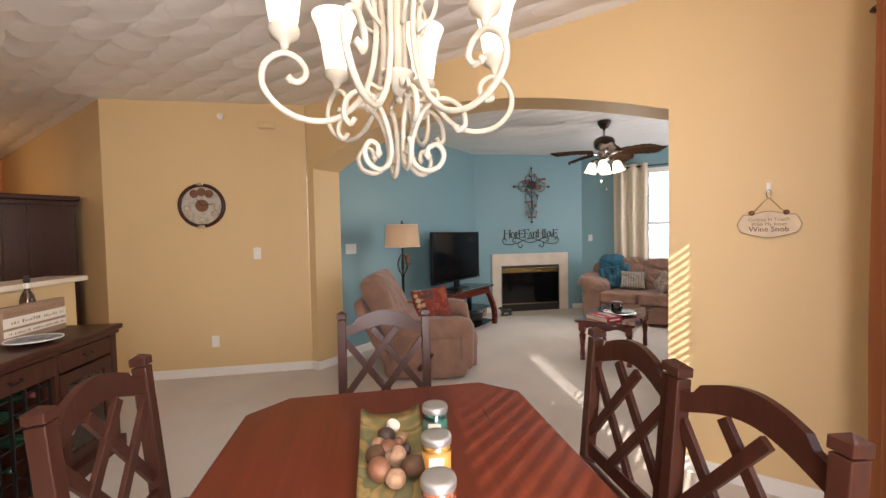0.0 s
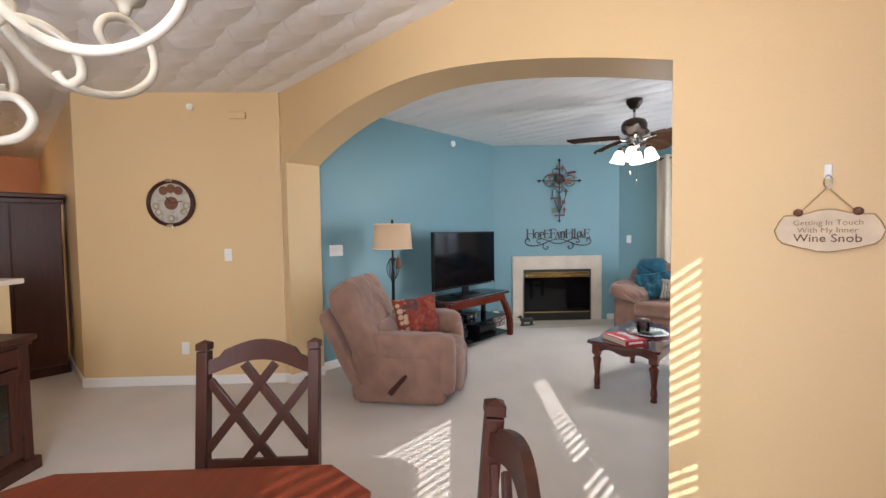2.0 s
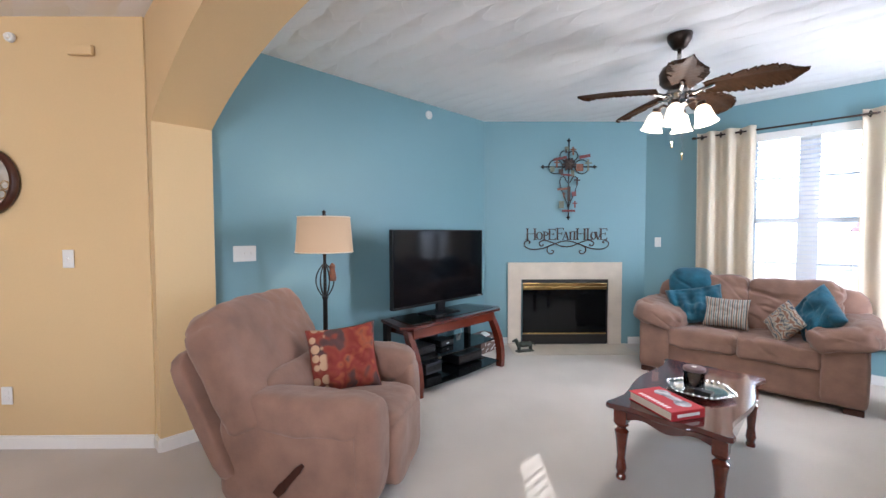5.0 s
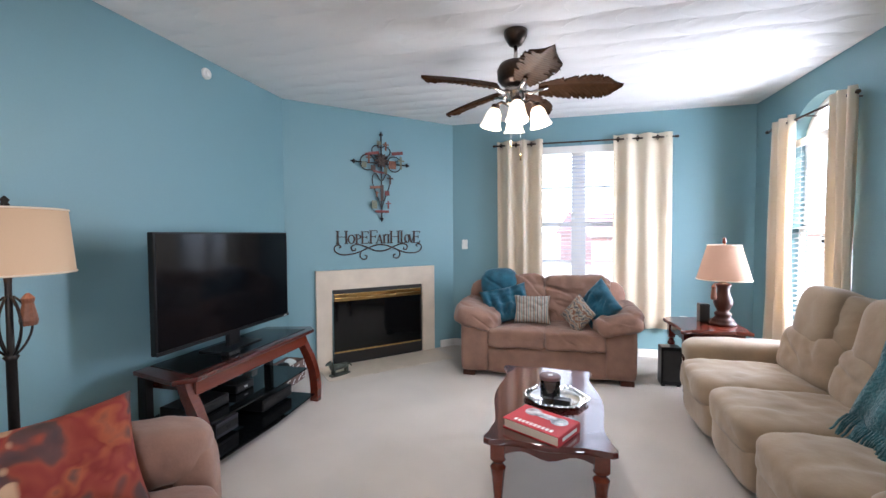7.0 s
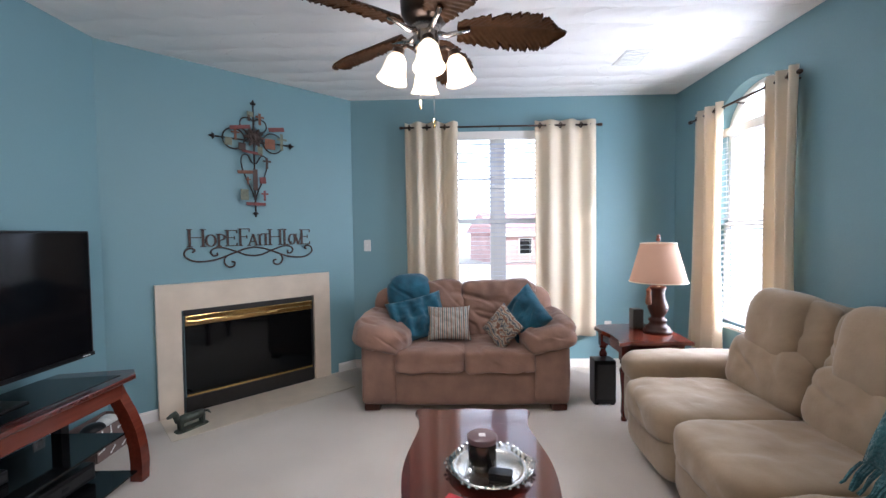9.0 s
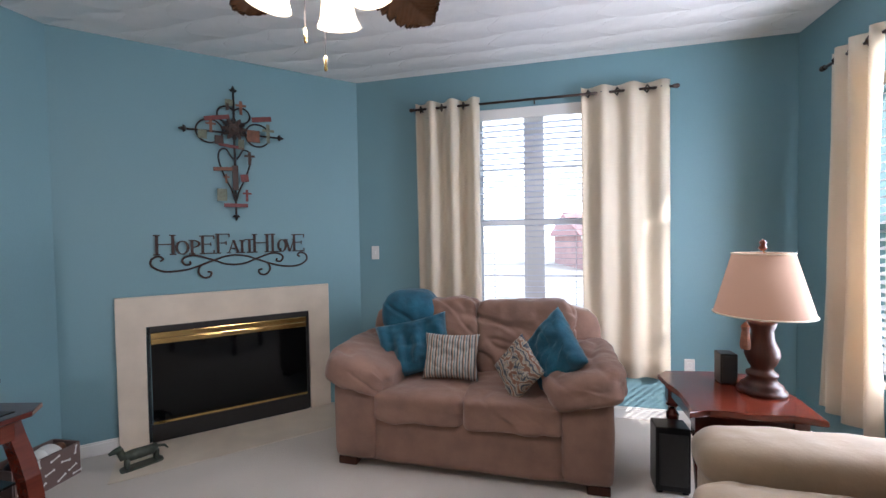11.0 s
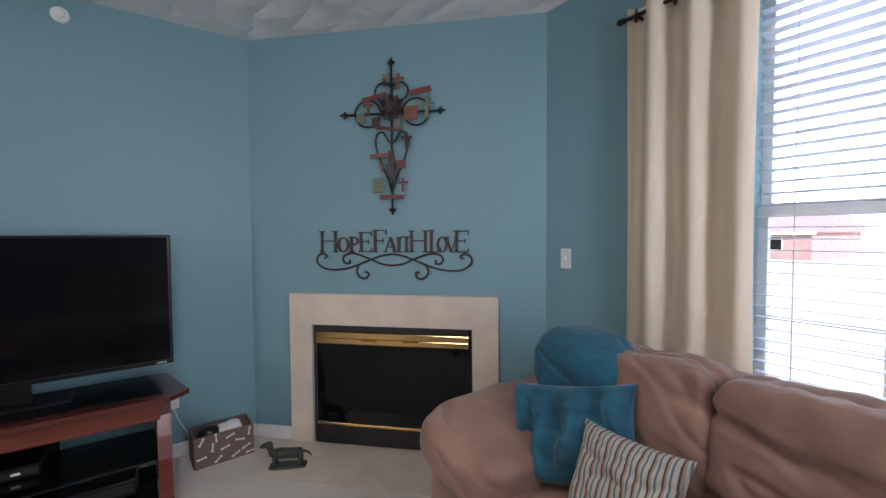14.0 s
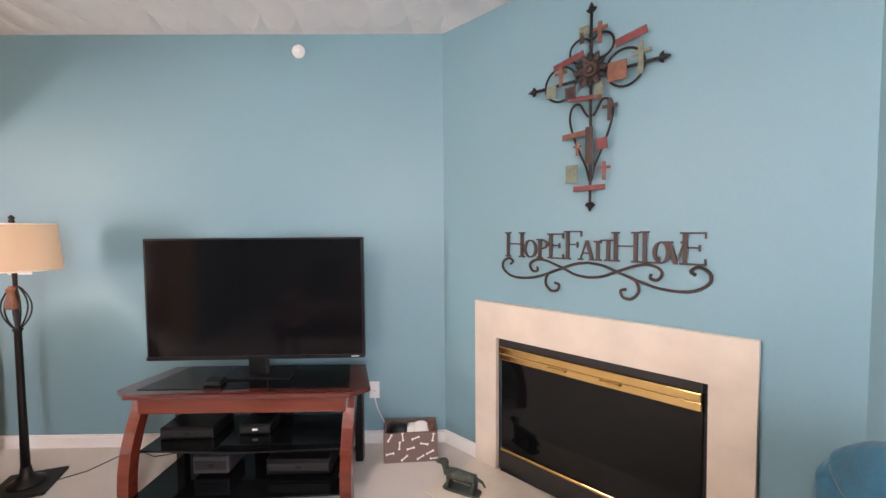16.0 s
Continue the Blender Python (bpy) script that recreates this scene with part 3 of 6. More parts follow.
def rod(m, length, label):
    ob = thing("curtain_rod", label, "curtain rod", m)
    part("bar", tube([(-length / 2, 0, 0), (length / 2, 0, 0)], 0.0095, 10), BRONZE, ob, smooth=True)
    for s in (-1, 1):
        end = lathe([(0.009, 0), (0.016, 0.006), (0.011, 0.012), (0.017, 0.026), (0.012, 0.04), (0.004, 0.044)], 12, m=Matrix.Translation((s * length / 2, 0, 0)) @ Matrix.Rotation(radians(90 * s), 4, "Y"))
        part("finial", end, BRONZE, ob, smooth=True)
        part("bracket", tube([(s * (length / 2 - 0.06), 0, -0.004), (s * (length / 2 - 0.06), 0.079, -0.01)], 0.006, 8), BRONZE, ob)
    part("bracket", tube([(0, 0, -0.004), (0, 0.079, -0.01)], 0.006, 8), BRONZE, ob)
    return ob


nm = Matrix.Translation((0, 7.42, 0))
rod(nm @ Matrix.Translation((-0.68, 0, 2.44)), 1.92, "bronze curtain rod over the twin window")
curtain("curtain", nm, -1.63, -1.1, 0.34, 2.49, 3, "cream satin curtain on bronze grommets, gathered beside window", CREAM_CLOTH)
curtain("curtain", nm, -0.34, 0.262, 0.34, 2.49, 3, "cream satin curtain striped by sun through blinds", CREAM_CLOTH, depth=0.032)
em = Matrix.Translation((1.0, 0, 0)) @ Matrix.Rotation(radians(-90), 4, "Z")
rod(em @ Matrix.Translation((-6.53, 0, 2.36)), 1.12, "bronze curtain rod over the arched window")
curtain("curtain", em, -7.03, -6.66, 0.34, 2.41, 3, "cream satin curtain lit by sun, gathered beside arched window", CREAM_CLOTH, flare=0.09)
curtain("curtain", em, -6.23, -5.95, 0.34, 2.41, 3, "cream satin curtain hanging before the arched window", CREAM_CLOTH)
RUSTCLOTH = material("rust_curtain", (0.36, 0.13, 0.05), 0.8, grain=0.06, scale=200, bump=0.0006, spot=0.05)
dm = Matrix.Translation((0.535, 0, 0)) @ Matrix.Rotation(radians(-90), 4, "Z")
rod(Matrix.Translation((0.535, 2.0, 2.35)) @ Matrix.Rotation(radians(-90), 4, "Z") @ Matrix.Diagonal((1, 1.83, 1, 1)), 1.2, "bronze curtain rod over the dining window")
curtain("curtain", dm, -2.55, -1.95, 0.004, 2.4, 4, "dark rust curtain hanging beside the dining window", RUSTCLOTH, depth=0.05)

# ---- fixtures on walls and ceiling ----


def wall_pose(x, y, z, facing):
    """Local x along the wall, y into the wall, facing: degrees of the way out of it."""
    return Matrix.Translation((x, y, z)) @ Matrix.Rotation(radians(facing + 90), 4, "Z")


def switch_plate(m, gangs, label, outlet=False):
    w = 0.07 + 0.046 * (gangs - 1)
    ob = thing("power_outlet" if outlet else "light_switch", label, "outlet" if outlet else "light switch", m)
    part("plate", box(-w / 2, -0.006, -0.058, w / 2, 0, 0.058, 0.003), PLASTIC, ob)
    for k in range(gangs):
        x = (k - (gangs - 1) / 2) * 0.046
        if outlet:
            for z in (-0.02, 0.02):
                part("socket", box(x - 0.017, -0.0085, z - 0.014, x + 0.017, -0.005, z + 0.014, 0.003), WHITE, ob)
        else:
            part("toggle", box(x - 0.005, -0.016, -0.008, x + 0.005, -0.005, 0.012, 0.002), WHITE, ob)
    return ob


switch_plate(wall_pose(-3.6, 3.26, 1.24, 0), 3, "white triple light switch on teal wall")
switch_plate(wall_pose(-3.6, 5.606, 0.37, 0), 1, "white power outlet with a plugged cable", True)
switch_plate(wall_pose(-2.041, 7.5, 1.269, -90), 1, "white light switch on teal wall")
switch_plate(wall_pose(0.412, 7.5, 0.415, -90), 1, "white power outlet near the floor", True)
switch_plate(wall_pose(-3.946, 2.316, 1.232, -45), 1, "white light switch on yellow wall")
switch_plate(wall_pose(-4.246, 2.016, 0.353, -45), 1, "white power outlet on yellow wall", True)
ch = thing("door_chime", "small white door chime box high on wall", "door chime", wall_pose(-3.85, 2.412, 2.525, -45))
part("cover", box(-0.075, -0.03, -0.03, 0.075, 0, 0.03, 0.006), YELLOW, ch)


def disc_fixture(name, m, r, label, category):
    ob = thing(name, label, category, m)
    part("base", lathe([(r, 0), (r, 0.012), (r * 0.9, 0.02)], 24, m=Matrix.Rotation(radians(90), 4, "X")), PLASTIC, ob, smooth=False)
    part("cap", lathe([(r * 0.55, 0.019), (r * 0.5, 0.034), (r * 0.2, 0.038)], 20, m=Matrix.Rotation(radians(90), 4, "X")), PLASTIC, ob)
    return ob


disc_fixture("sprinkler", wall_pose(-3.6, 5.147, 2.632, 0), 0.042, "white round sprinkler head on teal wall", "sprinkler")
disc_fixture("sprinkler", wall_pose(-4.158, 2.104, 2.607, -45), 0.03, "white round sprinkler head on yellow wall", "sprinkler")
vent = thing("ceiling_vent", "white slatted air vent in the ceiling", "vent", Matrix.Translation((0.26, 6.61, TOP)))
part("frame", box(-0.1, -0.14, -0.008, 0.1, 0.14, 0, 0.003), PLASTIC, vent)
for k in range(7):
    y = -0.105 + k * 0.035
    part("slat", box(-0.085, y - 0.008, -0.014, 0.085, y + 0.008, -0.008), PLASTIC, vent)
dl = thing("recessed_light", "small white recessed ceiling light", "ceiling light", Matrix.Translation((-5.6, 0.35, TOP)))
part("ring", lathe([(0.09, 0), (0.09, -0.01), (0.065, -0.012), (0.06, 0)], 24), PLASTIC, dl)

# clock on the angled wall
clock = thing("wall_clock", "round wall clock with dark rim and mottled face", "clock", wall_pose(-4.297, 1.965, 1.72, -45))
turn = Matrix.Rotation(radians(90), 4, "X")
part("rim", lathe([(0.215, 0), (0.22, 0.02), (0.212, 0.04), (0.19, 0.045), (0.185, 0.02), (0.185, 0.0)], 40, m=turn), WALNUT, clock, "dark wooden rim", smooth=True)
FACE = blotched("clock_face", [(0.3, (0.33, 0.30, 0.25)), (0.5, (0.5, 0.47, 0.4)), (0.7, (0.42, 0.36, 0.28))], 14, rough=0.35, kind="noise")
part("face", lathe([(0.186, 0.004), (0.186, 0.016)], 40, m=turn), FACE, clock)
part("centre_disc", lathe([(0.062, 0.015), (0.06, 0.02)], 24, m=turn), RUST, clock, "rust coloured centre")
for a in (60, 90, 120):
    part("window_top", lathe([(0.042, 0.015), (0.04, 0.019)], 16, m=Matrix.Translation((0.135 * math.cos(radians(a)), 0, 0.135 * math.sin(radians(a)))) @ turn), RUST, clock)
for a in (215, 325, 270, 190, 350):
    part("bezel", lathe([(0.03, 0.014), (0.031, 0.022), (0.022, 0.022), (0.02, 0.015)], 16, m=Matrix.Translation((0.14 * math.cos(radians(a)), 0, 0.14 * math.sin(radians(a)))) @ turn), SILVER, clock)
part("clasp", box(-0.03, -0.05, 0.196, 0.03, -0.02, 0.222, 0.004), SILVER, clock)
part("clasp", box(-0.03, -0.05, -0.222, 0.03, -0.02, -0.196, 0.004), SILVER, clock)
for a, l in ((80, 0.1), (-35, 0.075)):
    part("pointer", box(-0.004, -0.024, 0, 0.004, -0.021, l), DARKINK, clock, m=Matrix.Rotation(radians(a), 4, "Y"))


def lettering(words, size, mat, parent, m, name="lettering", extrude=0.002, align="CENTER", label="", bold=0.0):
    """Words in the built-in font as a mesh, standing in local x, z."""
    cu = bpy.data.curves.new(name, "FONT")
    cu.body, cu.size, cu.extrude, cu.align_x, cu.resolution_u = words, size, extrude, align, 3
    cu.offset = bold
    tmp = bpy.data.objects.new(name, cu)
    scene.collection.objects.link(tmp)
    bpy.context.view_layer.update()
    me = bpy.data.meshes.new_from_object(tmp.evaluated_get(bpy.context.evaluated_depsgraph_get()))
    bpy.data.objects.remove(tmp)
    bpy.data.curves.remove(cu)
    me.transform(m @ Matrix.Rotation(radians(90), 4, "X"))
    me.name = name
    me.materials.clear()
    me.materials.append(mat)
    ob = new(name, me)
    ob.parent = parent
    if label:
        tagged(ob, label)
    return ob


# hanging sign by the arch
sign = thing("hanging_sign", "cream scalloped wooden sign hung from a cord", "sign", wall_pose(0.163, 2.69, 1.41, -90))
SIGNWOOD = material("cream_signboard", (0.64, 0.52, 0.37), 0.6, grain=0.1, scale=30, spot=0.1, spot_scale=12)
side = [(0.13, 0.0), (0.118, 0.03), (0.105, 0.05), (0.075, 0.05), (0.05, 0.056), (0.02, 0.066), (0.0, 0.068)]
low = [(0.02, -0.066), (0.06, -0.056), (0.085, -0.048), (0.11, -0.04), (0.122, -0.025)]
right = [(0, -0.068)] + low + side[:-1]
outline = right + [(0, 0.068)] + [(-x, z) for x, z in right[1:][::-1]]
bd = prism(outline, 0.004, 0.016, bevel=0.002)
part("board", bd, SIGNWOOD, sign, m=Matrix.Rotation(radians(90), 4, "X"))
rim = tube([(x * 1.0, -0.014, z * 1.0) for x, z in outline], 0.0025, 6, closed=True)
part("edge", rim, material("gilt_edge", (0.35, 0.22, 0.09), 0.5, grain=0.2, scale=40), sign)
lettering("Getting In Touch", 0.024, material("brown_ink", (0.25, 0.15, 0.08), 0.7), sign, Matrix.Translation((0, -0.0175, 0.018)), extrude=0.0005)
lettering("With My Inner", 0.024, MATS["brown_ink"], sign, Matrix.Translation((0, -0.0175, -0.006)), extrude=0.0005)
lettering("Wine Snob", 0.036, material("red_brown_ink", (0.1, 0.03, 0.015), 0.7), sign, Matrix.Translation((0, -0.0175, -0.036)), extrude=0.0006)
for s in (-1, 1):
    part("cord", tube([(s * 0.07, -0.012, 0.055), (0.0, -0.012, 0.14)], 0.002, 6), material("jute", (0.4, 0.28, 0.14), 0.9), sign)
    part("knob", lathe([(0.004, -0.004), (0.012, 0.0), (0.013, 0.008), (0.006, 0.014)], 14, m=Matrix.Translation((s * 0.07, -0.012, 0.06)) @ Matrix.Rotation(radians(90), 4, "X")), RUST, sign, smooth=True)
hk = thing("wall_hook", "small white adhesive hook on yellow wall", "hook", wall_pose(0.163, 2.69, 1.41, -90))
part("base", box(-0.01, -0.006, 0.165, 0.01, 0, 0.215, 0.003), PLASTIC, hk)
part("loop", tube([(0.01 * math.sin(a), -0.012, 0.158 + 0.02 * math.cos(a)) for a in [2 * math.pi * k / 16 for k in range(16)]], 0.0022, 6, closed=True), NICKEL, hk)

# ---- fireplace ----
FPC = wall_pose(-2.895, 6.795, 0, -45)
fp = thing("fireplace", "corner fireplace with cream stone surround and brass trim", "fireplace", FPC)
W0, W1, H0, H1 = 0.707, 0.545, 1.02, 0.815
ring = [(-W0, 0), (-W0, H0), (W0, H0), (W0, 0), (W1, 0), (W1, H1), (-W1, H1), (-W1, 0)]
part("surround", prism(ring[::-1], -0.02, 0.03, bevel=0.004), STONE, fp, "cream marble surround", m=Matrix.Rotation(radians(90), 4, "X"))
bx = box(-W1, 0.36, 0.0, W1, 0.4, H1)
bx = box(-W1, 0.0, 0.0, -W1 + 0.02, 0.36, H1, bm=bx)
bx = box(W1 - 0.02, 0.0, 0.0, W1, 0.36, H1, bm=bx)
bx = box(-W1 + 0.02, 0.0, H1 - 0.02, W1 - 0.02, 0.36, H1, bm=bx)
bx = box(-W1 + 0.02, 0.0, 0.0, W1 - 0.02, 0.36, 0.05, bm=bx)
part("firebox", bx, SOOT, fp)
part("hood", box(-W1 + 0.02, -0.02, 0.765, W1 - 0.02, 0.0, H1, 0.004), SOOT, fp, "black metal top strip")
part("brass_band", box(-W1 + 0.025, -0.034, 0.725, W1 - 0.025, -0.012, 0.765, 0.004), BRASS, fp, "polished brass band")
part("brass_band", box(-W1 + 0.025, -0.028, 0.685, W1 - 0.025, -0.008, 0.722, 0.004), BRASS, fp)
for x in (-0.14, 0.14):
    part("handle", tube([(x - 0.05, -0.03, 0.712), (x - 0.045, -0.046, 0.712), (x + 0.045, -0.046, 0.712), (x + 0.05, -0.03, 0.712)], 0.005, 6), BRASS, fp)
part("glass_door", box(-W1 + 0.025, -0.006, 0.145, W1 - 0.025, 0.0, 0.682), BLACKGLASS, fp, "smoked glass door")
part("brass_strip", box(-W1 + 0.025, -0.016, 0.125, W1 - 0.025, -0.002, 0.142, 0.002), BRASS, fp)
part("louver", box(-W1 + 0.02, -0.018, 0.0, W1 - 0.02, 0.0, 0.12, 0.003), SOOT, fp)
structure("hearth", box(-W0, -0.47, 0.0, W0, -0.031, 0.005, 0.001), STONE, "cream stone hearth flush with the carpet", "hearth").matrix_world = FPC


def flowing(line, steps=4):
    """A smooth curve through the points of a bent bar."""
    out, n = [], len(line)
    for k in range(n - 1):
        p0, p1, p2, p3 = line[max(k - 1, 0)], line[k], line[k + 1], line[min(k + 2, n - 1)]
        for q in range(steps):
            t = q / steps
            out.append(tuple(0.5 * (2 * p1[c] + (p2[c] - p0[c]) * t + (2 * p0[c] - 5 * p1[c] + 4 * p2[c] - p3[c]) * t * t + (3 * p1[c] - p0[c] - 3 * p2[c] + p3[c]) * t ** 3) for c in (0, 1)))
    out.append(line[-1])
    return out


def slab_letter(ch, w, h):
    """A capital with slab serifs, cut from plate: local x across, z up from the base line."""
    b = bmesh.new()
    t, n, k = 0.018, 0.008, 0.011

    def bar(x0, z0, x1, z1):
        box(x0, -0.003, z0, x1, 0.003, z1, bm=b)

    def stem(x, top=True, low=True):
        bar(x - t / 2, 0, x + t / 2, h)
        if low:
            bar(x - t / 2 - k, 0, x + t / 2 + k, n)
        if top:
            bar(x - t / 2 - k, h - n, x + t / 2 + k, h)

    def slope(x0, z0, x1, z1, wide):
        prism([(x0 - wide / 2, z0), (x0 + wide / 2, z0), (x1 + wide / 2, z1), (x1 - wide / 2, z1)], -0.003, 0.003, bm=b, m=Matrix.Rotation(radians(90), 4, "X"))

    def ring(cx, cz, rx, rz, a0, a1):
        rows = []
        for q in range(29):
            a = radians(a0 + (a1 - a0) * q / 28)
            ca, sa = math.cos(a), math.sin(a)
            rows.append([b.verts.new(p) for p in ((cx + rx * ca, -0.003, cz + rz * sa), (cx + (rx - t) * ca, -0.003, cz + (rz - n) * sa), (cx + (rx - t) * ca, 0.003, cz + (rz - n) * sa), (cx + rx * ca, 0.003, cz + rz * sa))])
        for p, q in zip(rows, rows[1:]):
            for c in range(4):
                d = (c + 1) % 4
                b.faces.new((p[c], p[d], q[d], q[c]))

    left, right = t / 2 + k * 0.6, w - t / 2 - k * 0.6
    if ch == "H":
        stem(left)
        stem(right)
        bar(left, h * 0.5, right, h * 0.5 + n)
    elif ch == "O":
        ring(w / 2, h / 2, w / 2, h / 2, 0, 360)
    elif ch == "P":
        stem(left)
        ring(left, h * 0.72, w - left, h * 0.28, -90, 90)
    elif ch in "EF":
        stem(left, low=True)
        bar(left, h - n, w, h)
        bar(w - n, h * 0.8, w, h)
        bar(left, h * 0.5, w * 0.78, h * 0.5 + n)
        bar(w * 0.78 - n, h * 0.42, w * 0.78, h * 0.62)
        if ch == "E":
            bar(left, 0, w, n)
            bar(w - n, 0, w, h * 0.2)
    elif ch == "A":
        slope(0.006, 0, w / 2, h, n)
        slope(w - 0.01, 0, w / 2, h, t)
        bar(w * 0.22, h * 0.32, w * 0.8, h * 0.32 + n)
        bar(-0.006, 0, 0.022, n)
        bar(w - 0.028, 0, w + 0.008, n)
    elif ch == "V":
        slope(w / 2, 0, 0.01, h, t)
        slope(w / 2, 0, w - 0.006, h, n)
        bar(-0.008, h - n, 0.028, h)
        bar(w - 0.022, h - n, w + 0.006, h)
    elif ch == "T":
        stem(w / 2, top=False)
        bar(0, h - n, w, h)
        bar(0, h * 0.82, n, h)
        bar(w - n, h * 0.82, w, h)
    elif ch == "L":
        stem(left)
        bar(left, 0, w, n)
        bar(w - n, 0, w, h * 0.22)
    else:
        stem(w / 2)
    return b


def words_sign():
    ob = thing("metal_word_sign", "dark metal wall sign of words over scrolls", "wall sign", wall_pose(-2.8825, 6.7935 + 0.014, 0, -45))
    base = 1.298
    for ch, x0, x1, h in (("H", -0.5, -0.375, 0.142), ("O", -0.378, -0.292, 0.1), ("P", -0.292, -0.222, 0.105), ("E", -0.226, -0.135, 0.135), ("F", -0.128, -0.035, 0.148), ("A", -0.05, 0.03, 0.1), ("I", 0.026, 0.068, 0.098), ("T", 0.06, 0.136, 0.105), ("H", 0.118, 0.24, 0.142),
                          ("L", 0.248, 0.328, 0.145), ("O", 0.296, 0.37, 0.1), ("V", 0.352, 0.43, 0.1), ("E", 0.41, 0.505, 0.14)):
        part("letter", slab_letter(ch, x1 - x0, h), DARKBROWN, ob, m=Matrix.Translation((x0, -0.012, base)))
    for sx in (-1, 1):
        for name, line in (("scroll", [(0.0, 1.286), (0.07, 1.276), (0.14, 1.251), (0.3, 1.193), (0.44, 1.183), (0.515, 1.222), (0.518, 1.268), (0.478, 1.29), (0.45, 1.272), (0.468, 1.256)]),
                           ("scroll", [(0.0, 1.212), (0.07, 1.222), (0.14, 1.251), (0.25, 1.289), (0.31, 1.284), (0.338, 1.258), (0.322, 1.226), (0.29, 1.228), (0.293, 1.25)]),
                           ("curl", [(0.17, 1.24), (0.225, 1.215), (0.24, 1.165), (0.21, 1.128), (0.17, 1.132), (0.16, 1.162), (0.185, 1.17)])):
            part(name, tube([(sx * a, -0.012 - 0.001 * (name == "curl"), c) for a, c in flowing(line)], 0.007, 6), DARKBROWN, ob, smooth=True)


words_sign()


def wall_cross():
    ob = thing("metal_wall_cross", "ornate iron wall cross with painted metal plates", "wall cross", wall_pose(-2.866, 6.81, 2.19, -45))
    y = -0.02
    part("upright", tube([(0, y, -0.6), (0, y, 0.3)], 0.0075, 8), BLACKMETAL, ob)
    part("crossbar", tube([(-0.3, y, 0.0), (0.3, y, 0.0)], 0.0075, 8), BLACKMETAL, ob)
    for x, z, a in ((0, 0.3, 0), (0.3, 0, -90), (-0.3, 0, 90), (0, -0.6, 180)):
        t = Matrix.Translation((x, y, z)) @ Matrix.Rotation(radians(-a), 4, "Y")
        b = lathe([(0.004, 0), (0.017, 0.014), (0.013, 0.026), (0.003, 0.05)], 10, m=t)
        for s in (-1, 1):
            b = lathe([(0.003, 0), (0.011, 0.012), (0.003, 0.028)], 8, bm=b, m=t @ Matrix.Translation((0, 0, 0.008)) @ Matrix.Rotation(radians(62 * s), 4, "Y"))
        part("finial", b, BLACKMETAL, ob, smooth=True)
    for s in (-1, 1):
        for pts in (spiral((s * 0.052, 0.135), 0.058, 0.056, 90 + s * 85, 90 + s * 85 - s * 350, 22), spiral((s * 0.16, 0.0), 0.088, 0.082, 90 + s * 85, 90 + s * 85 - s * 352, 26)):
            part("scroll", tube([(a, y, c) for a, _, c in pts], 0.006, 6), BLACKMETAL, ob, smooth=True)
        heart = [(0.012, -0.19), (0.03, -0.165), (0.058, -0.12), (0.095, -0.13), (0.108, -0.185), (0.092, -0.26), (0.058, -0.35), (0.022, -0.43), (0.004, -0.5)]
        part("scroll", tube([(s * a, y, c) for a, c in flowing(heart)], 0.006, 6), BLACKMETAL, ob, smooth=True)
    ros = lathe([(0.058, 0), (0.054, 0.008), (0.04, 0.006), (0.036, 0.014), (0.02, 0.012), (0.016, 0.02), (0.004, 0.022)], 14, m=Matrix.Translation((0, y - 0.006, 0.03)) @ Matrix.Rotation(radians(90), 4, "X"))
    part("rosette", ros, DARKBROWN, ob)
    for k in range(12):
        a = 2 * math.pi * k / 12
        petal = lathe([(0.003, 0.0), (0.016, 0.02), (0.013, 0.038), (0.002, 0.052)], 8, m=Matrix.Translation((0.036 * math.sin(a), y - 0.012, 0.03 + 0.036 * math.cos(a))) @ Matrix.Rotation(a, 4, "Y") @ Matrix.Diagonal((1, 0.35, 1, 1)))
        part("petal", petal, DARKBROWN if k % 2 else BLACKMETAL, ob, smooth=True)
    for x, z, w, h, tilt, mat in ((-0.11, 0.1, 0.16, 0.03, -12, RED), (0.19, 0.125, 0.135, 0.035, -10, RED), (0.13, -0.01, 0.085, 0.085, 0, RUST), (-0.205, -0.03, 0.055, 0.06, 4, GREEN), (0.045, -0.08, 0.04, 0.07, 0, GREEN),
                                  (-0.1, -0.06, 0.055, 0.06, 0, DARKBROWN), (-0.02, -0.1, 0.16, 0.022, 6, RED), (0.0, -0.33, 0.038, 0.17, 0, DARKBROWN), (-0.08, -0.27, 0.12, 0.026, -4, RUST), (0.062, -0.33, 0.052, 0.052, -5, RED),
                                  (-0.09, -0.46, 0.062, 0.085, 0, GREEN), (0.0, -0.535, 0.155, 0.026, 0, RED), (-0.04, 0.19, 0.02, 0.05, 0, DARKBROWN), (-0.03, 0.22, 0.05, 0.045, 0, GREEN)):
        w, h = w * 1.04, h * 1.06
        part("plate", box(-w / 2, y - 0.016, -h / 2, w / 2, y - 0.012, h / 2, 0.002), mat, ob, m=Matrix.Translation((x, 0, z)) @ Matrix.Rotation(radians(tilt), 4, "Y"))
    for x, z, w, h, mat in ((0.05, 0.19, 0.06, 0.09, RUST), (-0.15, 0.035, 0.055, 0.085, RUST), (0.235, 0.02, 0.07, 0.13, GREEN), (0.1, -0.18, 0.06, 0.09, DARKBROWN), (-0.06, -0.34, 0.035, 0.06, RUST), (0.075, -0.46, 0.05, 0.08, RED)):
        w, h = w * 1.2, h * 1.1
        b = box(x - w * 0.16, y - 0.018, z - h / 2, x + w * 0.12, y - 0.013, z + h / 2)
        b = box(x - w / 2, y - 0.0175, z + h * 0.1, x + w / 2, y - 0.0135, z + h * 0.1 + w * 0.22, bm=b)
        part("small_cross", b, mat, ob)


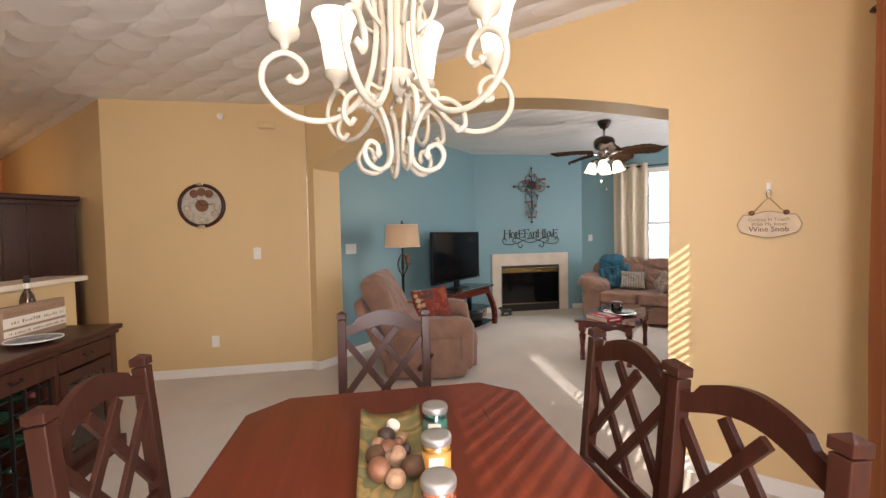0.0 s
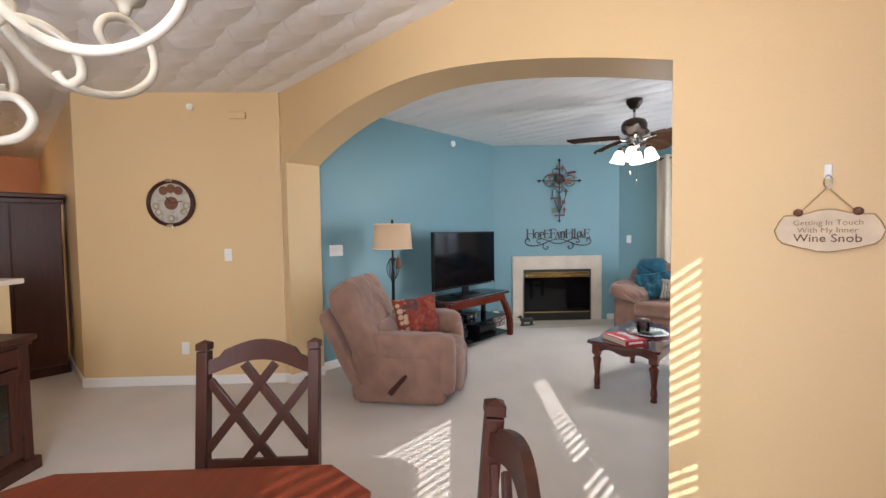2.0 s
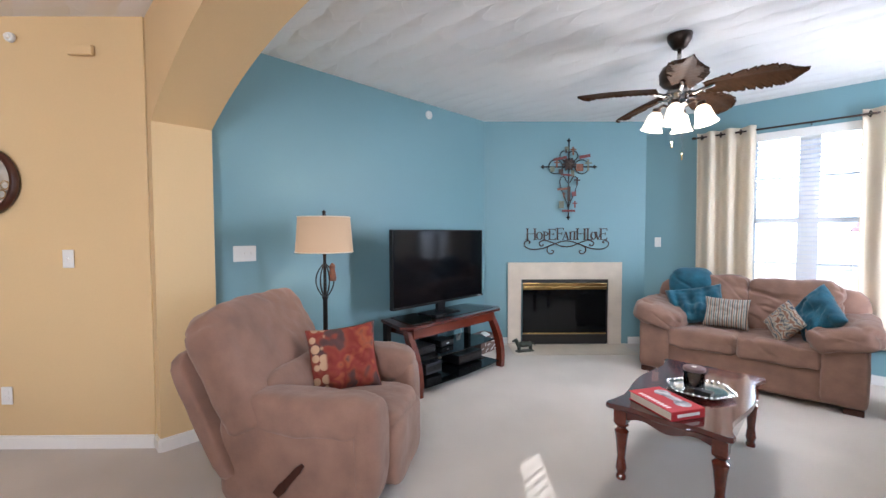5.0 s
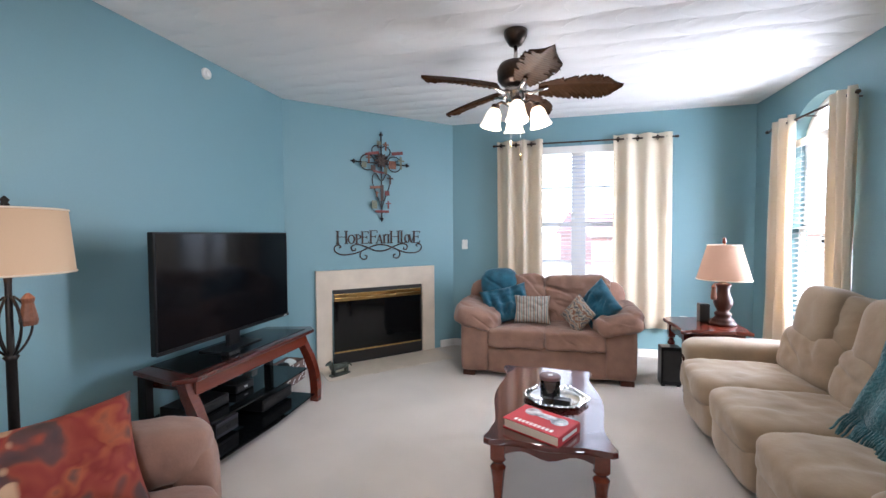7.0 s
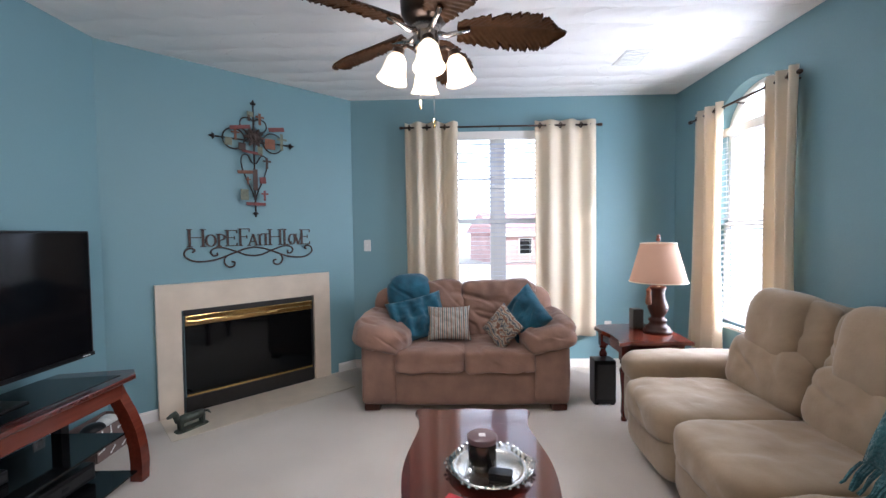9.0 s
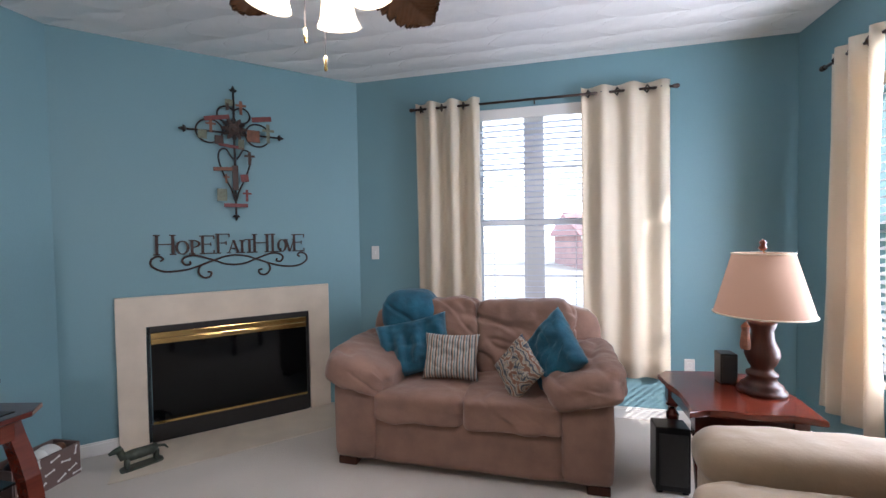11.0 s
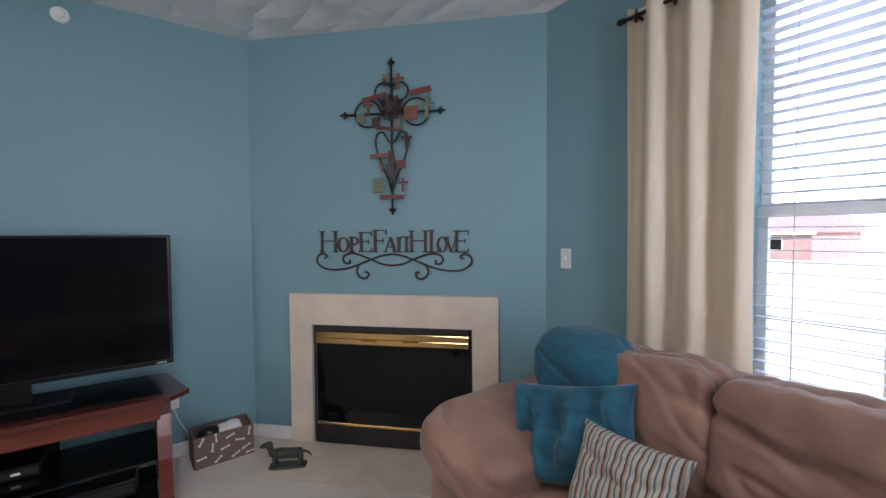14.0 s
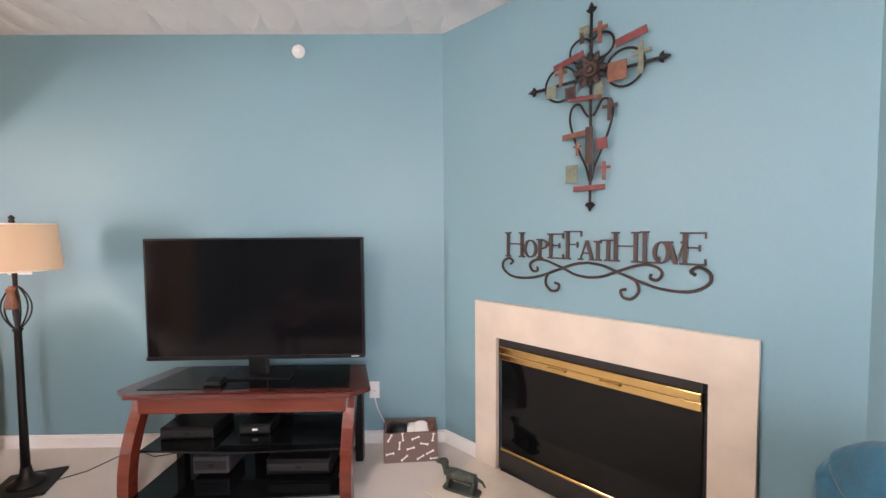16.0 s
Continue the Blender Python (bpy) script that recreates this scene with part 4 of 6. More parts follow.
wall_cross()

# ---- seating ----


def tilted(deg, y, z):
    """A lean about a level line across the seat at (y, z)."""
    return Matrix.Translation((0, y, z)) @ Matrix.Rotation(radians(deg), 4, "X") @ Matrix.Translation((0, -y, -z))


def loveseat():
    ob = thing("loveseat", "taupe microsuede two-seat sofa with rolled pillow arms", "loveseat", Matrix.Translation((-1.075, 6.44, 0)))
    part("base", pad(-0.6, 0.0, 0.04, 0.6, 0.86, 0.33, 16, 8), SUEDE, ob, smooth=True)
    part("back_frame", pad(-0.84, 0.62, 0.1, 0.84, 0.9, 0.9, 7, 10, rough=0.01), SUEDE, ob, smooth=True, m=tilted(-5, 0.75, 0.1))
    for k, s in enumerate((-1, 1)):
        x0, x1 = (-0.56, 0.012) if s < 0 else (-0.012, 0.56)
        part("seat_cushion", pad(x0, -0.035, 0.29, x1, 0.64, 0.485, 8, 40, rough=0.013, seed=3 + k, crease=0.013), SUEDE, ob, smooth=True)
        part("back_cushion", pad(x0 * 1.2, 0.44, 0.42, x1 * 1.2, 0.8, 0.965 - 0.015 * k, 7.5, 54, rough=0.026, seed=11 + 5 * k, crease=0.034), SUEDE, ob, smooth=True, m=tilted(-9, 0.6, 0.4))
        part("arm_panel", pad(s * 0.53, -0.015, 0.04, s * 0.815, 0.86, 0.56, 11, 12, rough=0.004), SUEDE, ob, smooth=True)
        part("arm_pillow", pad(s * 0.43, -0.06, 0.45, s * 0.9, 0.84, 0.675, 4.2, 44, rough=0.016, seed=20 + k, crease=0.024), SUEDE, ob, smooth=True, m=Matrix.Translation((s * 0.665, 0, 0.57)) @ Matrix.Rotation(radians(-s * 15), 4, "Y") @ Matrix.Translation((-s * 0.665, 0, -0.57)))
    for x in (-0.73, 0.73):
        for y in (0.06, 0.8):
            part("foot", box(x - 0.06, y - 0.045, 0, x + 0.06, y + 0.045, 0.05, 0.006), WALNUT, ob)
    return ob


loveseat()


def pillow(name, w, h, t, mat, m, label, seed=0.0, pucker=0.0):
    """A stuffed square cushion standing in local x, z."""
    ob = thing(name, label, "pillow", m)
    b = bmesh.new()
    n = 30
    sheets = []
    for s in (-1, 1):
        rows = []
        for j in range(n + 1):
            r = []
            for i in range(n + 1):
                u, v = 2 * i / n - 1, 2 * j / n - 1
                pin = 1 - 0.09 * (1 - u * u) * v * v
                pin2 = 1 - 0.09 * (1 - v * v) * u * u
                th = t / 2 * ((1 - u ** 4) * (1 - v ** 4)) ** 0.55
                th *= 1 + 0.25 * noise.noise(Vector((u * 1.6 + seed, v * 1.6, s))) + pucker * noise.noise(Vector((u * 4 + seed, v * 1.2, s))) - 0.22 * max(0.0, 1 - 5 * abs(noise.noise(Vector((u * 1.7 + seed * 2, v * 2.1 + u, s)))))
                r.append((u * w / 2 * pin2, s * th, v * h / 2 * pin))
            rows.append(r)
        sheets.append(rows)
    grid = {}
    for si, rows in enumerate(sheets):
        for j in range(n + 1):
            for i in range(n + 1):
                edge = i in (0, n) or j in (0, n)
                key = (0 if edge else si, i, j)
                if key not in grid:
                    grid[key] = b.verts.new(rows[j][i])
    for si in (0, 1):
        for j in range(n):
            for i in range(n):
                q = [grid[(0 if (a in (0, n) or c in (0, n)) else si, a, c)] for a, c in ((i, j), (i + 1, j), (i + 1, j + 1), (i, j + 1))]
                b.faces.new(q if si == 0 else q[::-1])
    part("cover", b, mat, ob, smooth=True)
    rim = [(-w / 2 + w * k / 12, 0, -h / 2 * (1 - 0.09 * (1 - (2 * k / 12 - 1) ** 2))) for k in range(13)]
    part("seam", tube(rim, 0.003, 5), mat, ob)
    return ob


def lean(x, y, z, back=-18.0, spin=0.0, turn=0.0):
    return Matrix.Translation((x, y, z)) @ Matrix.Rotation(radians(turn), 4, "Z") @ Matrix.Rotation(radians(back), 4, "X") @ Matrix.Rotation(radians(spin), 4, "Y")


soft = thing("throw_pillow", "slumped teal velvet cushion over the loveseat's back corner", "pillow", Matrix.Translation((-1.55, 6.98, 0.84)) @ Matrix.Rotation(radians(14), 4, "Z"))
part("cover", pad(-0.21, -0.11, -0.2, 0.21, 0.13, 0.185, 2.7, 34, rough=0.02, seed=91, crease=0.02), TEAL, soft, smooth=True)
part("hem", tube([(-0.2, -0.1, -0.19), (-0.07, -0.135, -0.2), (0.07, -0.135, -0.2), (0.2, -0.1, -0.19)], 0.008, 6), TEAL, soft, smooth=True)
pillow("throw_pillow", 0.5, 0.38, 0.16, TEAL, lean(-1.465, 6.79, 0.665, -26, -13, 10), "crumpled teal velvet pillow on the loveseat", 4.0, 0.9)
pillow("throw_pillow", 0.36, 0.29, 0.12, STRIPE, lean(-1.2, 6.71, 0.635, -24, 0, 2), "small pillow with dark and cream stripes", 7.0)
pillow("throw_pillow", 0.29, 0.29, 0.11, PAISLEY, lean(-0.77, 6.57, 0.625, -18, 36, -44), "paisley patterned pillow standing on one corner", 9.0)
pillow("throw_pillow", 0.4, 0.4, 0.17, TEAL, lean(-0.57, 6.69, 0.69, -12, 40, -52), "teal velvet pillow standing on one corner", 12.0, 0.2)


def recliner():
    turn = math.degrees(math.atan2(0.825, -0.565))
    ob = thing("recliner", "taupe microsuede recliner with side lever", "recliner", pose(-2.25, 3.565, 0, 0, 0, turn) @ Matrix.Scale(1.03, 4))
    for s in (-1, 1):
        part("side_panel", pad(s * 0.27, 0.0, 0.03, s * 0.41, 0.76, 0.47, 11, 10, rough=0.003), SUEDE, ob, smooth=True)
        part("armrest", pad(s * 0.215, -0.05, 0.395 + 0.02 * s, s * 0.43, 0.7, 0.618 + 0.032 * s, 3.8, 32, rough=0.01, seed=40 + s, crease=0.009), SUEDE, ob, smooth=True)
        part("arm_front", pad(s * 0.23, -0.07, 0.1, s * 0.42, 0.08, 0.565, 3.8, 12, rough=0.006, seed=44 + s), SUEDE, ob, smooth=True)
    part("base", pad(-0.3, 0.05, 0.06, 0.3, 0.76, 0.34, 10, 8), SUEDE, ob, smooth=True)
    part("seat_cushion", pad(-0.25, -0.1, 0.27, 0.25, 0.56, 0.46, 5, 24, rough=0.01, seed=47, crease=0.006), SUEDE, ob, smooth=True)
    part("footrest", pad(-0.26, -0.12, 0.06, 0.26, 0.02, 0.4, 4, 12, rough=0.01, seed=49), SUEDE, ob, smooth=True)
    lean_back = tilted(-27, 0.55, 0.36)
    part("backrest", pad(-0.44, 0.46, 0.34, 0.44, 0.72, 1.07, 4.6, 36, rough=0.02, seed=51, crease=0.012), SUEDE, ob, smooth=True, m=lean_back)
    part("lumbar_cushion", pad(-0.3, 0.4, 0.38, 0.3, 0.62, 0.62, 3.2, 14, rough=0.014, seed=55), SUEDE, ob, smooth=True, m=lean_back)
    part("back_shell", pad(-0.44, 0.72, 0.2, 0.44, 0.83, 0.92, 7, 10, rough=0.006), SUEDE, ob, smooth=True, m=lean_back)
    lev = prism([(-0.02, -0.02), (0.02, -0.02), (0.024, 0.03), (0.014, 0.06), (0.018, 0.15), (0.01, 0.185), (-0.01, 0.185), (-0.018, 0.15), (-0.014, 0.06), (-0.024, 0.03)], 0, 0.02, bevel=0.004)
    part("lever", lev, WALNUT, ob, "dark wooden lever", m=Matrix.Translation((-0.415, 0.43, 0.13)) @ Matrix.Rotation(radians(-90), 4, "Y") @ Matrix.Rotation(radians(228), 4, "Z"))
    return ob


recliner()
pillow("throw_pillow", 0.42, 0.4, 0.15, FLORAL, lean(-2.59, 3.46, 0.63, -18, -6, 56), "red and brown floral pillow on the recliner", 15.0)


def sofa():
    """Three reclining seats in a row; local front at y = 0, x runs from far to near."""
    ob = thing("reclining_sofa", "beige microfibre three-seat reclining sofa", "sofa", pose(0.0, 5.06, 0, 0, 0, -91.2))
    part("base", pad(-1.14, 0.06, 0.04, 1.14, 0.95, 0.3, 14, 8), BEIGE, ob, smooth=True)
    part("back_frame", pad(-1.12, 0.8, 0.1, 1.12, 0.98, 0.9, 9, 10), BEIGE, ob, smooth=True)
    edges = [-0.87, -0.29, 0.29, 0.87]
    for k in range(3):
        x0, x1 = edges[k] - 0.006, edges[k + 1] + 0.006
        part("seat_cushion", pad(x0, -0.13, 0.25, x1, 0.62, 0.475, 4.6, 36, rough=0.01, seed=60 + k, crease=0.008), BEIGE, ob, smooth=True)
        part("footrest", pad(x0 + 0.01, -0.1, 0.07, x1 - 0.01, 0.1, 0.34, 4.5, 12, rough=0.008, seed=63 + k), BEIGE, ob, smooth=True)
        lb = tilted(-11, 0.6, 0.4)
        part("lumbar_cushion", pad(x0 + 0.005, 0.46, 0.4, x1 - 0.005, 0.82, 0.76, 4.2, 36, rough=0.012, seed=66 + k, crease=0.016), BEIGE, ob, smooth=True, m=lb)
        part("head_cushion", pad(x0 - 0.004, 0.53, 0.6, x1 + 0.004, 0.86, 1.03, 4.2, 36, rough=0.012, seed=70 + k, crease=0.016), BEIGE, ob, smooth=True, m=lb)
        part("head_panel", pad(x0 + 0.11, 0.468, 0.64, x1 - 0.11, 0.74, 1.05, 3.8, 24, rough=0.006, seed=75 + k), BEIGE, ob, smooth=True, m=lb)
    for s in (-1, 1):
        part("arm_panel", pad(s * 0.88, 0.0, 0.04, s * 1.15, 0.92, 0.46, 8, 10), BEIGE, ob, smooth=True)
        part("arm_pad", pad(s * 0.86, -0.035, 0.36, s * 1.17, 0.86, 0.575, 3.4, 20, rough=0.01, seed=80 + s), BEIGE, ob, smooth=True)
    return ob


sofa()


def throw_blanket():
    ob = thing("throw_blanket", "teal knitted throw with long fringe over the sofa back", "blanket", Matrix.Translation((-0.02, 0, 0)))
    b = bmesh.new()
    path = [(1.0, 0.62), (0.93, 0.93), (0.82, 1.035), (0.71, 1.05), (0.59, 1.0), (0.52, 0.88), (0.49, 0.75), (0.41, 0.6), (0.37, 0.52)]
    n, w = 26, 0.66
    rows = []
    for j, (x, z) in enumerate(path):
        r = []
        for i in range(n + 1):
            u = i / n
            y = 4.86 + 0.001 * j - w * u - 0.02 * j * (0.5 - u)
            dx = 0.012 * math.sin(2 * math.pi * 3.5 * u + 0.3 * j) + 0.01 * noise.noise(Vector((u * 6, j * 0.7, 3)))
            r.append((x - 0.045 - dx, y, z + 0.02 + 0.008 * math.sin(9 * u + j)))
        rows.append(r)
    top = [[b.verts.new(p) for p in r] for r in rows]
    low = [[b.verts.new((p[0] + 0.012, p[1], p[2] - 0.012)) for p in r] for r in rows]
    for sh in (top, low):
        for j in range(len(path) - 1):
            for i in range(n):
                b.faces.new((sh[j][i], sh[j][i + 1], sh[j + 1][i + 1], sh[j + 1][i]))
    for i in range(n):
        for j in (0, len(path) - 1):
            b.faces.new((top[j][i], top[j][i + 1], low[j][i + 1], low[j][i]))
    for j in range(len(path) - 1):
        for i in (0, n):
            b.faces.new((top[j][i], top[j + 1][i], low[j + 1][i], low[j][i]))
    part("cloth", b, THROW, ob, smooth=True)
    f = bmesh.new()
    last = rows[-1]
    for k in range(52):
        u = k / 51 * n
        i = min(int(u), n - 1)
        p = Vector(last[i]).lerp(Vector(last[i + 1]), u - i)
        d = random.uniform(-0.015, 0.015)
        f = tube([p, p + Vector((-0.03, d * 0.5, -0.035)), p + Vector((-0.05, d, -0.075)), p + Vector((-0.055 - random.uniform(0, 0.02), d * 1.6, -0.095))], [0.005, 0.006, 0.005, 0.003], 5, bm=f)
    fr = part("fringe", f, THROW, ob, "long teal fringe")
    tagged(fr, kind="stuff")
    return ob


throw_blanket()

# ---- tables ----


def turned_leg(h, r, mat, parent, x, y):
    prof = [(r * 0.75, 0), (r * 0.8, 0.015), (r * 0.6, 0.03), (r * 0.85, 0.06), (r * 0.62, h * 0.3), (r * 0.9, h * 0.55), (r * 1.12, h * 0.66), (r * 0.7, h * 0.7), (r * 0.72, h * 0.72), (r * 1.1, h * 0.75), (r * 0.8, h * 0.78)]
    b = lathe(prof, 18)
    b = box(-r, -r, h * 0.775, r, r, h, 0.003, bm=b)
    part("leg", b, mat, parent, m=Matrix.Translation((x, y, 0)))


def coffee_table():
    ob = thing("coffee_table", "dark cherry coffee table with scalloped top and turned legs", "coffee table", Matrix.Translation((-1.065, 4.92, 0)))
    L, Wd = 0.56, 0.31
    side = []
    for k in range(25):
        f = k / 24
        y = -L + 2 * L * f
        e = abs(2 * f - 1)
        x = Wd - 0.024 + 0.024 * math.cos(2 * math.pi * (1 - e) / 0.56) if e > 0.72 else Wd - 0.048 + 0.04 * (0.5 + 0.5 * math.cos(math.pi * e / 0.72))
        side.append((x, y))
    endp = []
    for k in range(1, 16):
        f = k / 16
        x = Wd * (1 - 2 * f)
        endp.append((x, L - 0.016 + 0.018 * math.cos(4 * math.pi * f)))
    right = side
    left = [(-x, y) for x, y in side[::-1]]
    far = endp
    near = [(-x, -y) for x, y in endp]
    poly = []
    for x, y in right + far + left + near:
        dx, dy = abs(x) - (Wd - 0.05), abs(y) - (L - 0.05)
        if dx > 0 and dy > 0:
            k = min(1.0, 0.05 / math.hypot(dx, dy))
            x, y = math.copysign(Wd - 0.05 + dx * k, x), math.copysign(L - 0.05 + dy * k, y)
        poly.append((x, y))
    part("tabletop", prism(poly, 0.415, 0.445, bevel=0.009, segs=3), CHERRY, ob)
    for y in (-0.4725, 0.4725):
        low = [(-0.25 + 0.5 * k / 16, 0.352 - 0.016 * math.cos(4 * math.pi * k / 16)) for k in range(17)]
        part("apron", prism(low + [(0.25, 0.416), (-0.25, 0.416)], -0.0125, 0.0125), CHERRY, ob, m=Matrix.Translation((0, y, 0)) @ Matrix.Rotation(radians(90), 4, "X"))
    for a, bx in (("apron", box(-0.265, -0.44, 0.34, -0.24, 0.44, 0.416)), ("apron", box(0.24, -0.44, 0.34, 0.265, 0.44, 0.416))):
        part(a, bx, CHERRY, ob)
    for x in (-0.235, 0.235):
        for y in (-0.47, 0.47):
            turned_leg(0.416, 0.034, CHERRY_RED, ob, x, y)
    return ob


coffee_table()

tray = thing("serving_tray", "round silver tray with scalloped raised rim", "tray", Matrix.Translation((-1.02, 4.91, 0.446)))
part("dish", lathe([(0.001, 0.0), (0.12, 0.0), (0.13, 0.004), (0.165, 0.02), (0.168, 0.023), (0.13, 0.009), (0.12, 0.004), (0.001, 0.004)], 40, cap=False), SILVER, tray, smooth=True)
beads = bmesh.new()
for k in range(36):
    a = 2 * math.pi * k / 36
    beads = lathe([(0.002, -0.007), (0.008, 0), (0.002, 0.007)], 7, bm=beads, m=Matrix.Translation(((0.166 + 0.01 * math.cos(6 * a)) * math.cos(a), (0.166 + 0.01 * math.cos(6 * a)) * math.sin(a), 0.023)))
part("beaded_rim", beads, SILVER, tray)
SMOKE = clear_glass("smoky_glass", (0.8, 0.78, 0.76))
jar = thing("candle_jar", "glass candle jar with flat dark lid", "candle", Matrix.Translation((-1.05, 4.9, 0.4505)) @ Matrix.Diagonal((1.08, 1.08, 1.3, 1)))
part("jar", lathe([(0.05, 0), (0.052, 0.01), (0.052, 0.085), (0.049, 0.09), (0.046, 0.085), (0.046, 0.012), (0.001, 0.01)], 28, cap=False), SMOKE, jar, smooth=True)
part("wax", lathe([(0.044, 0.0125), (0.044, 0.055)], 24), material("brown_wax", (0.16, 0.09, 0.06), 0.5, grain=0.1, scale=40), jar)
part("lid", lathe([(0.054, 0.09), (0.055, 0.095), (0.055, 0.103), (0.05, 0.106), (0.001, 0.106)], 28, cap=False), material("dark_lid", (0.13, 0.075, 0.075), 0.35, grain=0.1, scale=40), jar, smooth=True)
part("lid_mark", box(-0.012, -0.012, 0.1062, 0.012, 0.012, 0.1068), PLASTIC, jar, "small white mark on the lid")
ball = thing("wooden_ball", "woven brown decorative ball", "decoration", Matrix.Translation((-1.055, 5.01, 0.4515)))
part("weave", lathe([(0.001, 0.0), (0.022, 0.006), (0.035, 0.022), (0.037, 0.037), (0.032, 0.054), (0.02, 0.068), (0.001, 0.074)], 16, cap=False), LEAF, ball)
bx = thing("small_box", "small black box on the tray", "box", Matrix.Translation((-0.985, 4.835, 0.4515)) @ Matrix.Rotation(radians(-12), 4, "Z"))
part("lid", box(-0.045, -0.025, 0.018, 0.045, 0.025, 0.03, 0.002), BLACK, bx)
part("tray_base", box(-0.043, -0.023, 0, 0.043, 0.023, 0.018, 0.002), BLACK, bx)


def book():
    ob = thing("hardback_book", "thick red hardback book lying on the table", "book", Matrix.Translation((-1.1, 4.52, 0.446)) @ Matrix.Rotation(radians(-30), 4, "Z"))
    COVER = material("red_book_cover", (0.43, 0.012, 0.018), 0.6, grain=0.08, scale=30)
    part("back_cover", box(-0.15, -0.105, 0, 0.15, 0.105, 0.004, 0.001), COVER, ob)
    part("front_cover", box(-0.15, -0.105, 0.044, 0.15, 0.105, 0.048, 0.001), COVER, ob)
    part("spine", box(0.147, -0.105, 0.004, 0.151, 0.105, 0.044, 0.001), COVER, ob)
    part("page_block", box(-0.143, -0.1, 0.004, 0.146, 0.1, 0.044), PAPER, ob)
    pic = blotched("cover_picture", [(0.3, (0.1, 0.11, 0.13)), (0.5, (0.4, 0.42, 0.45)), (0.65, (0.7, 0.7, 0.7)), (0.8, (0.3, 0.05, 0.05))], 22, rough=0.3, kind="noise")
    for x, y, r in ((-0.07, 0.05, 0.042), (0.08, 0.035, 0.042)):
        part("picture", lathe([(r, 0.048), (r, 0.0488), (r * 0.75, 0.0489)], 24, m=Matrix.Translation((x, y, 0))), pic, ob)
    part("picture", box(-0.1, 0.02, 0.048, 0.1, 0.07, 0.0486), pic, ob)
    bars = bmesh.new()
    for k in range(10):
        bars = box(-0.1 + 0.021 * k, -0.085, 0.048, -0.086 + 0.021 * k, -0.06, 0.0486, bm=bars)
    part("title_bars", bars, PLASTIC, ob, "white title on the cover")
    part("spine_bars", box(0.1511, -0.07, 0.016, 0.1516, 0.07, 0.032), PLASTIC, ob)
    return ob


book()


def end_table():
    ob = thing("end_table", "red cherry end table with shaped top", "end table")
    poly = [(0.0, 6.18), (0.04, 6.3), (0.035, 6.44), (0.012, 6.56), (0.0, 6.7), (0.06, 6.78), (0.28, 6.81), (0.5, 6.8), (0.55, 6.66), (0.545, 6.42), (0.53, 6.2), (0.42, 6.235), (0.27, 6.21), (0.1, 6.235)]
    part("tabletop", prism(poly, 0.57, 0.6, bevel=0.009, segs=3), CHERRY_RED, ob)
    part("apron", box(0.08, 6.28, 0.49, 0.47, 6.3, 0.57), CHERRY, ob)
    part("apron", box(0.08, 6.71, 0.49, 0.47, 6.73, 0.57), CHERRY, ob)
    part("apron", box(0.06, 6.3, 0.49, 0.08, 6.71, 0.57), CHERRY, ob)
    part("apron", box(0.47, 6.3, 0.49, 0.49, 6.71, 0.57), CHERRY, ob)
    for x in (0.08, 0.47):
        for y in (6.295, 6.715):
            turned_leg(0.57, 0.03, CHERRY, ob, x, y)
    return ob


end_table()
sub = thing("subwoofer", "black subwoofer cabinet on the carpet", "subwoofer", Matrix.Translation((0.04, 6.56, 0)))
part("cabinet", box(-0.085, -0.01, 0.015, 0.085, 0.12, 0.36, 0.008), BLACK, sub)
part("grille", box(-0.07, -0.018, 0.05, 0.07, -0.01, 0.33, 0.004), SOOT, sub)
for x in (-0.08, 0.08):
    part("foot", box(x * 0.8 - 0.015, 0.005, 0, x * 0.8 + 0.015, 0.11, 0.015), BLACK, sub)
spk = thing("speaker", "small black upright speaker on end table", "speaker", Matrix.Translation((0.315, 6.63, 0.6)))
part("cabinet", box(-0.04, -0.04, 0.0, 0.04, 0.05, 0.16, 0.006), BLACK, spk)
part("grille", box(-0.035, -0.045, 0.01, 0.035, -0.04, 0.15, 0.002), SOOT, spk)


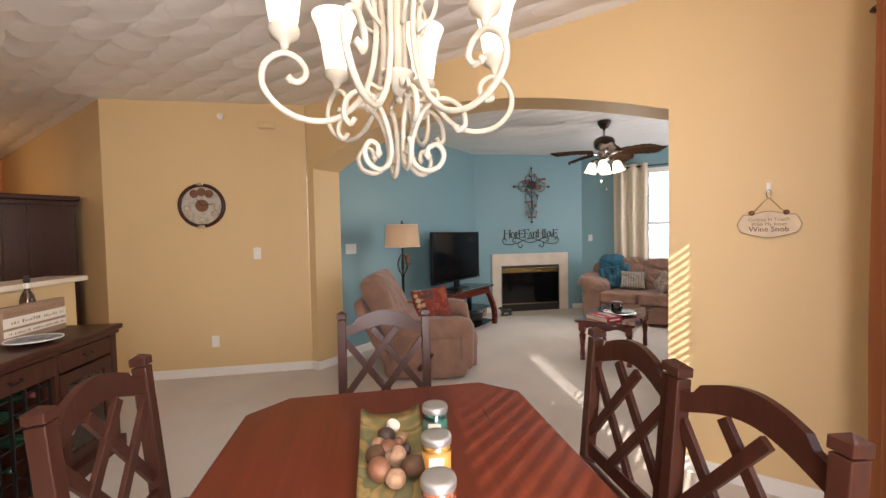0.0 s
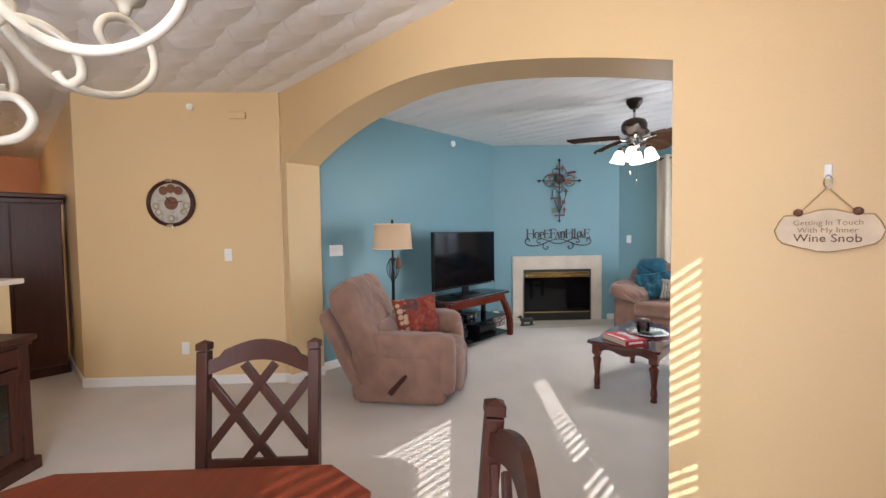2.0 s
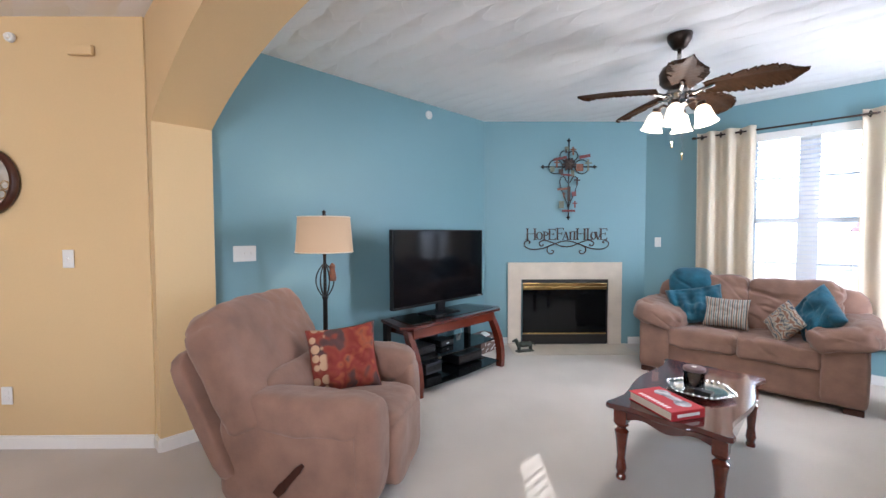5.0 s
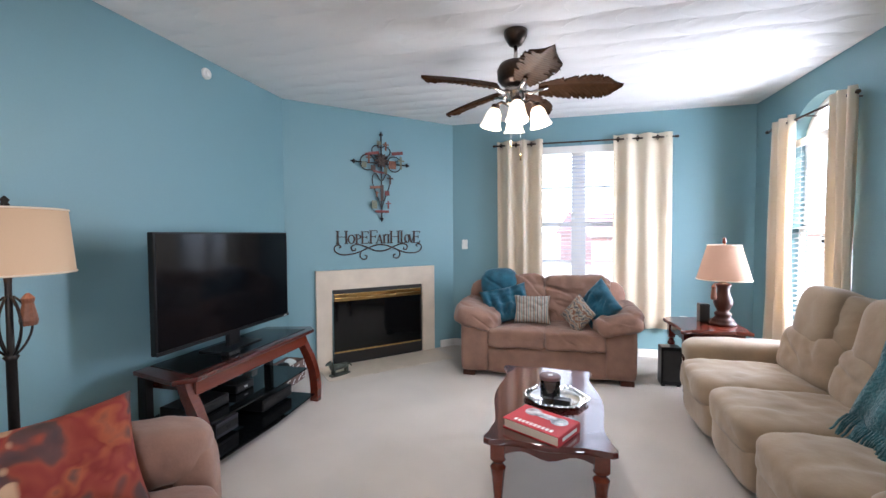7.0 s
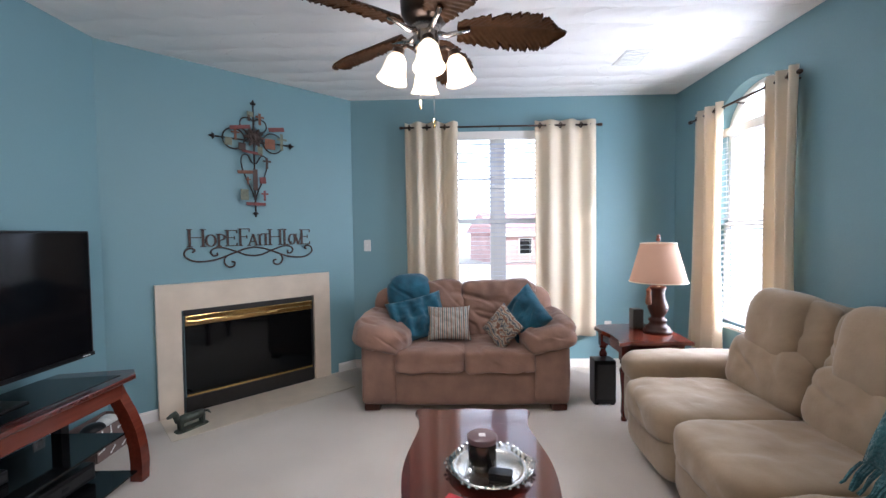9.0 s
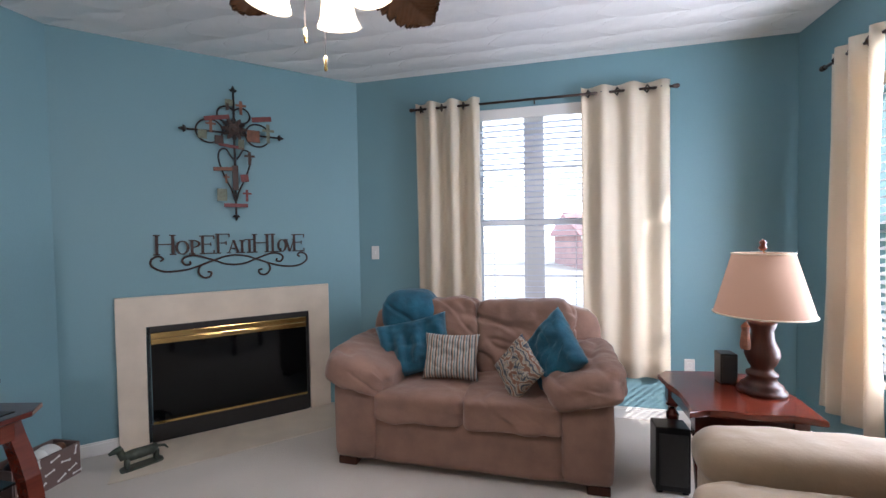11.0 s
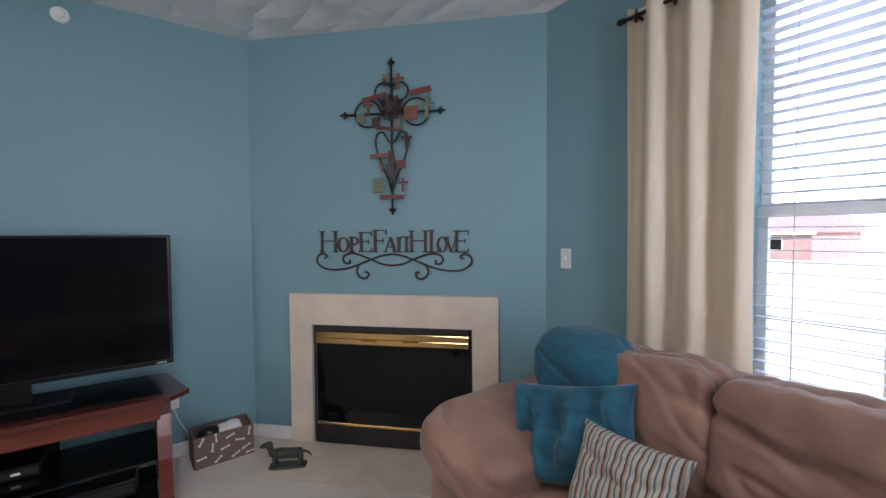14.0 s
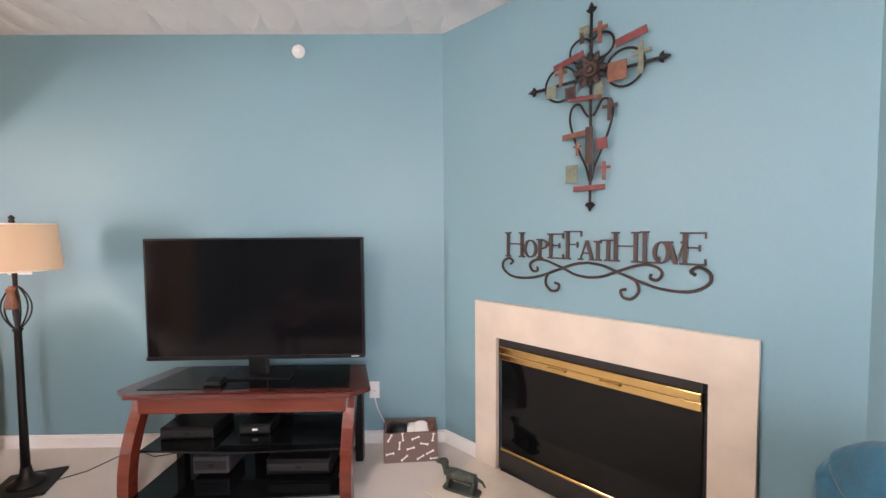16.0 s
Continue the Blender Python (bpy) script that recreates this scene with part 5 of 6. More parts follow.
def table_lamp():
    ob = thing("table_lamp", "lit table lamp with turned base and cream shade", "lamp", Matrix.Translation((0.425, 6.51, 0.6)))
    prof = [(0.1, 0), (0.105, 0.012), (0.098, 0.022), (0.085, 0.03), (0.088, 0.042), (0.07, 0.055), (0.056, 0.075), (0.066, 0.088), (0.066, 0.1), (0.048, 0.112), (0.045, 0.125), (0.06, 0.15), (0.074, 0.19), (0.07, 0.22), (0.052, 0.26), (0.046, 0.31), (0.056, 0.335), (0.06, 0.35), (0.04, 0.36), (0.012, 0.375), (0.012, 0.41)]
    part("base", lathe(prof, 32), WALNUT, ob, "dark carved wooden base", smooth=True)
    sh = lathe([(0.205, 0.39), (0.125, 0.69), (0.122, 0.69), (0.202, 0.39)], 40, cap=False)
    part("shade", sh, SHADE_LAMP, ob, "cream fabric shade glowing warm", smooth=True)
    for r, z in ((0.206, 0.392), (0.126, 0.689)):
        part("shade_rim", tube([(r * math.cos(a), r * math.sin(a), z) for a in [2 * math.pi * k / 40 for k in range(40)]], 0.004, 6, closed=True), CREAM_CLOTH, ob)
    part("harp", tube([(0, 0, 0.41), (0.05, 0, 0.5), (0.05, 0, 0.62), (0, 0, 0.705)], 0.003, 6), BRASS, ob)
    part("finial", lathe([(0.006, 0.7), (0.02, 0.715), (0.012, 0.73), (0.018, 0.745), (0.003, 0.76)], 14), CHERRY_RED, ob, smooth=True)
    part("tassel", lathe([(0.006, 0.35), (0.02, 0.33), (0.016, 0.31), (0.024, 0.24), (0.02, 0.22)], 12, m=Matrix.Translation((-0.085, -0.03, 0))), RUST, ob, "rust coloured tassel")
    part("tassel_cord", tube([(-0.01, -0.01, 0.4), (-0.05, -0.02, 0.385), (-0.085, -0.03, 0.35)], 0.003, 6), RUST, ob)
    return ob


table_lamp()


def floor_lamp():
    ob = thing("floor_lamp", "lit floor lamp, black iron cage stem, cream drum shade", "floor lamp", Matrix.Translation((-3.165, 3.668, 0)))
    part("base", box(-0.14, -0.14, 0, 0.14, 0.14, 0.02, 0.006), BLACKMETAL, ob, m=Matrix.Rotation(radians(20), 4, "Z"))
    part("base_dome", lathe([(0.09, 0.02), (0.085, 0.035), (0.05, 0.05), (0.03, 0.08), (0.024, 0.12)], 24), BLACKMETAL, ob, smooth=True)
    part("stem", lathe([(0.022, 0.1), (0.018, 0.5), (0.017, 0.9), (0.026, 0.915), (0.012, 0.93), (0.011, 1.2), (0.014, 1.26)], 16), BLACKMETAL, ob, smooth=True)
    for k in range(6):
        a = math.pi / 3 * k
        part("cage_bar", tube([((0.012 + 0.052 * math.sin(math.pi * j / 12) ** 0.8) * math.cos(a), (0.012 + 0.052 * math.sin(math.pi * j / 12) ** 0.8) * math.sin(a), 0.92 + 0.24 * j / 12) for j in range(13)], 0.0045, 6), BLACKMETAL, ob, smooth=True)
    part("shade", lathe([(0.207, 1.25), (0.187, 1.51), (0.184, 1.51), (0.204, 1.25)], 40, cap=False), SHADE_FLOOR, ob, "cream fabric drum shade glowing warm", smooth=True)
    for r, z in ((0.208, 1.252), (0.188, 1.508)):
        part("shade_rim", tube([(r * math.cos(a), r * math.sin(a), z) for a in [2 * math.pi * k / 40 for k in range(40)]], 0.004, 6, closed=True), CREAM_CLOTH, ob)
    part("harp", tube([(0, 0, 1.25), (0.05, 0, 1.35), (0.05, 0, 1.45), (0, 0, 1.52)], 0.003, 6), BRASS, ob)
    part("finial", lathe([(0.006, 1.51), (0.016, 1.525), (0.01, 1.535), (0.016, 1.545), (0.003, 1.56)], 12), BLACKMETAL, ob, smooth=True)
    part("tassel", lathe([(0.006, 1.17), (0.022, 1.15), (0.018, 1.13), (0.03, 1.06), (0.026, 1.04)], 12, m=Matrix.Translation((0.055, 0.03, 0))), RUST, ob, "rust coloured tassel")
    return ob


floor_lamp()
cable = thing("power_cable", "thin black cable on the carpet", "cable")
part("wire", tube([(-3.2, 3.78, 0.006), (-3.3, 3.9, 0.006), (-3.42, 4.0, 0.03), (-3.5, 4.1, 0.006), (-3.45, 4.2, 0.006), (-3.5, 4.35, 0.006)], 0.003, 6), BLACK, cable)

# ---- television ----
tv = thing("television", "large black flat television on a centre stand", "television", Matrix.Translation((-3.23, 4.977, 0)) @ Matrix.Rotation(radians(1.0), 4, "Z"))
part("panel", box(-0.045, -0.633, 0.706, -0.004, 0.633, 1.42, 0.006), BLACK, tv)
part("screen", box(-0.004, -0.618, 0.728, -0.001, 0.618, 1.408), SCREEN, tv, "glossy dark screen")
part("bezel", box(-0.004, -0.633, 0.706, 0.002, 0.633, 0.7275, 0.001), BLACK, tv)
part("neck", box(-0.05, -0.055, 0.612, -0.015, 0.055, 0.72, 0.006), BLACK, tv)
part("foot", box(-0.14, -0.2, 0.601, 0.06, 0.2, 0.612, 0.004), BLACK, tv)
part("maker_mark", box(0.002, 0.555, 0.713, 0.003, 0.6, 0.719), PLASTIC, tv)


def tv_stand():
    ob = thing("television_stand", "cherry television stand with bowed legs and glass shelves", "TV stand", Matrix.Translation((-3.2, 4.98, 0)))
    top = [(-0.24, -0.6), (0.14, -0.69), (0.22, -0.6), (0.22, 0.6), (0.14, 0.69), (-0.24, 0.6)]
    part("top_frame", prism(top, 0.572, 0.6, bevel=0.006), CHERRY, ob)
    part("top_glass", prism([(-0.23, -0.5), (0.15, -0.575), (0.15, 0.575), (-0.23, 0.5)], 0.6005, 0.603), BLACKGLASS, ob, "black glass inlay")
    part("drawer_front", box(0.15, -0.56, 0.475, 0.17, 0.56, 0.572, 0.003), CHERRY_RED, ob, "red cherry front rail")
    part("body", box(-0.22, -0.53, 0.48, 0.15, 0.53, 0.572), CHERRY, ob)
    for s in (-1, 1):
        pts = [(0.13, 0.57), (0.16, 0.49), (0.21, 0.4), (0.25, 0.3), (0.272, 0.2), (0.28, 0.1), (0.275, 0.0)]
        back = [(0.205, 0.0), (0.212, 0.1), (0.205, 0.19), (0.185, 0.28), (0.145, 0.38), (0.1, 0.47), (0.06, 0.57)]
        leg = prism([(x, z) for x, z in pts + back], -0.03, 0.03, bevel=0.004)
        part("leg", leg, CHERRY_RED, ob, "bowed cherry leg", m=Matrix.Translation((0, s * 0.575, 0)) @ Matrix.Rotation(radians(90), 4, "X"))
        leg = prism([(-0.23, 0.56), (-0.23, 0.0), (-0.17, 0.0), (-0.17, 0.56)], -0.025, 0.025, bevel=0.003)
        part("leg", leg, BLACK, ob, m=Matrix.Translation((0, s * 0.56, 0)) @ Matrix.Rotation(radians(90), 4, "X"))
    for z, f in ((0.275, 0.19), (0.06, 0.25)):
        part("shelf", prism([(-0.22, -0.53), (f, -0.545), (f + 0.03, 0), (f, 0.545), (-0.22, 0.53)], z, z + 0.01), BLACKGLASS, ob, "black glass shelf")
    part("back_post", box(-0.255, -0.12, 0.0, -0.225, 0.12, 0.48), BLACK, ob)
    return ob


tv_stand()
for nm, x, y, z, w, d, h, lab in (("video_player", -3.24, 4.62, 0.285, 0.3, 0.24, 0.07, "flat black video player on glass shelf"), ("router", -3.25, 4.98, 0.285, 0.18, 0.16, 0.06, "small black set-top box on glass shelf"),
                                 ("receiver", -3.22, 4.75, 0.085, 0.2, 0.2, 0.1, "grey boxed device on lowest shelf"), ("receiver", -3.22, 5.25, 0.085, 0.36, 0.24, 0.09, "black receiver on lowest shelf"), ("media_box", -3.12, 4.79, 0.603, 0.1, 0.07, 0.03, "small black media box before the television")):
    o = thing(nm, lab, "electronics", Matrix.Translation((x, y, z)))
    part("case", box(-d / 2, -w / 2, 0, d / 2, w / 2, h, 0.008), BLACK if "grey" not in lab else material("grey_case", (0.045, 0.045, 0.055), 0.4, grain=0.2, scale=30), o)
    part("front", box(d / 2, -w / 2 + 0.01, h * 0.25, d / 2 + 0.003, w / 2 - 0.01, h * 0.75), SOOT, o)
    part("display", box(d / 2 + 0.003, -0.012, h * 0.4, d / 2 + 0.004, 0.02, h * 0.6), PLASTIC if "set-top" in lab else BLACK, o)

cb = thing("plug_cable", "white cable hanging from the outlet", "cable")
part("plug", box(-3.592, 5.595, 0.34, -3.565, 5.62, 0.37, 0.004), PLASTIC, cb)
part("wire", tube([(-3.575, 5.607, 0.34), (-3.57, 5.63, 0.25), (-3.56, 5.68, 0.15), (-3.56, 5.7, 0.01)], 0.0035, 6), PLASTIC, cb)

# box of dog toys
toy = thing("toy_box", "brown fabric box with white bone pattern, full of toys", "storage box", Matrix.Translation((-3.45, 5.86, 0)) @ Matrix.Rotation(radians(4), 4, "Z"))
BOXCLOTH = material("brown_box_cloth", (0.17, 0.115, 0.1), 0.85, grain=0.15, scale=120, bump=0.0006)
part("front_side", box(0.09, -0.165, 0, 0.1, 0.165, 0.19), BOXCLOTH, toy)
part("back_side", box(-0.1, -0.165, 0, -0.09, 0.165, 0.19), BOXCLOTH, toy)
for s in (-1, 1):
    part("end_side", box(-0.09, s * 0.165 - 0.005, 0, 0.09, s * 0.165 + 0.005, 0.19), BOXCLOTH, toy)
part("bottom", box(-0.09, -0.16, 0, 0.09, 0.16, 0.01), BOXCLOTH, toy)
bone_prof = [(-0.022, -0.005), (-0.026, -0.011), (-0.033, -0.006), (-0.033, 0.006), (-0.026, 0.011), (-0.022, 0.005), (0.022, 0.005), (0.026, 0.011), (0.033, 0.006), (0.033, -0.006), (0.026, -0.011), (0.022, -0.005)]
for k, (y, z, a) in enumerate(((-0.13, 0.16, 60), (-0.13, 0.06, 10), (-0.07, 0.11, 85), (-0.05, 0.165, 95), (0.0, 0.09, 15), (0.03, 0.155, 20), (0.06, 0.03, 30), (0.085, 0.115, -10), (0.12, 0.06, 25), (0.14, 0.155, 80), (-0.04, 0.03, 40), (0.145, 0.02, 5))):
    part("bone_print", prism([(x * 0.8, q * 0.8) for x, q in bone_prof], 0, 0.0015), PLASTIC, toy, m=Matrix.Translation((0.1, y, z)) @ Matrix.Rotation(radians(90), 4, "Z") @ Matrix.Rotation(radians(90), 4, "X") @ Matrix.Rotation(radians(a), 4, "Z"))
for nm, y, z, r, mat in (("soft_toy", -0.07, 0.15, 0.06, BLACK), ("soft_toy", 0.0, 0.16, 0.05, PLASTIC), ("soft_toy", 0.07, 0.155, 0.055, WHITE), ("soft_toy", 0.12, 0.165, 0.035, RUST), ("soft_toy", -0.11, 0.14, 0.04, RED)):
    o = thing(nm, "plush toy poking from the box", "toy", toy.matrix_basis @ Matrix.Translation((0.0, y, z)))
    part("body", pad(-r, -r, -r * 0.9, r, r, r * 0.9, 2.2, 8, rough=0.02, seed=y * 50), mat, o, smooth=True)

# dachshund figure by the hearth
dog = thing("dog_figurine", "small dark bronze dachshund figurine on a base", "figurine", Matrix.Translation((-3.06, 6.17, 0.0)) @ Matrix.Rotation(radians(62), 4, "Z"))
PATINA = material("green_bronze", (0.06, 0.07, 0.055), 0.45, metal=0.5, grain=0.4, scale=40, bump=0.001, spot=0.3, spot_scale=20)
d = pad(-0.11, -0.04, 0.0, 0.11, 0.04, 0.018, 6, 6)
d = tube([(-0.085, 0, 0.085), (-0.04, 0, 0.088), (0.02, 0, 0.085), (0.08, 0, 0.085)], [0.03, 0.033, 0.031, 0.03], 12, bm=d)
d = tube([(-0.085, 0, 0.085), (-0.105, 0, 0.12), (-0.11, 0, 0.14)], [0.026, 0.018, 0.02], 10, bm=d)
d = tube([(-0.1, 0, 0.145), (-0.13, 0, 0.14), (-0.16, 0, 0.132)], [0.021, 0.017, 0.009], 10, bm=d)
for x in (-0.075, 0.075):
    for y in (-0.018, 0.018):
        d = tube([(x, y, 0.08), (x, y, 0.015)], [0.014, 0.011], 8, bm=d)
d = tube([(0.085, 0, 0.095), (0.12, 0, 0.085), (0.14, 0, 0.06)], [0.01, 0.008, 0.004], 8, bm=d)
for y in (-0.018, 0.018):
    d = pad(-0.112, y - 0.004, 0.112, -0.09, y + 0.004, 0.15, 2.5, 4, bm=d)
part("body", d, PATINA, dog, smooth=True)

# ---- ceiling fan ----


def ceiling_fan():
    ob = thing("ceiling_fan", "dark ceiling fan with carved palm-leaf blades and four lights", "ceiling fan", Matrix.Translation((-1.275, 5.32, 0)))
    part("canopy", lathe([(0.03, 2.65), (0.045, 2.66), (0.075, 2.71), (0.08, 2.745)], 28), BRONZE, ob, smooth=True)
    part("downrod", lathe([(0.013, 2.5), (0.013, 2.66)], 14), NICKEL, ob, smooth=True)
    part("motor", lathe([(0.05, 2.38), (0.1, 2.405), (0.12, 2.43), (0.125, 2.49), (0.105, 2.53), (0.06, 2.55), (0.03, 2.56)], 36), BRONZE, ob, "dark bronze motor housing", smooth=True)
    part("switch_housing", lathe([(0.03, 2.25), (0.06, 2.26), (0.065, 2.3), (0.06, 2.34), (0.075, 2.37)], 28), NICKEL, ob, smooth=True)
    blade = bmesh.new()
    nl, nw = 120, 14
    top, low = [], []
    for j in range(nl + 1):
        f = j / nl
        r = 0.15 + 0.53 * f
        half = 0.118 * math.sin(math.pi * (0.1 + 0.84 * f)) ** 0.62
        a, b2 = [], []
        for i in range(nw + 1):
            u = 2 * i / nw - 1
            lobe = (f * 9.5 + 0.35 * math.sin(15 * f) + (0.45 if u > 0 else 0.0)) % 1.0
            notch = 1 - (0.34 * (1 - lobe) ** 7 + 0.07 * (1 - lobe)) * abs(u) ** 3 * min(1.0, 4 * f)
            w = u * half * notch
            rr = r + 0.07 * abs(u) * math.sin(math.pi * f) - 0.075 * u * u * f ** 4
            z = 0.004 * math.cos(2 * math.pi * (f * 19 - abs(u) * 1.8)) * abs(u) - 0.02 * u * u + 0.012 * (1 - abs(u)) ** 4 - 0.03 * f * f
            a.append(blade.verts.new((rr, w, z + 0.003)))
            b2.append(blade.verts.new((rr, w, z - 0.003)))
        top.append(a)
        low.append(b2)
    for sh in (top, low):
        for j in range(nl):
            for i in range(nw):
                blade.faces.new((sh[j][i], sh[j][i + 1], sh[j + 1][i + 1], sh[j + 1][i]))
    for j in range(nl):
        for i in (0, nw):
            blade.faces.new((top[j][i], top[j + 1][i], low[j + 1][i], low[j][i]))
    for i in range(nw):
        for j in (0, nl):
            blade.faces.new((top[j][i], top[j][i + 1], low[j][i + 1], low[j][i]))
    bmesh.ops.recalc_face_normals(blade, faces=blade.faces)
    for fc in blade.faces:
        fc.smooth = True
    me = bpy.data.meshes.new("blade")
    blade.to_mesh(me)
    blade.free()
    me.materials.append(BLADE)
    for k in range(5):
        m = Matrix.Translation((0, 0, 2.37)) @ Matrix.Rotation(radians(72 * k + 3), 4, "Z")
        bl = new("blade", me)
        bl.parent, bl.matrix_basis = ob, m @ Matrix.Rotation(radians(-19), 4, "X")
        arm = tube([(0.05, 0, -0.02), (0.1, 0.0, -0.035), (0.15, 0, -0.02), (0.21, 0, -0.004)], [0.012, 0.014, 0.012, 0.016], 8)
        part("blade_iron", arm, NICKEL, ob, smooth=True, m=m)
    for k in range(4):
        a = radians(7 + 90 * k)
        m = Matrix.Translation((0.135 * math.cos(a), 0.135 * math.sin(a), 2.25)) @ Matrix.Rotation(a, 4, "Z") @ Matrix.Rotation(radians(-14), 4, "Y") @ Matrix.Scale(1.1, 4)
        part("light_arm", tube([(-0.085, 0, 0.03), (-0.03, 0, 0.04), (0, 0, 0.015)], 0.009, 8), BRONZE, ob, m=m)
        part("socket", lathe([(0.018, -0.012), (0.026, -0.005), (0.026, 0.015), (0.014, 0.022)], 16), BRONZE, ob, m=m)
        part("glass_shade", lathe([(0.026, -0.008), (0.042, -0.03), (0.05, -0.07), (0.056, -0.1), (0.068, -0.125), (0.066, -0.126), (0.053, -0.1), (0.046, -0.07), (0.038, -0.03), (0.022, -0.01)], 24, cap=False), SHADE_FAN, ob, "glowing frosted bell shade", smooth=True, m=m)
    for x, z in ((-0.03, 2.02), (0.035, 1.93)):
        ch = part("pull_chain", tube([(x, -0.03, 2.26), (x, -0.03, z)], 0.0009, 5), BRONZE, ob)
        part("pull_knob", lathe([(0.002, 0.02), (0.005, 0.014), (0.004, 0.0), (0.006, -0.02), (0.003, -0.025)], 10, m=Matrix.Translation((x, -0.03, z - 0.02))), BRASS, ch, smooth=True)
    return ob


ceiling_fan()
lamp("fan_light", "POINT", Matrix.Translation((-1.275, 5.32, 2.06)), 20, (1.0, 0.93, 0.84), soft=0.24)
lamp("fan_light", "AREA", look((-1.275, 5.32, 2.07), (-1.275, 5.321, 0)), 7, (1.0, 0.93, 0.84), size=(0.34, 0.34))
lamp("table_lamp_light", "POINT", Matrix.Translation((0.425, 6.51, 1.12)), 1.6, (1.0, 0.68, 0.42), soft=0.04)
lamp("floor_lamp_light", "POINT", Matrix.Translation((-3.165, 3.668, 1.38)), 1.8, (1.0, 0.72, 0.46), soft=0.04)

# ---- dining table and chairs ----
U, V = Vector((0.7071, -0.7071, 0)), Vector((0.7071, 0.7071, 0))
FAR = Vector((-1.145, 1.22, 0))
TABLE = Matrix.Translation(FAR + U * 0.68) @ Matrix.Rotation(radians(-45), 4, "Z")
table = thing("dining_table", "reddish cherry dining table with clipped corners", "dining table", TABLE)
hl, hw, cl = 0.68, 0.515, 0.13
octo = [(-hl + cl, -hw), (hl - cl, -hw), (hl, -hw + cl), (hl, hw - cl), (hl - cl, hw), (-hl + cl, hw), (-hl, hw - cl), (-hl, -hw + cl)]
TABLETOP = material("cherry_tabletop", (0.1, 0.02, 0.009), 0.3, grain=0.25, scale=4, stretch=(0.8, 16, 8), spot=0.15)
TABLETOP.node_tree.nodes["Principled BSDF"].inputs["Specular IOR Level"].default_value = 0.2
part("tabletop", prism(octo, 0.73, 0.76, bevel=0.007, segs=3), TABLETOP, table)
part("apron", box(-0.52, -0.4, 0.64, 0.52, -0.375, 0.73), CHERRY, table)
part("apron", box(-0.52, 0.375, 0.64, 0.52, 0.4, 0.73), CHERRY, table)
part("apron", box(-0.545, -0.375, 0.64, -0.52, 0.375, 0.73), CHERRY, table)
part("apron", box(0.52, -0.375, 0.64, 0.545, 0.375, 0.73), CHERRY, table)
for x in (-0.5, 0.5):
    for y in (-0.355, 0.355):
        part("leg", box(x - 0.04, y - 0.04, 0, x + 0.04, y + 0.04, 0.73, 0.006), CHERRY, table)


def dining_chair():
    """Lattice-backed chair; the back stands at y = 0 and the seat lies towards -y."""
    ob = thing("dining_chair", "dark-stained wooden dining chair with lattice back", "chair", group="chairs round the table")
    rake = tilted(-5, 0, 0.45)
    for s in (-1, 1):
        x = s * 0.205
        p = box(x - 0.02, -0.022, 0.45, x + 0.02, 0.022, 0.925, 0.003)
        part("back_post", p, CHAIRWOOD, ob, m=rake)
        cap = box(x - 0.022, -0.024, 0.93, x + 0.022, 0.024, 0.955, 0.002)
        top = bmesh.new()
        q = [top.verts.new((x + a * 0.022, b * 0.024, 0.955)) for a, b in ((-1, -1), (1, -1), (1, 1), (-1, 1))]
        apex = top.verts.new((x, 0, 0.968))
        for k in range(4):
            top.faces.new((q[k], q[(k + 1) % 4], apex))
        part("post_cap", merge(cap, top), CHAIRWOOD, ob, m=rake)
        part("leg", box(x - 0.02, -0.022, 0, x + 0.02, 0.022, 0.45, 0.003), CHAIRWOOD, ob)
        part("leg", box(s * 0.2 - 0.021, -0.43, 0, s * 0.2 + 0.021, -0.388, 0.43, 0.003), CHAIRWOOD, ob)
        part("stretcher", box(s * 0.2 - 0.01, -0.39, 0.17, s * 0.2 + 0.01, -0.02, 0.2), CHAIRWOOD, ob)
    rail, n = bmesh.new(), 20
    rows = []
    for k in range(n + 1):
        u = 2 * k / n - 1
        x = u * 0.187
        step = 0.018 if abs(u) < 0.76 else 0.0
        hi = 0.893 + step + 0.052 * max(0, math.cos(u * math.pi / 2)) ** 1.3
        lo = 0.838 + 0.05 * max(0, math.cos(u * math.pi / 2)) ** 1.2
        y = 0.018 * (1 - u * u)
        rows.append([rail.verts.new(c) for c in ((x, y - 0.011, lo), (x, y + 0.011, lo), (x, y + 0.011, hi), (x, y - 0.011, hi))])
    for a, b in zip(rows, rows[1:]):
        for k in range(4):
            i = (k + 1) % 4
            rail.faces.new((a[k], a[i], b[i], b[k]))
    rail.faces.new(rows[0])
    rail.faces.new(rows[-1][::-1])
    part("top_rail", rail, CHAIRWOOD, ob, m=rake)
    for s in (-1, 1):
        for x0, z0, x1, z1 in ((-0.187, 0.815, 0.06, 0.5), (-0.06, 0.875, 0.187, 0.56)):
            a, b = Vector((s * x0, 0, z0)), Vector((s * x1, 0, z1))
            d = b - a
            m = Matrix.Translation(a) @ Matrix.Rotation(-math.atan2(d.z, d.x), 4, "Y")
            part("lattice_bar", box(0, -0.008 + 0.004 * s, -0.016, d.length, 0.008 + 0.004 * s, 0.016, 0.002), CHAIRWOOD, ob, m=rake @ m)
    part("lower_rail", box(-0.187, -0.01, 0.475, 0.187, 0.01, 0.525, 0.003), CHAIRWOOD, ob, m=rake)
    part("seat", pad(-0.225, -0.45, 0.425, 0.225, 0.0, 0.47, 9, 8), CHAIRWOOD, ob, smooth=True)
    return ob


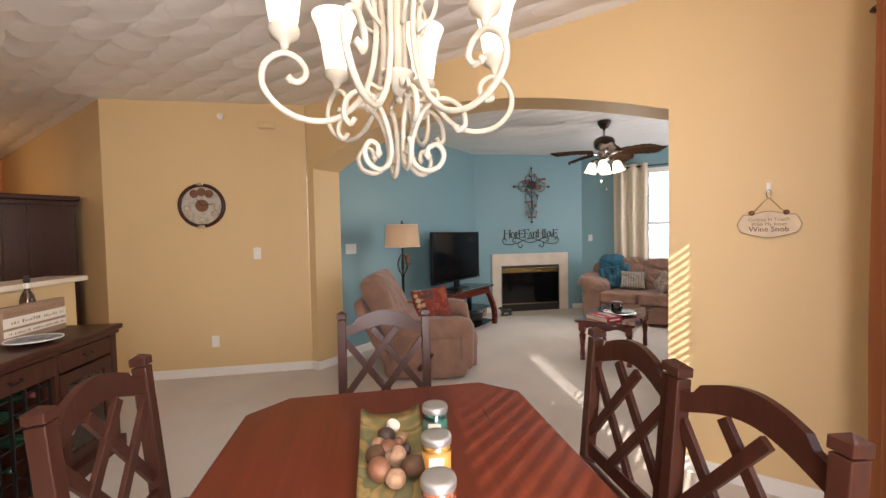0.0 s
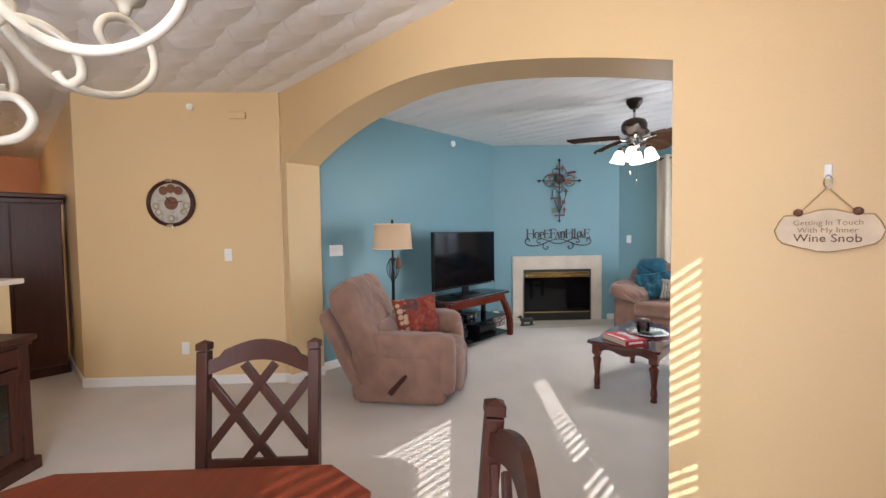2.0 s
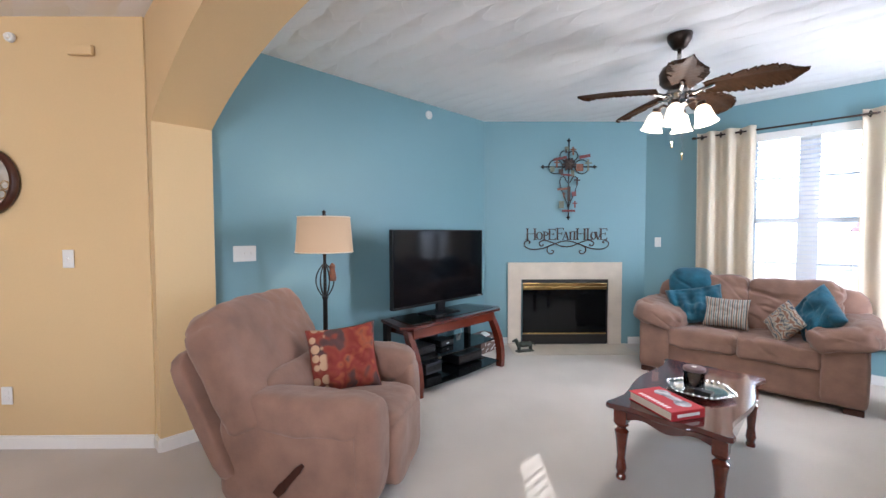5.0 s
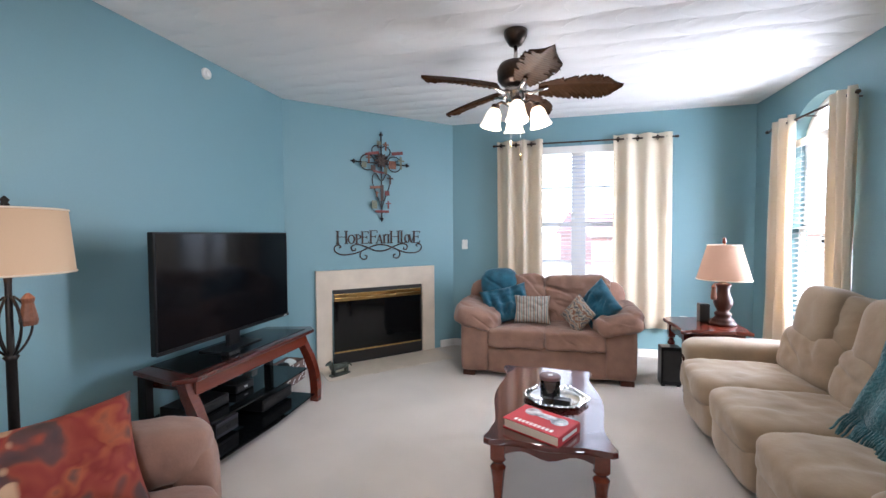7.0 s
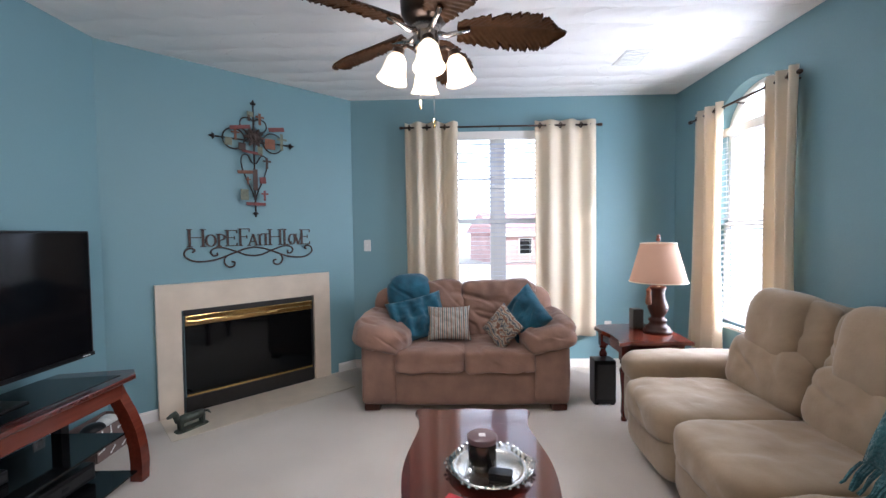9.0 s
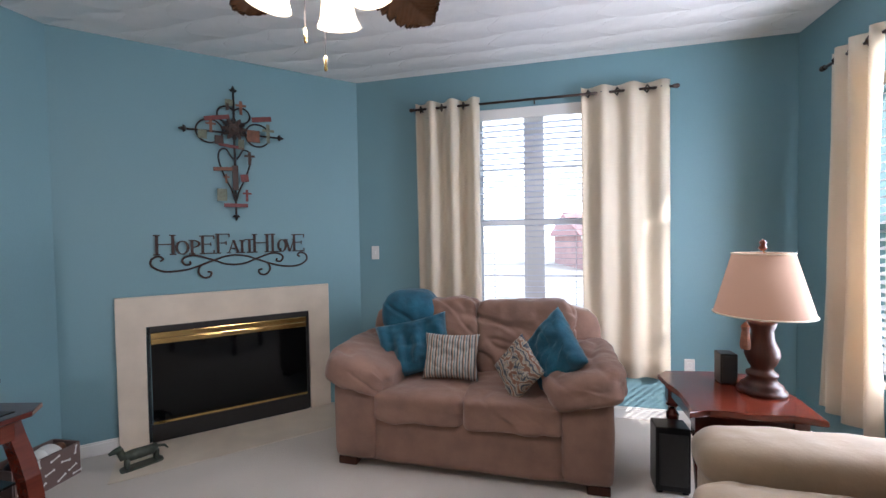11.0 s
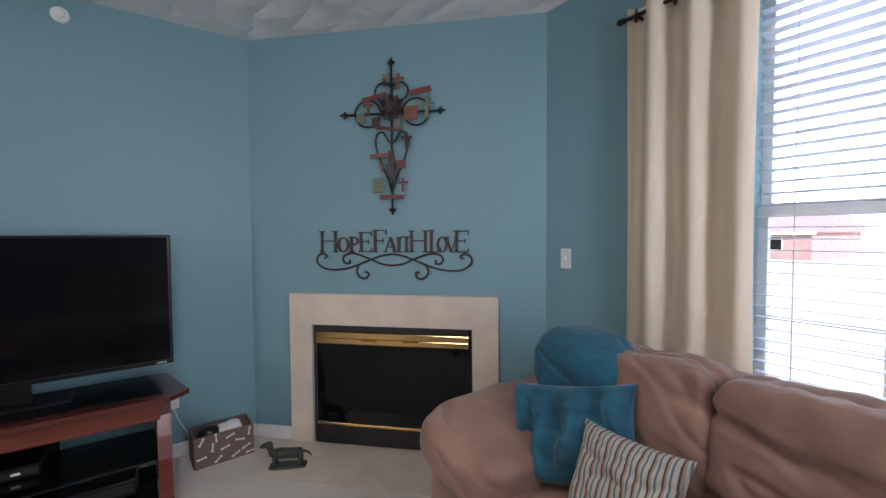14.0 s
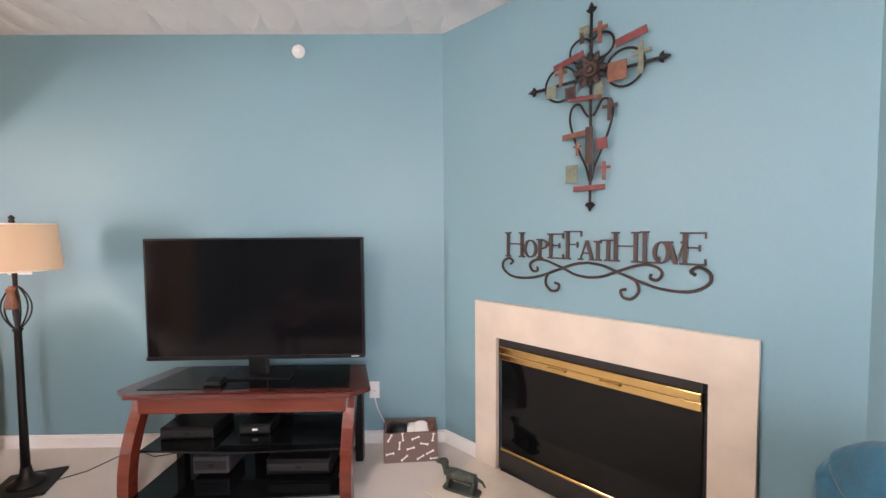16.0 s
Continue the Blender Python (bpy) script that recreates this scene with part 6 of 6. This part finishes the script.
first = dining_chair()
first.matrix_basis = Matrix.Translation(FAR - U * 0.42) @ Matrix.Rotation(radians(45), 4, "Z") @ Matrix.Scale(1.045, 4)
for m in (Matrix.Translation(FAR + U * 0.385 + V * 0.785) @ Matrix.Rotation(radians(-45), 4, "Z"), Matrix.Translation(FAR + U * 0.85 + V * 0.775) @ Matrix.Rotation(radians(-45), 4, "Z"),
          Matrix.Translation(FAR + U * 0.36 - V * 0.79) @ Matrix.Rotation(radians(135), 4, "Z")):
    copy_thing(first, m)

# dish and candles on the table
dish = thing("decorative_dish", "long green and gold mottled glass dish", "dish", Matrix.Translation((-0.925, 0.99, 0.76)) @ Matrix.Rotation(radians(-45), 4, "Z"))
b = bmesh.new()
rows = []
for j in range(17):
    f = j / 16
    x = 0.5 * f
    r = []
    for i in range(9):
        u = 2 * i / 8 - 1
        z = 0.004 + 0.03 * abs(u) ** 3 + 0.028 * abs(2 * f - 1) ** 5 + 0.007 * noise.noise(Vector((x * 22, u * 2.6, 4))) * (abs(u) > 0.4)
        r.append((x, u * 0.095, z))
    rows.append(r)
up = [[b.verts.new((p[0], p[1], p[2] + 0.006)) for p in r] for r in rows]
dn = [[b.verts.new(p) for p in r] for r in rows]
for sh in (up, dn):
    for j in range(16):
        for i in range(8):
            b.faces.new((sh[j][i], sh[j][i + 1], sh[j + 1][i + 1], sh[j + 1][i]))
for j in range(16):
    for i in (0, 8):
        b.faces.new((up[j][i], up[j + 1][i], dn[j + 1][i], dn[j][i]))
for i in range(8):
    for j in (0, 16):
        b.faces.new((up[j][i], up[j][i + 1], dn[j][i + 1], dn[j][i]))
part("bowl", b, MOSAIC, dish, smooth=True)
TAN = material("dried_pod", (0.3, 0.17, 0.1), 0.85, grain=0.5, scale=60, bump=0.004, spot=0.3, spot_scale=30)
for k, (f, w, r, mat) in enumerate(((0.1, -0.005, 0.03, PAPER), (0.15, -0.02, 0.026, DARKBROWN), (0.165, 0.03, 0.022, TAN), (0.19, 0.02, 0.024, RUST), (0.2, -0.045, 0.024, TAN), (0.21, -0.012, 0.02, GREEN), (0.235, 0.03, 0.027, DARKBROWN), (0.24, -0.01, 0.024, RUST), (0.255, -0.045, 0.023, LEAF), (0.285, 0.005, 0.034, TAN), (0.29, 0.055, 0.022, RUST), (0.33, 0.045, 0.027, LEAF), (0.335, -0.04, 0.03, RUST), (0.375, 0.0, 0.03, TAN))):
    p = Vector((-0.925, 0.99, 0)) + U * (f - 0.01) + V * w
    o = thing("potpourri_ball", "dried brown pod in the glass dish" if mat is not PAPER else "cream woven ball in the glass dish", "potpourri", Matrix.Translation((p.x, p.y, 0.772 + r * 0.9)), group="dried pods in the dish")
    part("pod", pad(-r, -r * (0.8 + 0.15 * (k % 3)), -r * 0.9, r, r * (0.8 + 0.15 * (k % 3)), r * 0.9, 2.0, 16, rough=0.02, seed=k * 3.1, crease=0.014), mat, o, smooth=True)
for k, (x, y, col, lab) in enumerate(((-0.735, 0.985, (0.03, 0.13, 0.09), "green candle in glass jar with steel lid"), (-0.622, 0.838, (0.62, 0.3, 0.06), "amber candle in glass jar with steel lid"), (-0.51, 0.692, (0.42, 0.13, 0.07), "rust candle in glass jar with steel lid"))):
    c = thing("jar_candle", lab, "candle", Matrix.Translation((x, y, 0.76)) @ Matrix.Diagonal((0.87, 0.87, 1.02, 1)), group="jar candles on the table")
    part("jar_rim", lathe([(0.043, 0.0745), (0.043, 0.098), (0.041, 0.098), (0.041, 0.0745)], 28, cap=False), GLASS, c, "clear glass jar", smooth=True)
    part("wax", lathe([(0.041, 0.0), (0.043, 0.006), (0.043, 0.074), (0.001, 0.074)], 28, cap=False), material("wax_%d" % k, col, 0.35, grain=0.08, scale=40, coat=0.9), c, smooth=True)
    part("lid", lathe([(0.045, 0.094), (0.0455, 0.106), (0.043, 0.112), (0.03, 0.1115), (0.001, 0.113)], 28, cap=False), material("matt_steel", (0.42, 0.41, 0.39), 0.45, metal=0.8, grain=0.1, scale=60), c, "steel lid", smooth=True)
    part("label_sticker", box(-0.022, -0.046, 0.025, 0.022, -0.0432, 0.07), PAPER, c, m=Matrix.Rotation(radians(35), 4, "Z"))

# ---- chandelier ----


def chandelier():
    ob = thing("chandelier", "lit ivory iron chandelier with scroll arms and glass shades", "chandelier", Matrix.Translation((-0.686, 0.796, 0)))
    part("canopy", lathe([(0.012, 2.68), (0.04, 2.69), (0.065, 2.73), (0.068, 2.745)], 24), IVORY, ob, smooth=True)
    part("chain", tube([(0, 0, 2.69), (0, 0, 2.3)], 0.006, 8), IVORY, ob)
    part("column", lathe([(0.008, 1.742), (0.016, 1.752), (0.02, 1.765), (0.028, 1.782), (0.041, 1.793), (0.043, 1.8), (0.03, 1.806), (0.011, 1.812), (0.01, 2.2), (0.03, 2.24), (0.015, 2.3), (0.01, 2.32)], 24), IVORY, ob, smooth=True)
    part("finial", lathe([(0.001, 1.723), (0.008, 1.728), (0.01, 1.734), (0.007, 1.741), (0.004, 1.745)], 12), IVORY, ob, smooth=True)

    def bar(profile, a, r=0.008, name="scroll"):
        fine = []
        n = len(profile)
        for k in range(n - 1):
            p0, p1, p2, p3 = (profile[max(k - 1, 0)], profile[k], profile[k + 1], profile[min(k + 2, n - 1)])
            for q in range(4):
                t = q / 4
                fine.append(tuple(0.5 * (2 * p1[c] + (p2[c] - p0[c]) * t + (2 * p0[c] - 5 * p1[c] + 4 * p2[c] - p3[c]) * t * t + (3 * p1[c] - p0[c] - 3 * p2[c] + p3[c]) * t ** 3) for c in (0, 1)))
        fine.append(profile[-1])
        pts = [(rr * math.cos(a), rr * math.sin(a), z) for rr, z in fine]
        b = tube(pts, r, 8)
        e = pts[-1]
        b = lathe([(0.002, -0.011), (0.011, 0), (0.002, 0.011)], 10, bm=b, m=Matrix.Translation(e))
        part(name, b, IVORY, ob, smooth=True)

    for k in range(6):
        a = radians(53.7 + 60 * k)
        bar([(0.03, 2.22), (0.07, 2.1), (0.06, 1.98), (0.055, 1.87), (0.08, 1.76), (0.135, 1.69), (0.2, 1.668), (0.268, 1.685), (0.315, 1.735), (0.312, 1.79), (0.272, 1.82), (0.235, 1.806), (0.222, 1.776), (0.24, 1.755), (0.258, 1.762)], a, 0.0074, "arm")
        m = Matrix.Translation((0.268 * math.cos(a), 0.268 * math.sin(a), 1.825))
        part("cup", lathe([(0.007, 0.0), (0.01, 0.01), (0.012, 0.018), (0.03, 0.03), (0.036, 0.045), (0.034, 0.052), (0.02, 0.05)], 20), IVORY, ob, smooth=True, m=m)
        part("glass_shade", lathe([(0.028, 0.05), (0.034, 0.08), (0.04, 0.13), (0.052, 0.18), (0.066, 0.212), (0.063, 0.212), (0.049, 0.18), (0.037, 0.13), (0.031, 0.08), (0.025, 0.052)], 24, cap=False), SHADE_CHAND, ob, "glowing alabaster glass shade", smooth=True, m=m)
        c = a + radians(30)
        bar([(0.14, 1.662), (0.152, 1.648), (0.168, 1.664), (0.16, 1.7), (0.125, 1.726), (0.085, 1.722), (0.052, 1.685), (0.03, 1.62), (0.036, 1.576), (0.066, 1.554), (0.1, 1.564), (0.113, 1.591), (0.098, 1.616), (0.075, 1.611), (0.071, 1.592)], c, 0.0066)
        bar([(0.012, 1.81), (0.03, 1.77), (0.06, 1.748), (0.09, 1.752), (0.1, 1.735), (0.085, 1.722)], c, 0.0055)
        bar([(0.05, 1.9), (0.09, 1.93), (0.1, 1.98), (0.075, 2.0), (0.062, 1.975)], c, 0.006)
    return ob


chandelier()
lamp("chandelier_light", "POINT", Matrix.Translation((-0.686, 0.796, 2.29)), 13, (1.0, 0.82, 0.58), soft=0.32)

# ---- buffet, bar and kitchen ----
# the buffet: local x along the front, y = 0 at the front and negative towards the bar
BM = Matrix.Translation((-3.367, 0.998, 0)) @ Matrix.Rotation(math.atan2(-0.725, 0.69), 4, "Z")


def buffet():
    ob = thing("buffet", "dark wooden buffet with glass doors and wine lattice", "buffet", BM)
    part("top", box(-0.0, -0.46, 0.8, 1.62, 0.0, 0.835, 0.01, 3), WALNUT, ob)
    part("cornice", box(0.02, -0.45, 0.775, 1.6, -0.015, 0.8, 0.006), WALNUT, ob)
    for x in (0.03, 1.53):
        part("corner_post", box(x, -0.09, 0.08, x + 0.06, -0.03, 0.775, 0.004), WALNUT, ob)
    part("end_panel", box(0.035, -0.44, 0.08, 0.055, -0.09, 0.775), WALNUT, ob)
    part("end_panel", box(1.565, -0.44, 0.08, 1.585, -0.09, 0.775), WALNUT, ob)
    part("back_panel", box(0.055, -0.44, 0.08, 1.565, -0.425, 0.775), WALNUT, ob)
    part("plinth", box(0.005, -0.455, 0.0, 1.615, -0.008, 0.08, 0.006), WALNUT, ob)
    part("bottom", box(0.055, -0.425, 0.08, 1.565, -0.05, 0.1), WALNUT, ob)
    for x in (0.53, 1.07):
        part("divider", box(x - 0.012, -0.425, 0.1, x + 0.012, -0.04, 0.775), WALNUT, ob)
    for k, (x0, x1) in enumerate(((0.09, 0.515), (0.545, 1.055), (1.085, 1.53))):
        dr = part("drawer", box(x0, -0.052, 0.66, x1, -0.032, 0.765, 0.004), WALNUT, ob)
        part("pull", tube([((x0 + x1) / 2 - 0.035, -0.032, 0.72), ((x0 + x1) / 2 - 0.03, -0.015, 0.708), ((x0 + x1) / 2 + 0.03, -0.015, 0.708), ((x0 + x1) / 2 + 0.035, -0.032, 0.72)], 0.005, 6), BLACKMETAL, dr)
        if k != 1:
            f = box(x0, -0.052, 0.11, x0 + 0.06, -0.034, 0.64)
            f = box(x1 - 0.06, -0.052, 0.11, x1, -0.034, 0.64, bm=f)
            f = box(x0 + 0.06, -0.052, 0.11, x1 - 0.06, -0.034, 0.17, bm=f)
            f = box(x0 + 0.06, -0.052, 0.58, x1 - 0.06, -0.034, 0.64, bm=f)
            d = part("door", f, WALNUT, ob)
            g = part("pane", box(x0 + 0.06, -0.045, 0.17, x1 - 0.06, -0.041, 0.58), GLASS, d)
            part("shelf", box(x0, -0.42, 0.36, x1, -0.07, 0.375), WALNUT, ob)
            for z in (0.2, 0.56):
                part("hinge", box(x0 - 0.012, -0.04, z, x0 + 0.004, -0.03, z + 0.045), BLACKMETAL, ob)
    for k in range(7):
        x = 0.56 + k * 0.08
        part("lattice_bar", box(x - 0.004, -0.06, 0.1, x + 0.004, -0.045, 0.65), BLACKMETAL, ob)
    for k in range(7):
        z = 0.14 + k * 0.08
        part("lattice_bar", box(0.545, -0.066, z - 0.004, 1.055, -0.06, z + 0.004), BLACKMETAL, ob)
    return ob


buffet()
for k, (x, z, mat) in enumerate(((0.6, 0.58, RED), (0.68, 0.5, material("bottle_green", (0.02, 0.05, 0.03), 0.15)), (0.84, 0.42, DARKINK), (0.6, 0.34, DARKINK), (0.76, 0.26, MATS["bottle_green"]))):
    o = thing("wine_bottle", "dark wine bottle lying in the rack", "wine bottle", BM @ Matrix.Translation((x, -0.09, z)) @ Matrix.Rotation(radians(90), 4, "X"), group="bottles in the rack")
    part("glass_body", lathe([(0.036, 0.29), (0.037, 0.1), (0.033, 0.08), (0.014, 0.05), (0.014, 0.0)], 16), MATS["bottle_green"], o, smooth=True)
    part("capsule", lathe([(0.0155, 0.04), (0.0155, -0.003), (0.01, -0.004)], 14), mat, o, smooth=True)
for x, z, h in ((0.2, 0.376, 0.11), (0.3, 0.376, 0.11), (0.4, 0.376, 0.11), (0.24, 0.101, 0.16), (0.36, 0.101, 0.15)):
    o = thing("wine_glass", "clear stemmed glass behind the buffet door", "glass", BM @ Matrix.Translation((x, -0.2, z)), group="glasses in the buffet")
    part("bowl", lathe([(0.03, 0.0), (0.03, 0.003), (0.004, 0.006), (0.004, h * 0.45), (0.03, h * 0.6), (0.036, h * 0.8), (0.032, h), (0.03, h), (0.034, h * 0.8), (0.028, h * 0.62), (0.001, h * 0.5)], 18, cap=False), material("pale_glassware", (0.45, 0.48, 0.46), 0.12, coat=0.5), o, smooth=True)
bt = thing("liquor_bottle", "dark bottle with white label on the buffet", "bottle", BM @ Matrix.Translation((0.2, -0.41, 0.835)))
part("glass_body", lathe([(0.036, 0), (0.038, 0.005), (0.038, 0.2), (0.03, 0.235), (0.014, 0.265), (0.014, 0.33)], 20), material("amber_glass", (0.05, 0.02, 0.008), 0.1, coat=0.5), bt, smooth=True)
part("cap", lathe([(0.016, 0.31), (0.016, 0.35), (0.013, 0.352)], 16), DARKINK, bt, smooth=True)
part("label_band", lathe([(0.0387, 0.06), (0.0387, 0.15)], 20, cap=False), PAPER, bt)
part("neck_band", lathe([(0.0147, 0.275), (0.0147, 0.308)], 16, cap=False), PAPER, bt)
sg = thing("block_sign", "wooden block sign in brown and white lettered bands", "sign", BM @ Matrix.Translation((0.27, -0.31, 0.835)))
part("block", box(-0.19, -0.02, 0, 0.25, 0.02, 0.2, 0.003), material("brown_block", (0.3, 0.19, 0.12), 0.7, grain=0.3, scale=20, stretch=(1, 8, 8)), sg)
part("white_band", box(-0.19, 0.02, 0.085, 0.25, 0.0225, 0.14), PAPER, sg)
part("white_band", box(-0.19, 0.02, 0.035, 0.25, 0.0225, 0.07), PAPER, sg)
for z, n in ((0.165, 14), (0.112, 11), (0.052, 15)):
    b = bmesh.new()
    for k in range(2 * n):
        x = -0.17 + 0.4 * k / (2 * n)
        h = random.uniform(0.006, 0.012)
        if random.random() < 0.85:
            b = box(x, 0.0225, z - 0.009, x + 0.4 / n * random.uniform(0.12, 0.3), 0.0229, z - 0.009 + 1.6 * h, bm=b)
    part("letter_bars", b, MATS["brown_ink"], sg)
pl = thing("plate", "dark glazed plate with pale rim on the buffet", "plate", BM @ Matrix.Translation((0.5, -0.16, 0.835)))
part("dish", lathe([(0.001, 0.004), (0.07, 0.004), (0.12, 0.022), (0.122, 0.026), (0.07, 0.012), (0.001, 0.011)], 32, cap=False), material("dark_glaze", (0.02, 0.02, 0.03), 0.15, coat=0.5), pl, smooth=True)
part("rim", tube([(0.121 * math.cos(a), 0.121 * math.sin(a), 0.025) for a in [2 * math.pi * k / 32 for k in range(32)]], 0.003, 6, closed=True), PLASTIC, pl)

structure("wall_bar", box(-0.33, -0.62, 0, 1.9, -0.5, 1.1), YELLOW, "yellow painted half wall behind the buffet", "wall").matrix_world = BM
bar_top = thing("bar_ledge", "pale stone bar ledge on the half wall", "ledge", BM)
part("slab", box(-0.38, -0.72, 1.1, 1.95, -0.44, 1.138, 0.008, 3), STONE, bar_top)


def armoire():
    ob = thing("armoire", "tall dark wooden armoire with crown moulding", "armoire", Matrix.Translation((-5.6, 1.025, 0)))
    part("body", box(-0.5, -0.275, 0.1, -0.02, 0.275, 1.76), WALNUT, ob)
    part("plinth", box(-0.52, -0.29, 0, 0.0, 0.29, 0.1, 0.006), WALNUT, ob)
    part("crown", prism([(-0.52, -0.29), (0.0, -0.29), (0.0, 0.29), (-0.52, 0.29)], 1.76, 1.81, bevel=0.008), WALNUT, ob)
    part("crown", box(-0.54, -0.31, 1.81, 0.03, 0.31, 1.86, 0.012, 3), WALNUT, ob)
    part("door", box(-0.02, -0.265, 0.12, 0.0, -0.1, 1.74, 0.004), WALNUT, ob)
    part("door", box(-0.02, -0.09, 0.12, 0.0, 0.265, 1.74, 0.004), WALNUT, ob)
    return ob


armoire()
sconce = thing("wall_sconce", "wall sconce with three lit glass globes", "wall light", Matrix.Translation((-6.6, 1.35, 1.78)))
part("backplate", box(-0.04, -0.015, -0.12, 0.04, 0.0, 0.12, 0.004), BRONZE, sconce)
for z in (-0.1, 0.0, 0.1):
    part("globe", pad(-0.05, -0.12, z - 0.045, 0.05, -0.03, z + 0.045, 2, 6), SHADE_FAN, sconce, smooth=True)
    part("arm", tube([(0, -0.012, z), (0, -0.035, z)], 0.008, 6), BRONZE, sconce)
# added fill lamp without a fixture, warms the orange kitchen end
lamp("kitchen_fill", "POINT", Matrix.Translation((-7.6, -0.3, 2.3)), 12, (1.0, 0.62, 0.3), soft=0.1)

# pantry wall and door beyond the kitchen
structure("wall_pantry", box(-8.6, -3.3, 0, -8.5, 0.22, TOP), YELLOW, "yellow painted wall beyond the kitchen", "wall")
dr = tagged(new("door_1"), "white panelled door in a white frame", "door", kind="structure")
part("door_frame", box(-8.5, 0.02, 0, -8.47, 0.1, 2.12), WHITE, dr)
part("door_frame", box(-8.5, -0.98, 0, -8.47, -0.9, 2.12), WHITE, dr)
part("door_frame", box(-8.5, -0.98, 2.12, -8.47, 0.1, 2.2), WHITE, dr)
part("leaf", box(-8.497, -0.9, 0.01, -8.48, 0.02, 2.12), WHITE, dr)
for z0, z1 in ((0.2, 0.9), (1.0, 1.95)):
    part("panel", box(-8.48, -0.8, z0, -8.474, -0.08, z1, 0.004), WHITE, dr)
kf = thing("kitchen_fan", "small bronze ceiling fan with lit glass bowl", "ceiling fan", Matrix.Translation((-6.9, 0.2, 0)))
part("downrod", tube([(0, 0, 2.745), (0, 0, 2.5)], 0.012, 8), BRONZE, kf)
part("motor", lathe([(0.05, 2.38), (0.11, 2.4), (0.12, 2.46), (0.06, 2.52), (0.02, 2.53)], 24), BRONZE, kf, smooth=True)
part("bowl", lathe([(0.001, 2.27), (0.07, 2.285), (0.11, 2.33), (0.12, 2.37), (0.1, 2.38)], 24), SHADE_FAN, kf, "lit glass bowl", smooth=True)
for k in range(5):
    part("blade", box(0.13, -0.06, 2.425, 0.56, 0.06, 2.433, 0.003), WALNUT, kf, m=Matrix.Rotation(radians(20 + 72 * k), 4, "Z"))

# ---- outside ----
GRASS = material("pale_winter_lawn", (0.5, 0.49, 0.44), 0.95, grain=0.15, scale=3, spot=0.25, spot_scale=0.3, bump=0.02)
structure("ground", box(-400, -400, -1.0, 400, 400, -0.8), GRASS, "pale sunlit ground reaching the horizon", "ground")
BRICK = material("red_brick", (0.5, 0.33, 0.31), 0.85, grain=0.3, scale=8, spot=0.15, spot_scale=1)
ROOF = material("red_shingle", (0.5, 0.3, 0.29), 0.9, grain=0.3, scale=6, bump=0.02)


def house(x, y, w, d, h, turn, label):
    ob = thing("house", label, "house", Matrix.Translation((x, y, -0.8)) @ Matrix.Rotation(radians(turn), 4, "Z"))
    part("wall", box(-w / 2, -d / 2, 0, w / 2, d / 2, h), BRICK, ob)
    r = prism([(-d / 2 - 0.4, h - 0.05), (d / 2 + 0.4, h - 0.05), (0, h + d * 0.2)], -w / 2 - 0.4, w / 2 + 0.4)
    part("roof", r, ROOF, ob, "red shingle gable roof", m=Matrix.Rotation(radians(90), 4, "Z") @ Matrix.Rotation(radians(90), 4, "X"))
    for k in range(3):
        xx = -w / 2 + w * (k + 0.5) / 3
        wi = part("window", box(xx - 0.5, -d / 2 - 0.05, 0.7, xx + 0.5, -d / 2 + 0.02, 1.85), WHITE, ob)
        part("pane", box(xx - 0.42, -d / 2 - 0.06, 0.78, xx + 0.42, -d / 2 - 0.052, 1.77), BLACKGLASS, wi)
    part("fascia", box(-w / 2 - 0.4, -d / 2 - 0.42, h - 0.22, w / 2 + 0.4, -d / 2 - 0.36, h), WHITE, ob, "white fascia board")
    return ob


house(6.5, 36, 11, 8, 2.2, 12, "low red brick house with gable roof across lawn")
house(-16, 52, 14, 9, 2.2, -8, "distant red brick house with gable roof")
house(26, 58, 13, 9, 2.2, 20, "far red brick house beyond the lawn")
structure("road", box(-60, 16, -0.8, 60, 22, -0.78), material("pale_concrete", (0.5, 0.49, 0.46), 0.9, grain=0.1, scale=4, spot=0.1, spot_scale=0.5), "pale concrete road outside", "road")

# glowing sheet added so the sky reads white and lights the north window
sky_glow = material("sky_glow_sheet", (0.86, 0.93, 1.0), 1.0, emit=1.7, emit_colour=(0.86, 0.93, 1.0))
b = bmesh.new()
rows = [[b.verts.new((130 * math.sin(radians(a)), 7 + 130 * math.cos(radians(a)), z)) for a in range(-75, 80, 5)] for z in (-1.0, 20.0, 80.0, 200.0)]
for p, q in zip(rows, rows[1:]):
    for k in range(len(p) - 1):
        b.faces.new((p[k], p[k + 1], q[k + 1], q[k]))
structure("backdrop", b, sky_glow, "glowing sheet in place of the bright sky beyond the houses", "sky")
